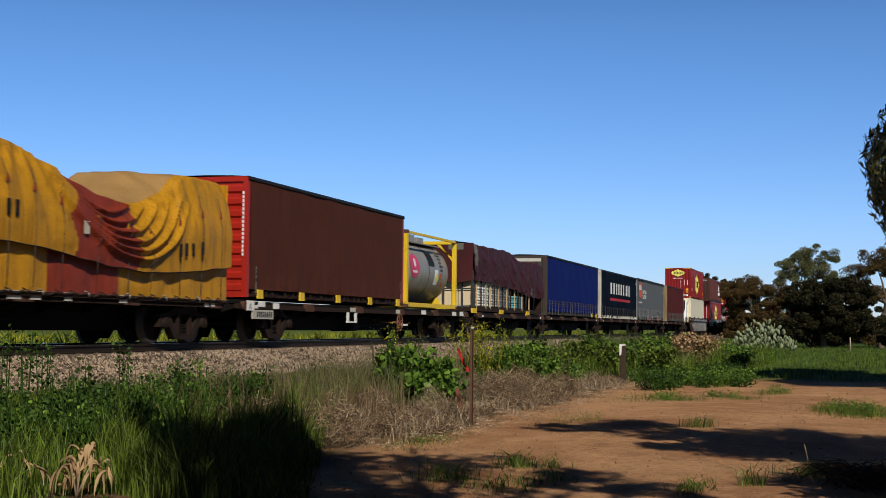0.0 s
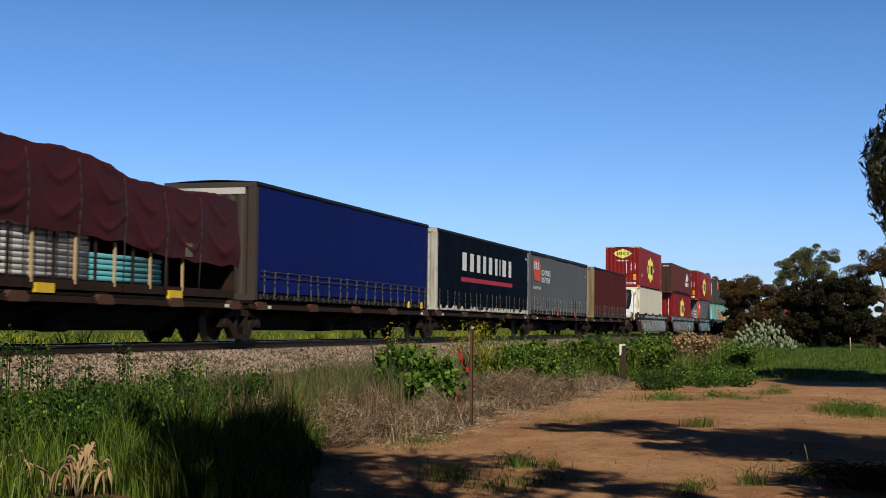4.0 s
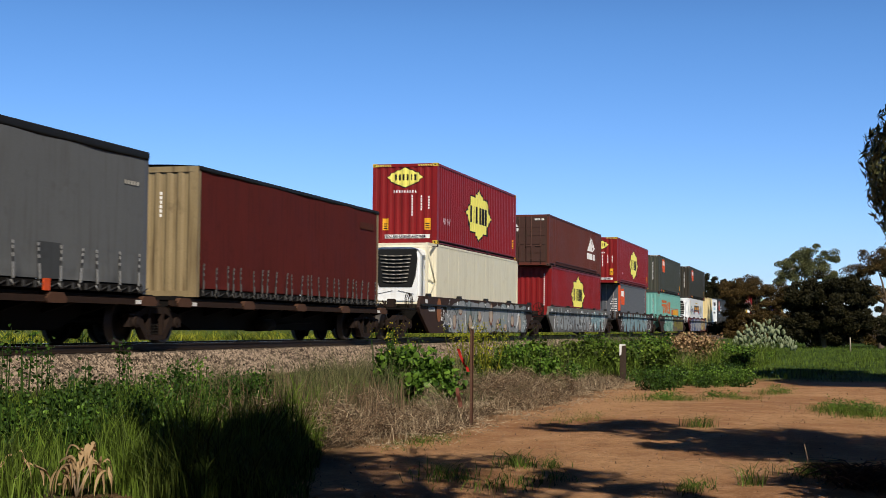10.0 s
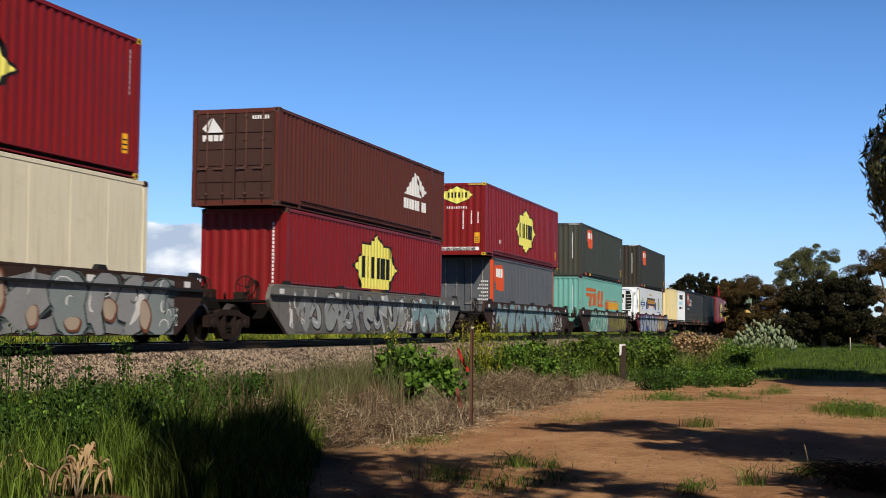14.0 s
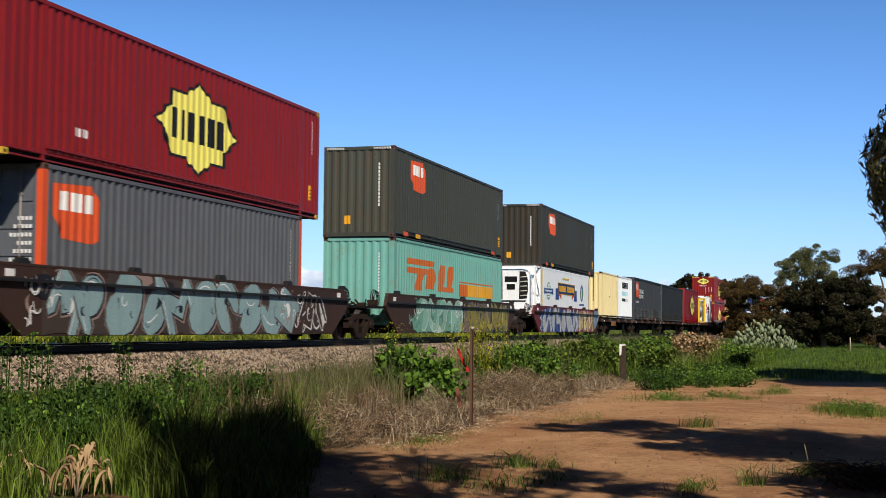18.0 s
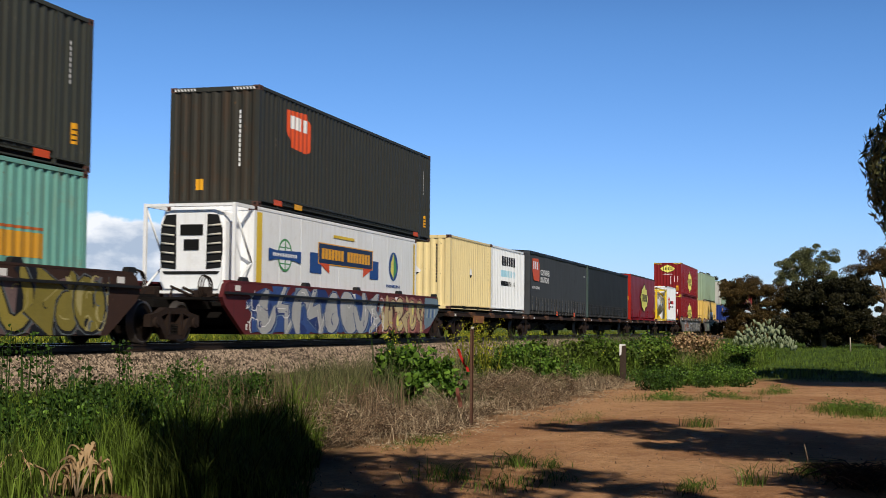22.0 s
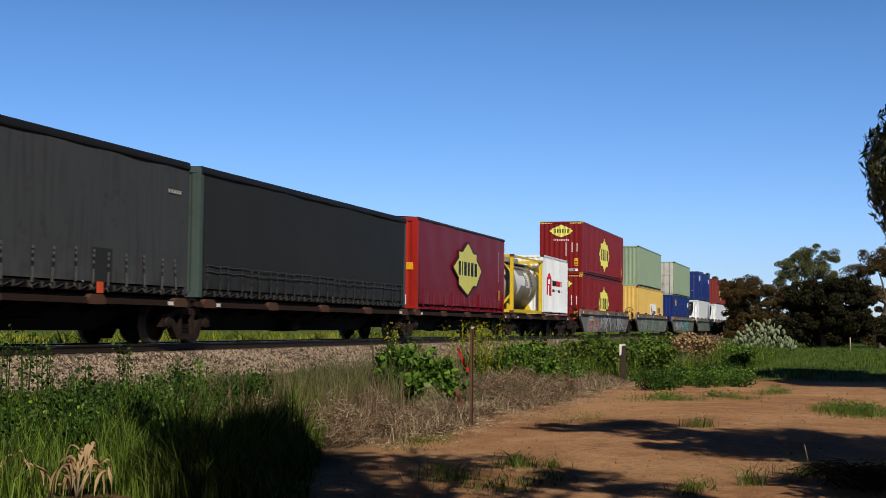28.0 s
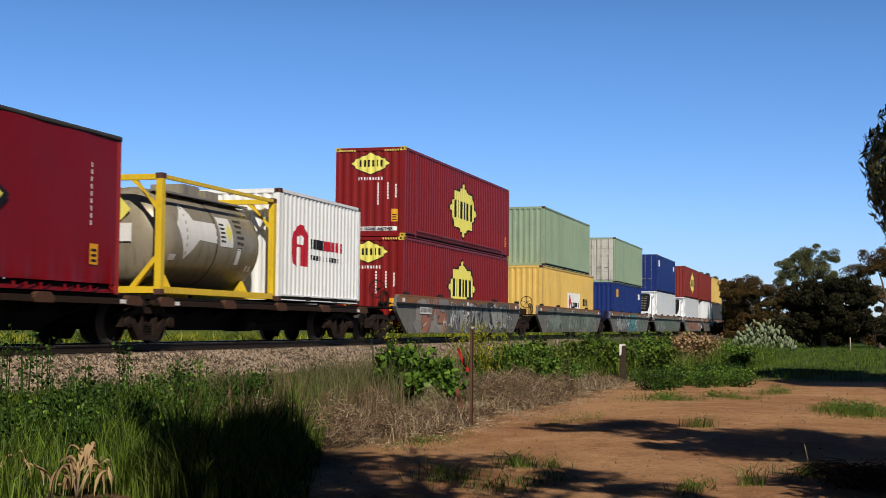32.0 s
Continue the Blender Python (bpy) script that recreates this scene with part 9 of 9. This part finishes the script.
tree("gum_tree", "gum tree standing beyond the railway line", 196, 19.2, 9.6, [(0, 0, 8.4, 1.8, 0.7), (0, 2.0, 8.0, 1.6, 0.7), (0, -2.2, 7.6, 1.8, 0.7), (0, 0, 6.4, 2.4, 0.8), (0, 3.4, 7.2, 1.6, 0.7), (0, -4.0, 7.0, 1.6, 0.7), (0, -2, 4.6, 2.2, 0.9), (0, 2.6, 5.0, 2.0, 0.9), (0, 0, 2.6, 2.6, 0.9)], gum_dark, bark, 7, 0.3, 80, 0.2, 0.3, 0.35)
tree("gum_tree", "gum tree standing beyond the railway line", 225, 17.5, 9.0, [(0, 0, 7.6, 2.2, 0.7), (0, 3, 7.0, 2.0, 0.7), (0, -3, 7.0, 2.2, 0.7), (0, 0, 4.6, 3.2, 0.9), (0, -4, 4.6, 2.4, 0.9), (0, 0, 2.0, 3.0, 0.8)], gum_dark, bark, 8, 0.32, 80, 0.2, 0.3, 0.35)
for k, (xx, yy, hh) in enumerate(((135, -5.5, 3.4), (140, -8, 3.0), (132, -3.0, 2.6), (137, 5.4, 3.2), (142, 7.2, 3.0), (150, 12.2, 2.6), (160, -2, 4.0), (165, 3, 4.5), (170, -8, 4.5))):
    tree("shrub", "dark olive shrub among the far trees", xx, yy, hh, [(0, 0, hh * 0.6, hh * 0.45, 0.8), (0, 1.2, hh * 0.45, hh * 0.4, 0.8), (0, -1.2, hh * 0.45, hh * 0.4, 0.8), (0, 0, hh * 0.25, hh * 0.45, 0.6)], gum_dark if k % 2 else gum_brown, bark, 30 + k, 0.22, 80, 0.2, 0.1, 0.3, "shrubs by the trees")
# yard trees beside and behind the camera, whose shade falls across the dirt
tree("yard_gum_tree", "drooping gum tree at the yard's edge shading the dirt", 11.6, -2.9, 9.0, [(0, 0, 8.4, 1.0, 0.9), (0.6, 0.3, 7.2, 1.2, 0.8), (-0.3, -0.2, 6.2, 1.3, 0.8), (0.4, 0.4, 5.2, 1.2, 0.8), (0.2, -0.1, 4.2, 1.2, 0.8), (1.2, 0.4, 3.4, 1.0, 0.8), (-1.6, 0.36, 9.2, 0.7, 0.8, 0.5), (-1.2, 0.75, 9.1, 0.4, 0.6, 0.4), (-2.1, 0.1, 3.7, 0.9, 0.8), (-1.4, 0.2, 3.1, 0.8, 0.8), (-2.9, -0.4, 4.6, 0.9, 0.8), (-0.85, -1.1, 6.0, 1.1, 0.8), (0.34, -1.9, 6.0, 1.1, 0.8), (-1.9, -3.2, 8.0, 1.2, 0.8), (-0.4, -2.1, 8.0, 1.1, 0.8)], gum, pale_bark, 9, 0.17, 150, 0.6, 0.18, 0.3, "yard trees")
tree("yard_gum_tree", "tall gum tree over the yard shading grass and dirt", 2.2, -1.7, 11, [(0, 0, 10.2, 1.3, 0.8, 0.09), (1.0, 0.7, 9.2, 1.4, 0.8, 0.1), (-0.9, 0.4, 9.0, 1.4, 0.8), (0.6, -0.8, 8.2, 1.4, 0.8, 0.085), (-0.5, 0.9, 8.0, 1.3, 0.8, 0.14), (0.2, 0.2, 7.2, 1.3, 0.8, 0.085), (0.9, 1.2, 7.6, 1.1, 0.8, 0.1), (0.6, 1.5, 9.0, 1.1, 0.8), (2.0, 1.8, 8.6, 1.0, 0.8), (3.1, 2.15, 8.3, 0.95, 0.8, 0.3), (2.6, 1.7, 9.3, 0.9, 0.8, 0.15), (3.7, 2.1, 8.9, 0.8, 0.8, 0.1), (1.6, 2.2, 8.8, 0.7, 0.8), (2.2, 0.2, 8.5, 1.0, 0.8, 0.12), (3.2, 0.0, 8.4, 0.9, 0.8, 0.10), (2.6, -0.6, 8.7, 0.8, 0.8, 0.10), (0.35, 1.5, 8.6, 0.5, 0.8), (2.0, -1.6, 8.5, 0.6, 0.8, 0.16), (1.5, -1.9, 8.4, 0.6, 0.8, 0.2), (1.2, -2.4, 8.3, 0.55, 0.8, 0.16)], gum, pale_bark, 10, 0.2, 300, 0.6, 0.22, 0.5, "yard trees")
for k, (xx, yy) in enumerate(((36.2, -4.4), (34.4, -6.4), (29.5, -7.5), (39.5, -5.8), (31.6, -6.8))):
    tree("yard_gum_tree", "gum tree at the side of the yard", xx, yy, 9.5, [(0, 0, 9.0, 1.6, 0.7), (1.2, 0.6, 8.4, 1.6, 0.7), (-1.2, -0.3, 8.2, 1.6, 0.7), (0, -0.9, 7.6, 1.6, 0.7), (2.2, 0.2, 8.8, 1.4, 0.7), (-0.4, 0.9, 8.6, 1.4, 0.7)], gum, pale_bark, 40 + k, 0.26, 260, 0.4, 0.2, 0.35, "yard trees")

# unseen trees, added behind and beside the camera to block low sky light
for k, (xx, yy, hh) in enumerate(((-13, -9, 12), (-14, 2, 11), (-13, 12, 11), (-6, -16, 12), (3, -17, 12), (12, -16, 11), (21, -17, 12), (30, -17, 12), (40, -18, 12))):
    tree("boundary_gum_tree", "unseen dense gum tree added to block sky light", xx, yy, hh, [(rr * math.cos(q), rr * math.sin(q), zz * hh, 2.3, 0.8) for q, rr, zz in ((0, 1.8, 0.85), (2.1, 1.8, 0.85), (4.2, 1.8, 0.85), (1, 2.6, 0.6), (3.1, 2.6, 0.6), (5.2, 2.6, 0.6), (0.4, 2.8, 0.34), (2.5, 2.8, 0.34), (4.6, 2.8, 0.34), (1.5, 2.4, 0.14), (3.7, 2.4, 0.14), (5.8, 2.4, 0.14))], gum_dark, bark, 60 + k, 0.6, 26, 0.2, 0.3, 0.25, "boundary trees")


# the drooping bough that hangs in at the edge of the yard
def bough():
    rng = np.random.default_rng(77)
    t = thing("gum_bough", "drooping grey-green gum bough hanging over the yard", "tree", "yard trees")
    t.location = (0, 0, 0)
    bm = bmesh.new()
    tube(bm, (11.7, -2.85, 5.2), (14.0, -1.7, 5.6), 0.06, 7, 0.05, caps=False)
    tube(bm, (14.0, -1.7, 5.6), (15.4, -0.95, 5.0), 0.05, 7, 0.025, caps=False)
    part("branch", bm, pale_bark, t)
    cs = []
    for k in range(90):
        f = k / 89
        z = 3.74 - 1.24 * f + rng.uniform(-0.08, 0.08)
        edge = -0.36 + 0.8 * min(f, 0.17) - 0.24 * max(f - 0.2, 0)
        c = np.array([15.4 + rng.uniform(-0.4, 0.5), edge - 0.08 - rng.uniform(0, 0.55), z])
        b = ball(rng, 60, 0.14)
        b[:, 2] *= 1.5
        cs.append(c + b)
        if k % 4 == 0:
            bm = bmesh.new()
            tube(bm, (15.2, -0.95, 4.9 - f * 0.9), tuple(c), 0.012, 5, 0.004, caps=False)
            part("twig", bm, pale_bark, t)
    leaves("foliage", np.concatenate(cs), 0.12, gum_grey, rng, t, 0.75, 0.22)


bough()


# prickly pear
def cactus(x, y):
    rng = np.random.default_rng(12)
    t = thing("prickly_pear", "large pale green prickly pear cactus clump", "cactus")
    t.location = (x, y, 0)
    ring = [(math.cos(k * math.tau / 10), math.sin(k * math.tau / 10)) for k in range(10)]
    bm = bmesh.new()
    a = [bm.verts.new((0.5 * u * (0.8 + 0.2 * (v > 0)), 0.03, 0.5 + 0.5 * v)) for u, v in ring]
    b = [bm.verts.new((0.5 * u * (0.8 + 0.2 * (v > 0)), -0.03, 0.5 + 0.5 * v)) for u, v in ring]
    c0, c1 = bm.verts.new((0, 0.09, 0.55)), bm.verts.new((0, -0.09, 0.55))
    for k in range(10):
        k2 = (k + 1) % 10
        bm.faces.new((a[k], a[k2], c0))
        bm.faces.new((b[k2], b[k], c1))
        bm.faces.new((a[k2], a[k], b[k], b[k2]))
    for f in bm.faces:
        f.smooth = True
    first = None
    for k in range(290):
        a2 = rng.uniform(0, 6.28)
        d = 2.0 * math.sqrt(rng.uniform(0, 1))
        top = 1.95 * (1 - (d / 2.25) ** 2)
        z = max(0.05, rng.uniform(0.25, 1.0) * top)
        sz = rng.uniform(0.2, 0.36)
        if first is None:
            first = part("pad", bm, cactus_mat, t)
            ob = first
        else:
            ob = again(first, t, (0, 0, 0))
        ob.location = (d * math.cos(a2) * 0.7, d * math.sin(a2), z)
        ob.rotation_euler = (rng.uniform(-0.6, 0.6), rng.uniform(-0.8, 0.8), rng.uniform(0, 3.14))
        ob.scale = (sz * 0.8, sz, sz * 1.15)


cactus(88, 4.75)


# ---- posts, litter and small things ----
star_iron = mat("picket_rust", (0.09, 0.045, 0.03), 0.7, dirt=(0.04, 0.022, 0.015), dirt_amt=0.6, bump=0.3)
old_wood = mat("post_wood", (0.05, 0.035, 0.026), 0.9, var=0.3, scale=6, dirt=(0.04, 0.03, 0.02), dirt_amt=0.6, streak=0.6, bump=0.6, bscale=25)
red_tape = mat("red_tape", (0.36, 0.02, 0.015), 0.5)
p = thing("star_picket", "rusty steel star picket standing in dry brush", "fence post", "fence posts")
p.location = (20.0, 5.42, 0)
bm = bmesh.new()
for k in range(3):
    a = k * math.tau / 3 + 0.4
    prism(bm, [(-0.004, 0.0), (0.004, 0.0), (0.004, 0.032), (-0.004, 0.032)], -0.2, 1.48, 0, "xy")
    bmesh.ops.rotate(bm, verts=bm.verts[-8:], cent=(0, 0, 0), matrix=Matrix.Rotation(a, 3, 'Z'))
part("shaft", bm, star_iron, p)
bm = bmesh.new()
tube(bm, (0, 0, 1.46), (0, 0, 1.50), 0.028, 8)
part("cap", bm, offwhite, p, "pale weathered cap")
tp = thing("red_marker_tape", "torn red plastic tape hanging on a thin stalk", "tape")
tp.location = (20.3, 5.62, 0)
bm = bmesh.new()
tube(bm, (0, 0, 0), (0.02, 0.02, 1.1), 0.006, 5)
part("stalk", bm, straw, tp)
grid_mesh("streamer", lambda a, b: (0.02 + 0.03 * math.sin(a * 9), 0.02 + (b - 0.5) * 0.045 + a * 0.10 - 0.07 * (1 - a), 0.80 + a * 0.34 + 0.015 * math.sin(a * 14)), 14, 3, red_tape, tp)
grid_mesh("lower_streamer", lambda a, b: (0.03 * math.sin(a * 7), 0.06 + (b - 0.5) * 0.06 + a * 0.06, 0.25 + a * 0.3), 12, 3, mat("faded_red_tape", (0.15, 0.055, 0.04), 0.6), tp)
wp = thing("wooden_fence_post", "weathered square wooden post with a white top", "fence post", "fence posts")
wp.location = (37.2, 5.78, 0)
bm = bmesh.new()
prism(bm, [(-0.075, -0.08), (0.075, -0.085), (0.08, 0.075), (-0.07, 0.08)], -0.1, 1.02, 0, "xy")
bmesh.ops.bevel(bm, geom=bm.edges[:], offset=0.012, segments=1, affect='EDGES')
part("shaft", bm, old_wood, wp)
bm = bmesh.new()
prism(bm, [(-0.078, -0.05), (0.078, -0.06), (0.083, 0.078), (-0.073, 0.083)], 1.015, 1.06, 0, "xy")
prism(bm, [(0.03, 0.78), (0.082, 0.74), (0.086, 1.02), (0.02, 1.02)], -0.079, -0.066, 0, "yz")
part("painted_top", bm, white_ink, wp, "chipped white painted top")
for k, (xx, yy, hh) in enumerate(((104, -4.2, 1.2), (98, -0.6, 1.0))):
    q = thing("field_post", "thin grey wooden post in the green field", "fence post", "fence posts")
    q.location = (xx, yy, 0)
    bm = bmesh.new()
    tube(bm, (0, 0, -0.1), (0.03, 0.02, hh), 0.05, 8, 0.045)
    part("shaft", bm, pale_bark, q)
rf = thing("rail_fence", "sagging grey timber rail fence in the green field", "fence")
rf.location = (96, -4.0, 0)
for yy, hh in ((0.0, 1.15), (-1.3, 1.0), (-2.6, 1.2), (-3.9, 1.05)):
    bm = bmesh.new()
    tube(bm, (0, yy, -0.1), (0.05, yy + 0.04, hh), 0.06, 8, 0.05)
    part("post", bm, pale_bark, rf)
for z0, z1 in ((0.95, 0.8), (0.55, 0.5)):
    bm = bmesh.new()
    tube(bm, (0, 0.2, z0), (0.03, -2.0, z1), 0.035, 6)
    tube(bm, (0.03, -2.0, z1), (0, -4.1, z0 - 0.05), 0.035, 6)
    part("rail", bm, bark, rf)
sk = thing("thin_stake", "thin pale stake leaning in the dirt", "stake")
sk.location = (15.1, 0.32, 0)
bm = bmesh.new()
tube(bm, (0, 0, -0.05), (0.02, 0.07, 0.27), 0.008, 6, 0.006)
part("shaft", bm, straw, sk)


dark_bark = mat("dark_twig", (0.045, 0.031, 0.023), 0.9, var=0.3)


def twig_heap():
    rng = np.random.default_rng(21)
    t = thing("twig_heap", "dark heap of dry fallen twigs on the dirt", "twig heap")
    t.location = (13.5, -0.22, 0)
    for k in range(300):
        bm = bmesh.new()
        a = rng.uniform(0, 6.28)
        p0 = Vector((rng.normal() * 0.24, rng.normal() * 0.2, rng.uniform(0, 0.13)))
        d = Vector((math.cos(a), math.sin(a), rng.uniform(0.0, 0.35))) * rng.uniform(0.2, 0.48)
        m1 = p0 + d * 0.5 + Vector((0, 0, 0.07))
        tube(bm, p0, m1, 0.008, 4, 0.006, caps=False)
        tube(bm, m1, p0 + d, 0.006, 4, 0.002, caps=False)
        part("twig", bm, dark_bark if k % 5 else bark, t)


twig_heap()


def dead_plant(x, y, seed, n=26):
    rng = np.random.default_rng(seed)
    t = thing("dead_broadleaf_plant", "withered plant with pale drooping dead leaves in grass", "plant", "dead plants")
    t.location = (x, y, height(x, y))
    for k in range(n):
        a = rng.uniform(0, 6.28)
        ln, wd = rng.uniform(0.12, 0.28), rng.uniform(0.014, 0.028)
        q = rng.uniform(-1, 1)
        o = (0.10 + 0.16 * q, -0.12 * q + rng.uniform(-0.08, 0.08), 0.42 - 0.16 * abs(q) + rng.uniform(-0.14, 0.06))
        out, curl = rng.uniform(0.15, 0.9), rng.uniform(0.5, 2.0)

        def f(u, v, a=a, ln=ln, wd=wd, o=o, out=out, curl=curl):
            d = ln * out * math.sin(min(u * 1.6, 1.5))
            z = 0.08 * math.sin(u * 3.0) - ln * u ** curl
            w = wd * math.sin(min(u + 0.14, 1.0) * math.pi * 0.93) * (v - 0.5) * 2
            tw = a + 1.2 * u
            return (o[0] + d * math.cos(a) - w * math.sin(tw), o[1] + d * math.sin(a) + w * math.cos(tw), max(o[2] + z - abs(v - 0.5) * 0.03, 0.0))
        grid_mesh("dead_leaf", f, 7, 2, pale_dead, t)
    for k in range(4):
        bm = bmesh.new()
        tube(bm, (0, 0, 0), (rng.uniform(-.15, .15), rng.uniform(-.15, .15), rng.uniform(0.2, 0.36)), 0.012, 5, 0.006)
        part("stem", bm, straw, t)


dead_plant(10.45, 6.38, 1, 46)
dead_plant(9.95, 6.75, 3, 9)


# ---- movement ----
def motions():
    for ob, u, z in MOVERS:
        walk(ob, [(t, pose(u - s, YC, z)) for t, s in TRAVEL])
    ts = [t for t, s in TRAVEL]
    ss = [s for t, s in TRAVEL]
    steps = [k / 15 for k in range(481)]
    turn = [-math.degrees(float(np.interp(t, ts, ss)) / 0.46) for t in steps]
    for ob, x, z in WHEELS:
        walk(ob, [(t, pose(x, 0, z, 0, a, 0)) for t, a in zip(steps, turn)])


motions()
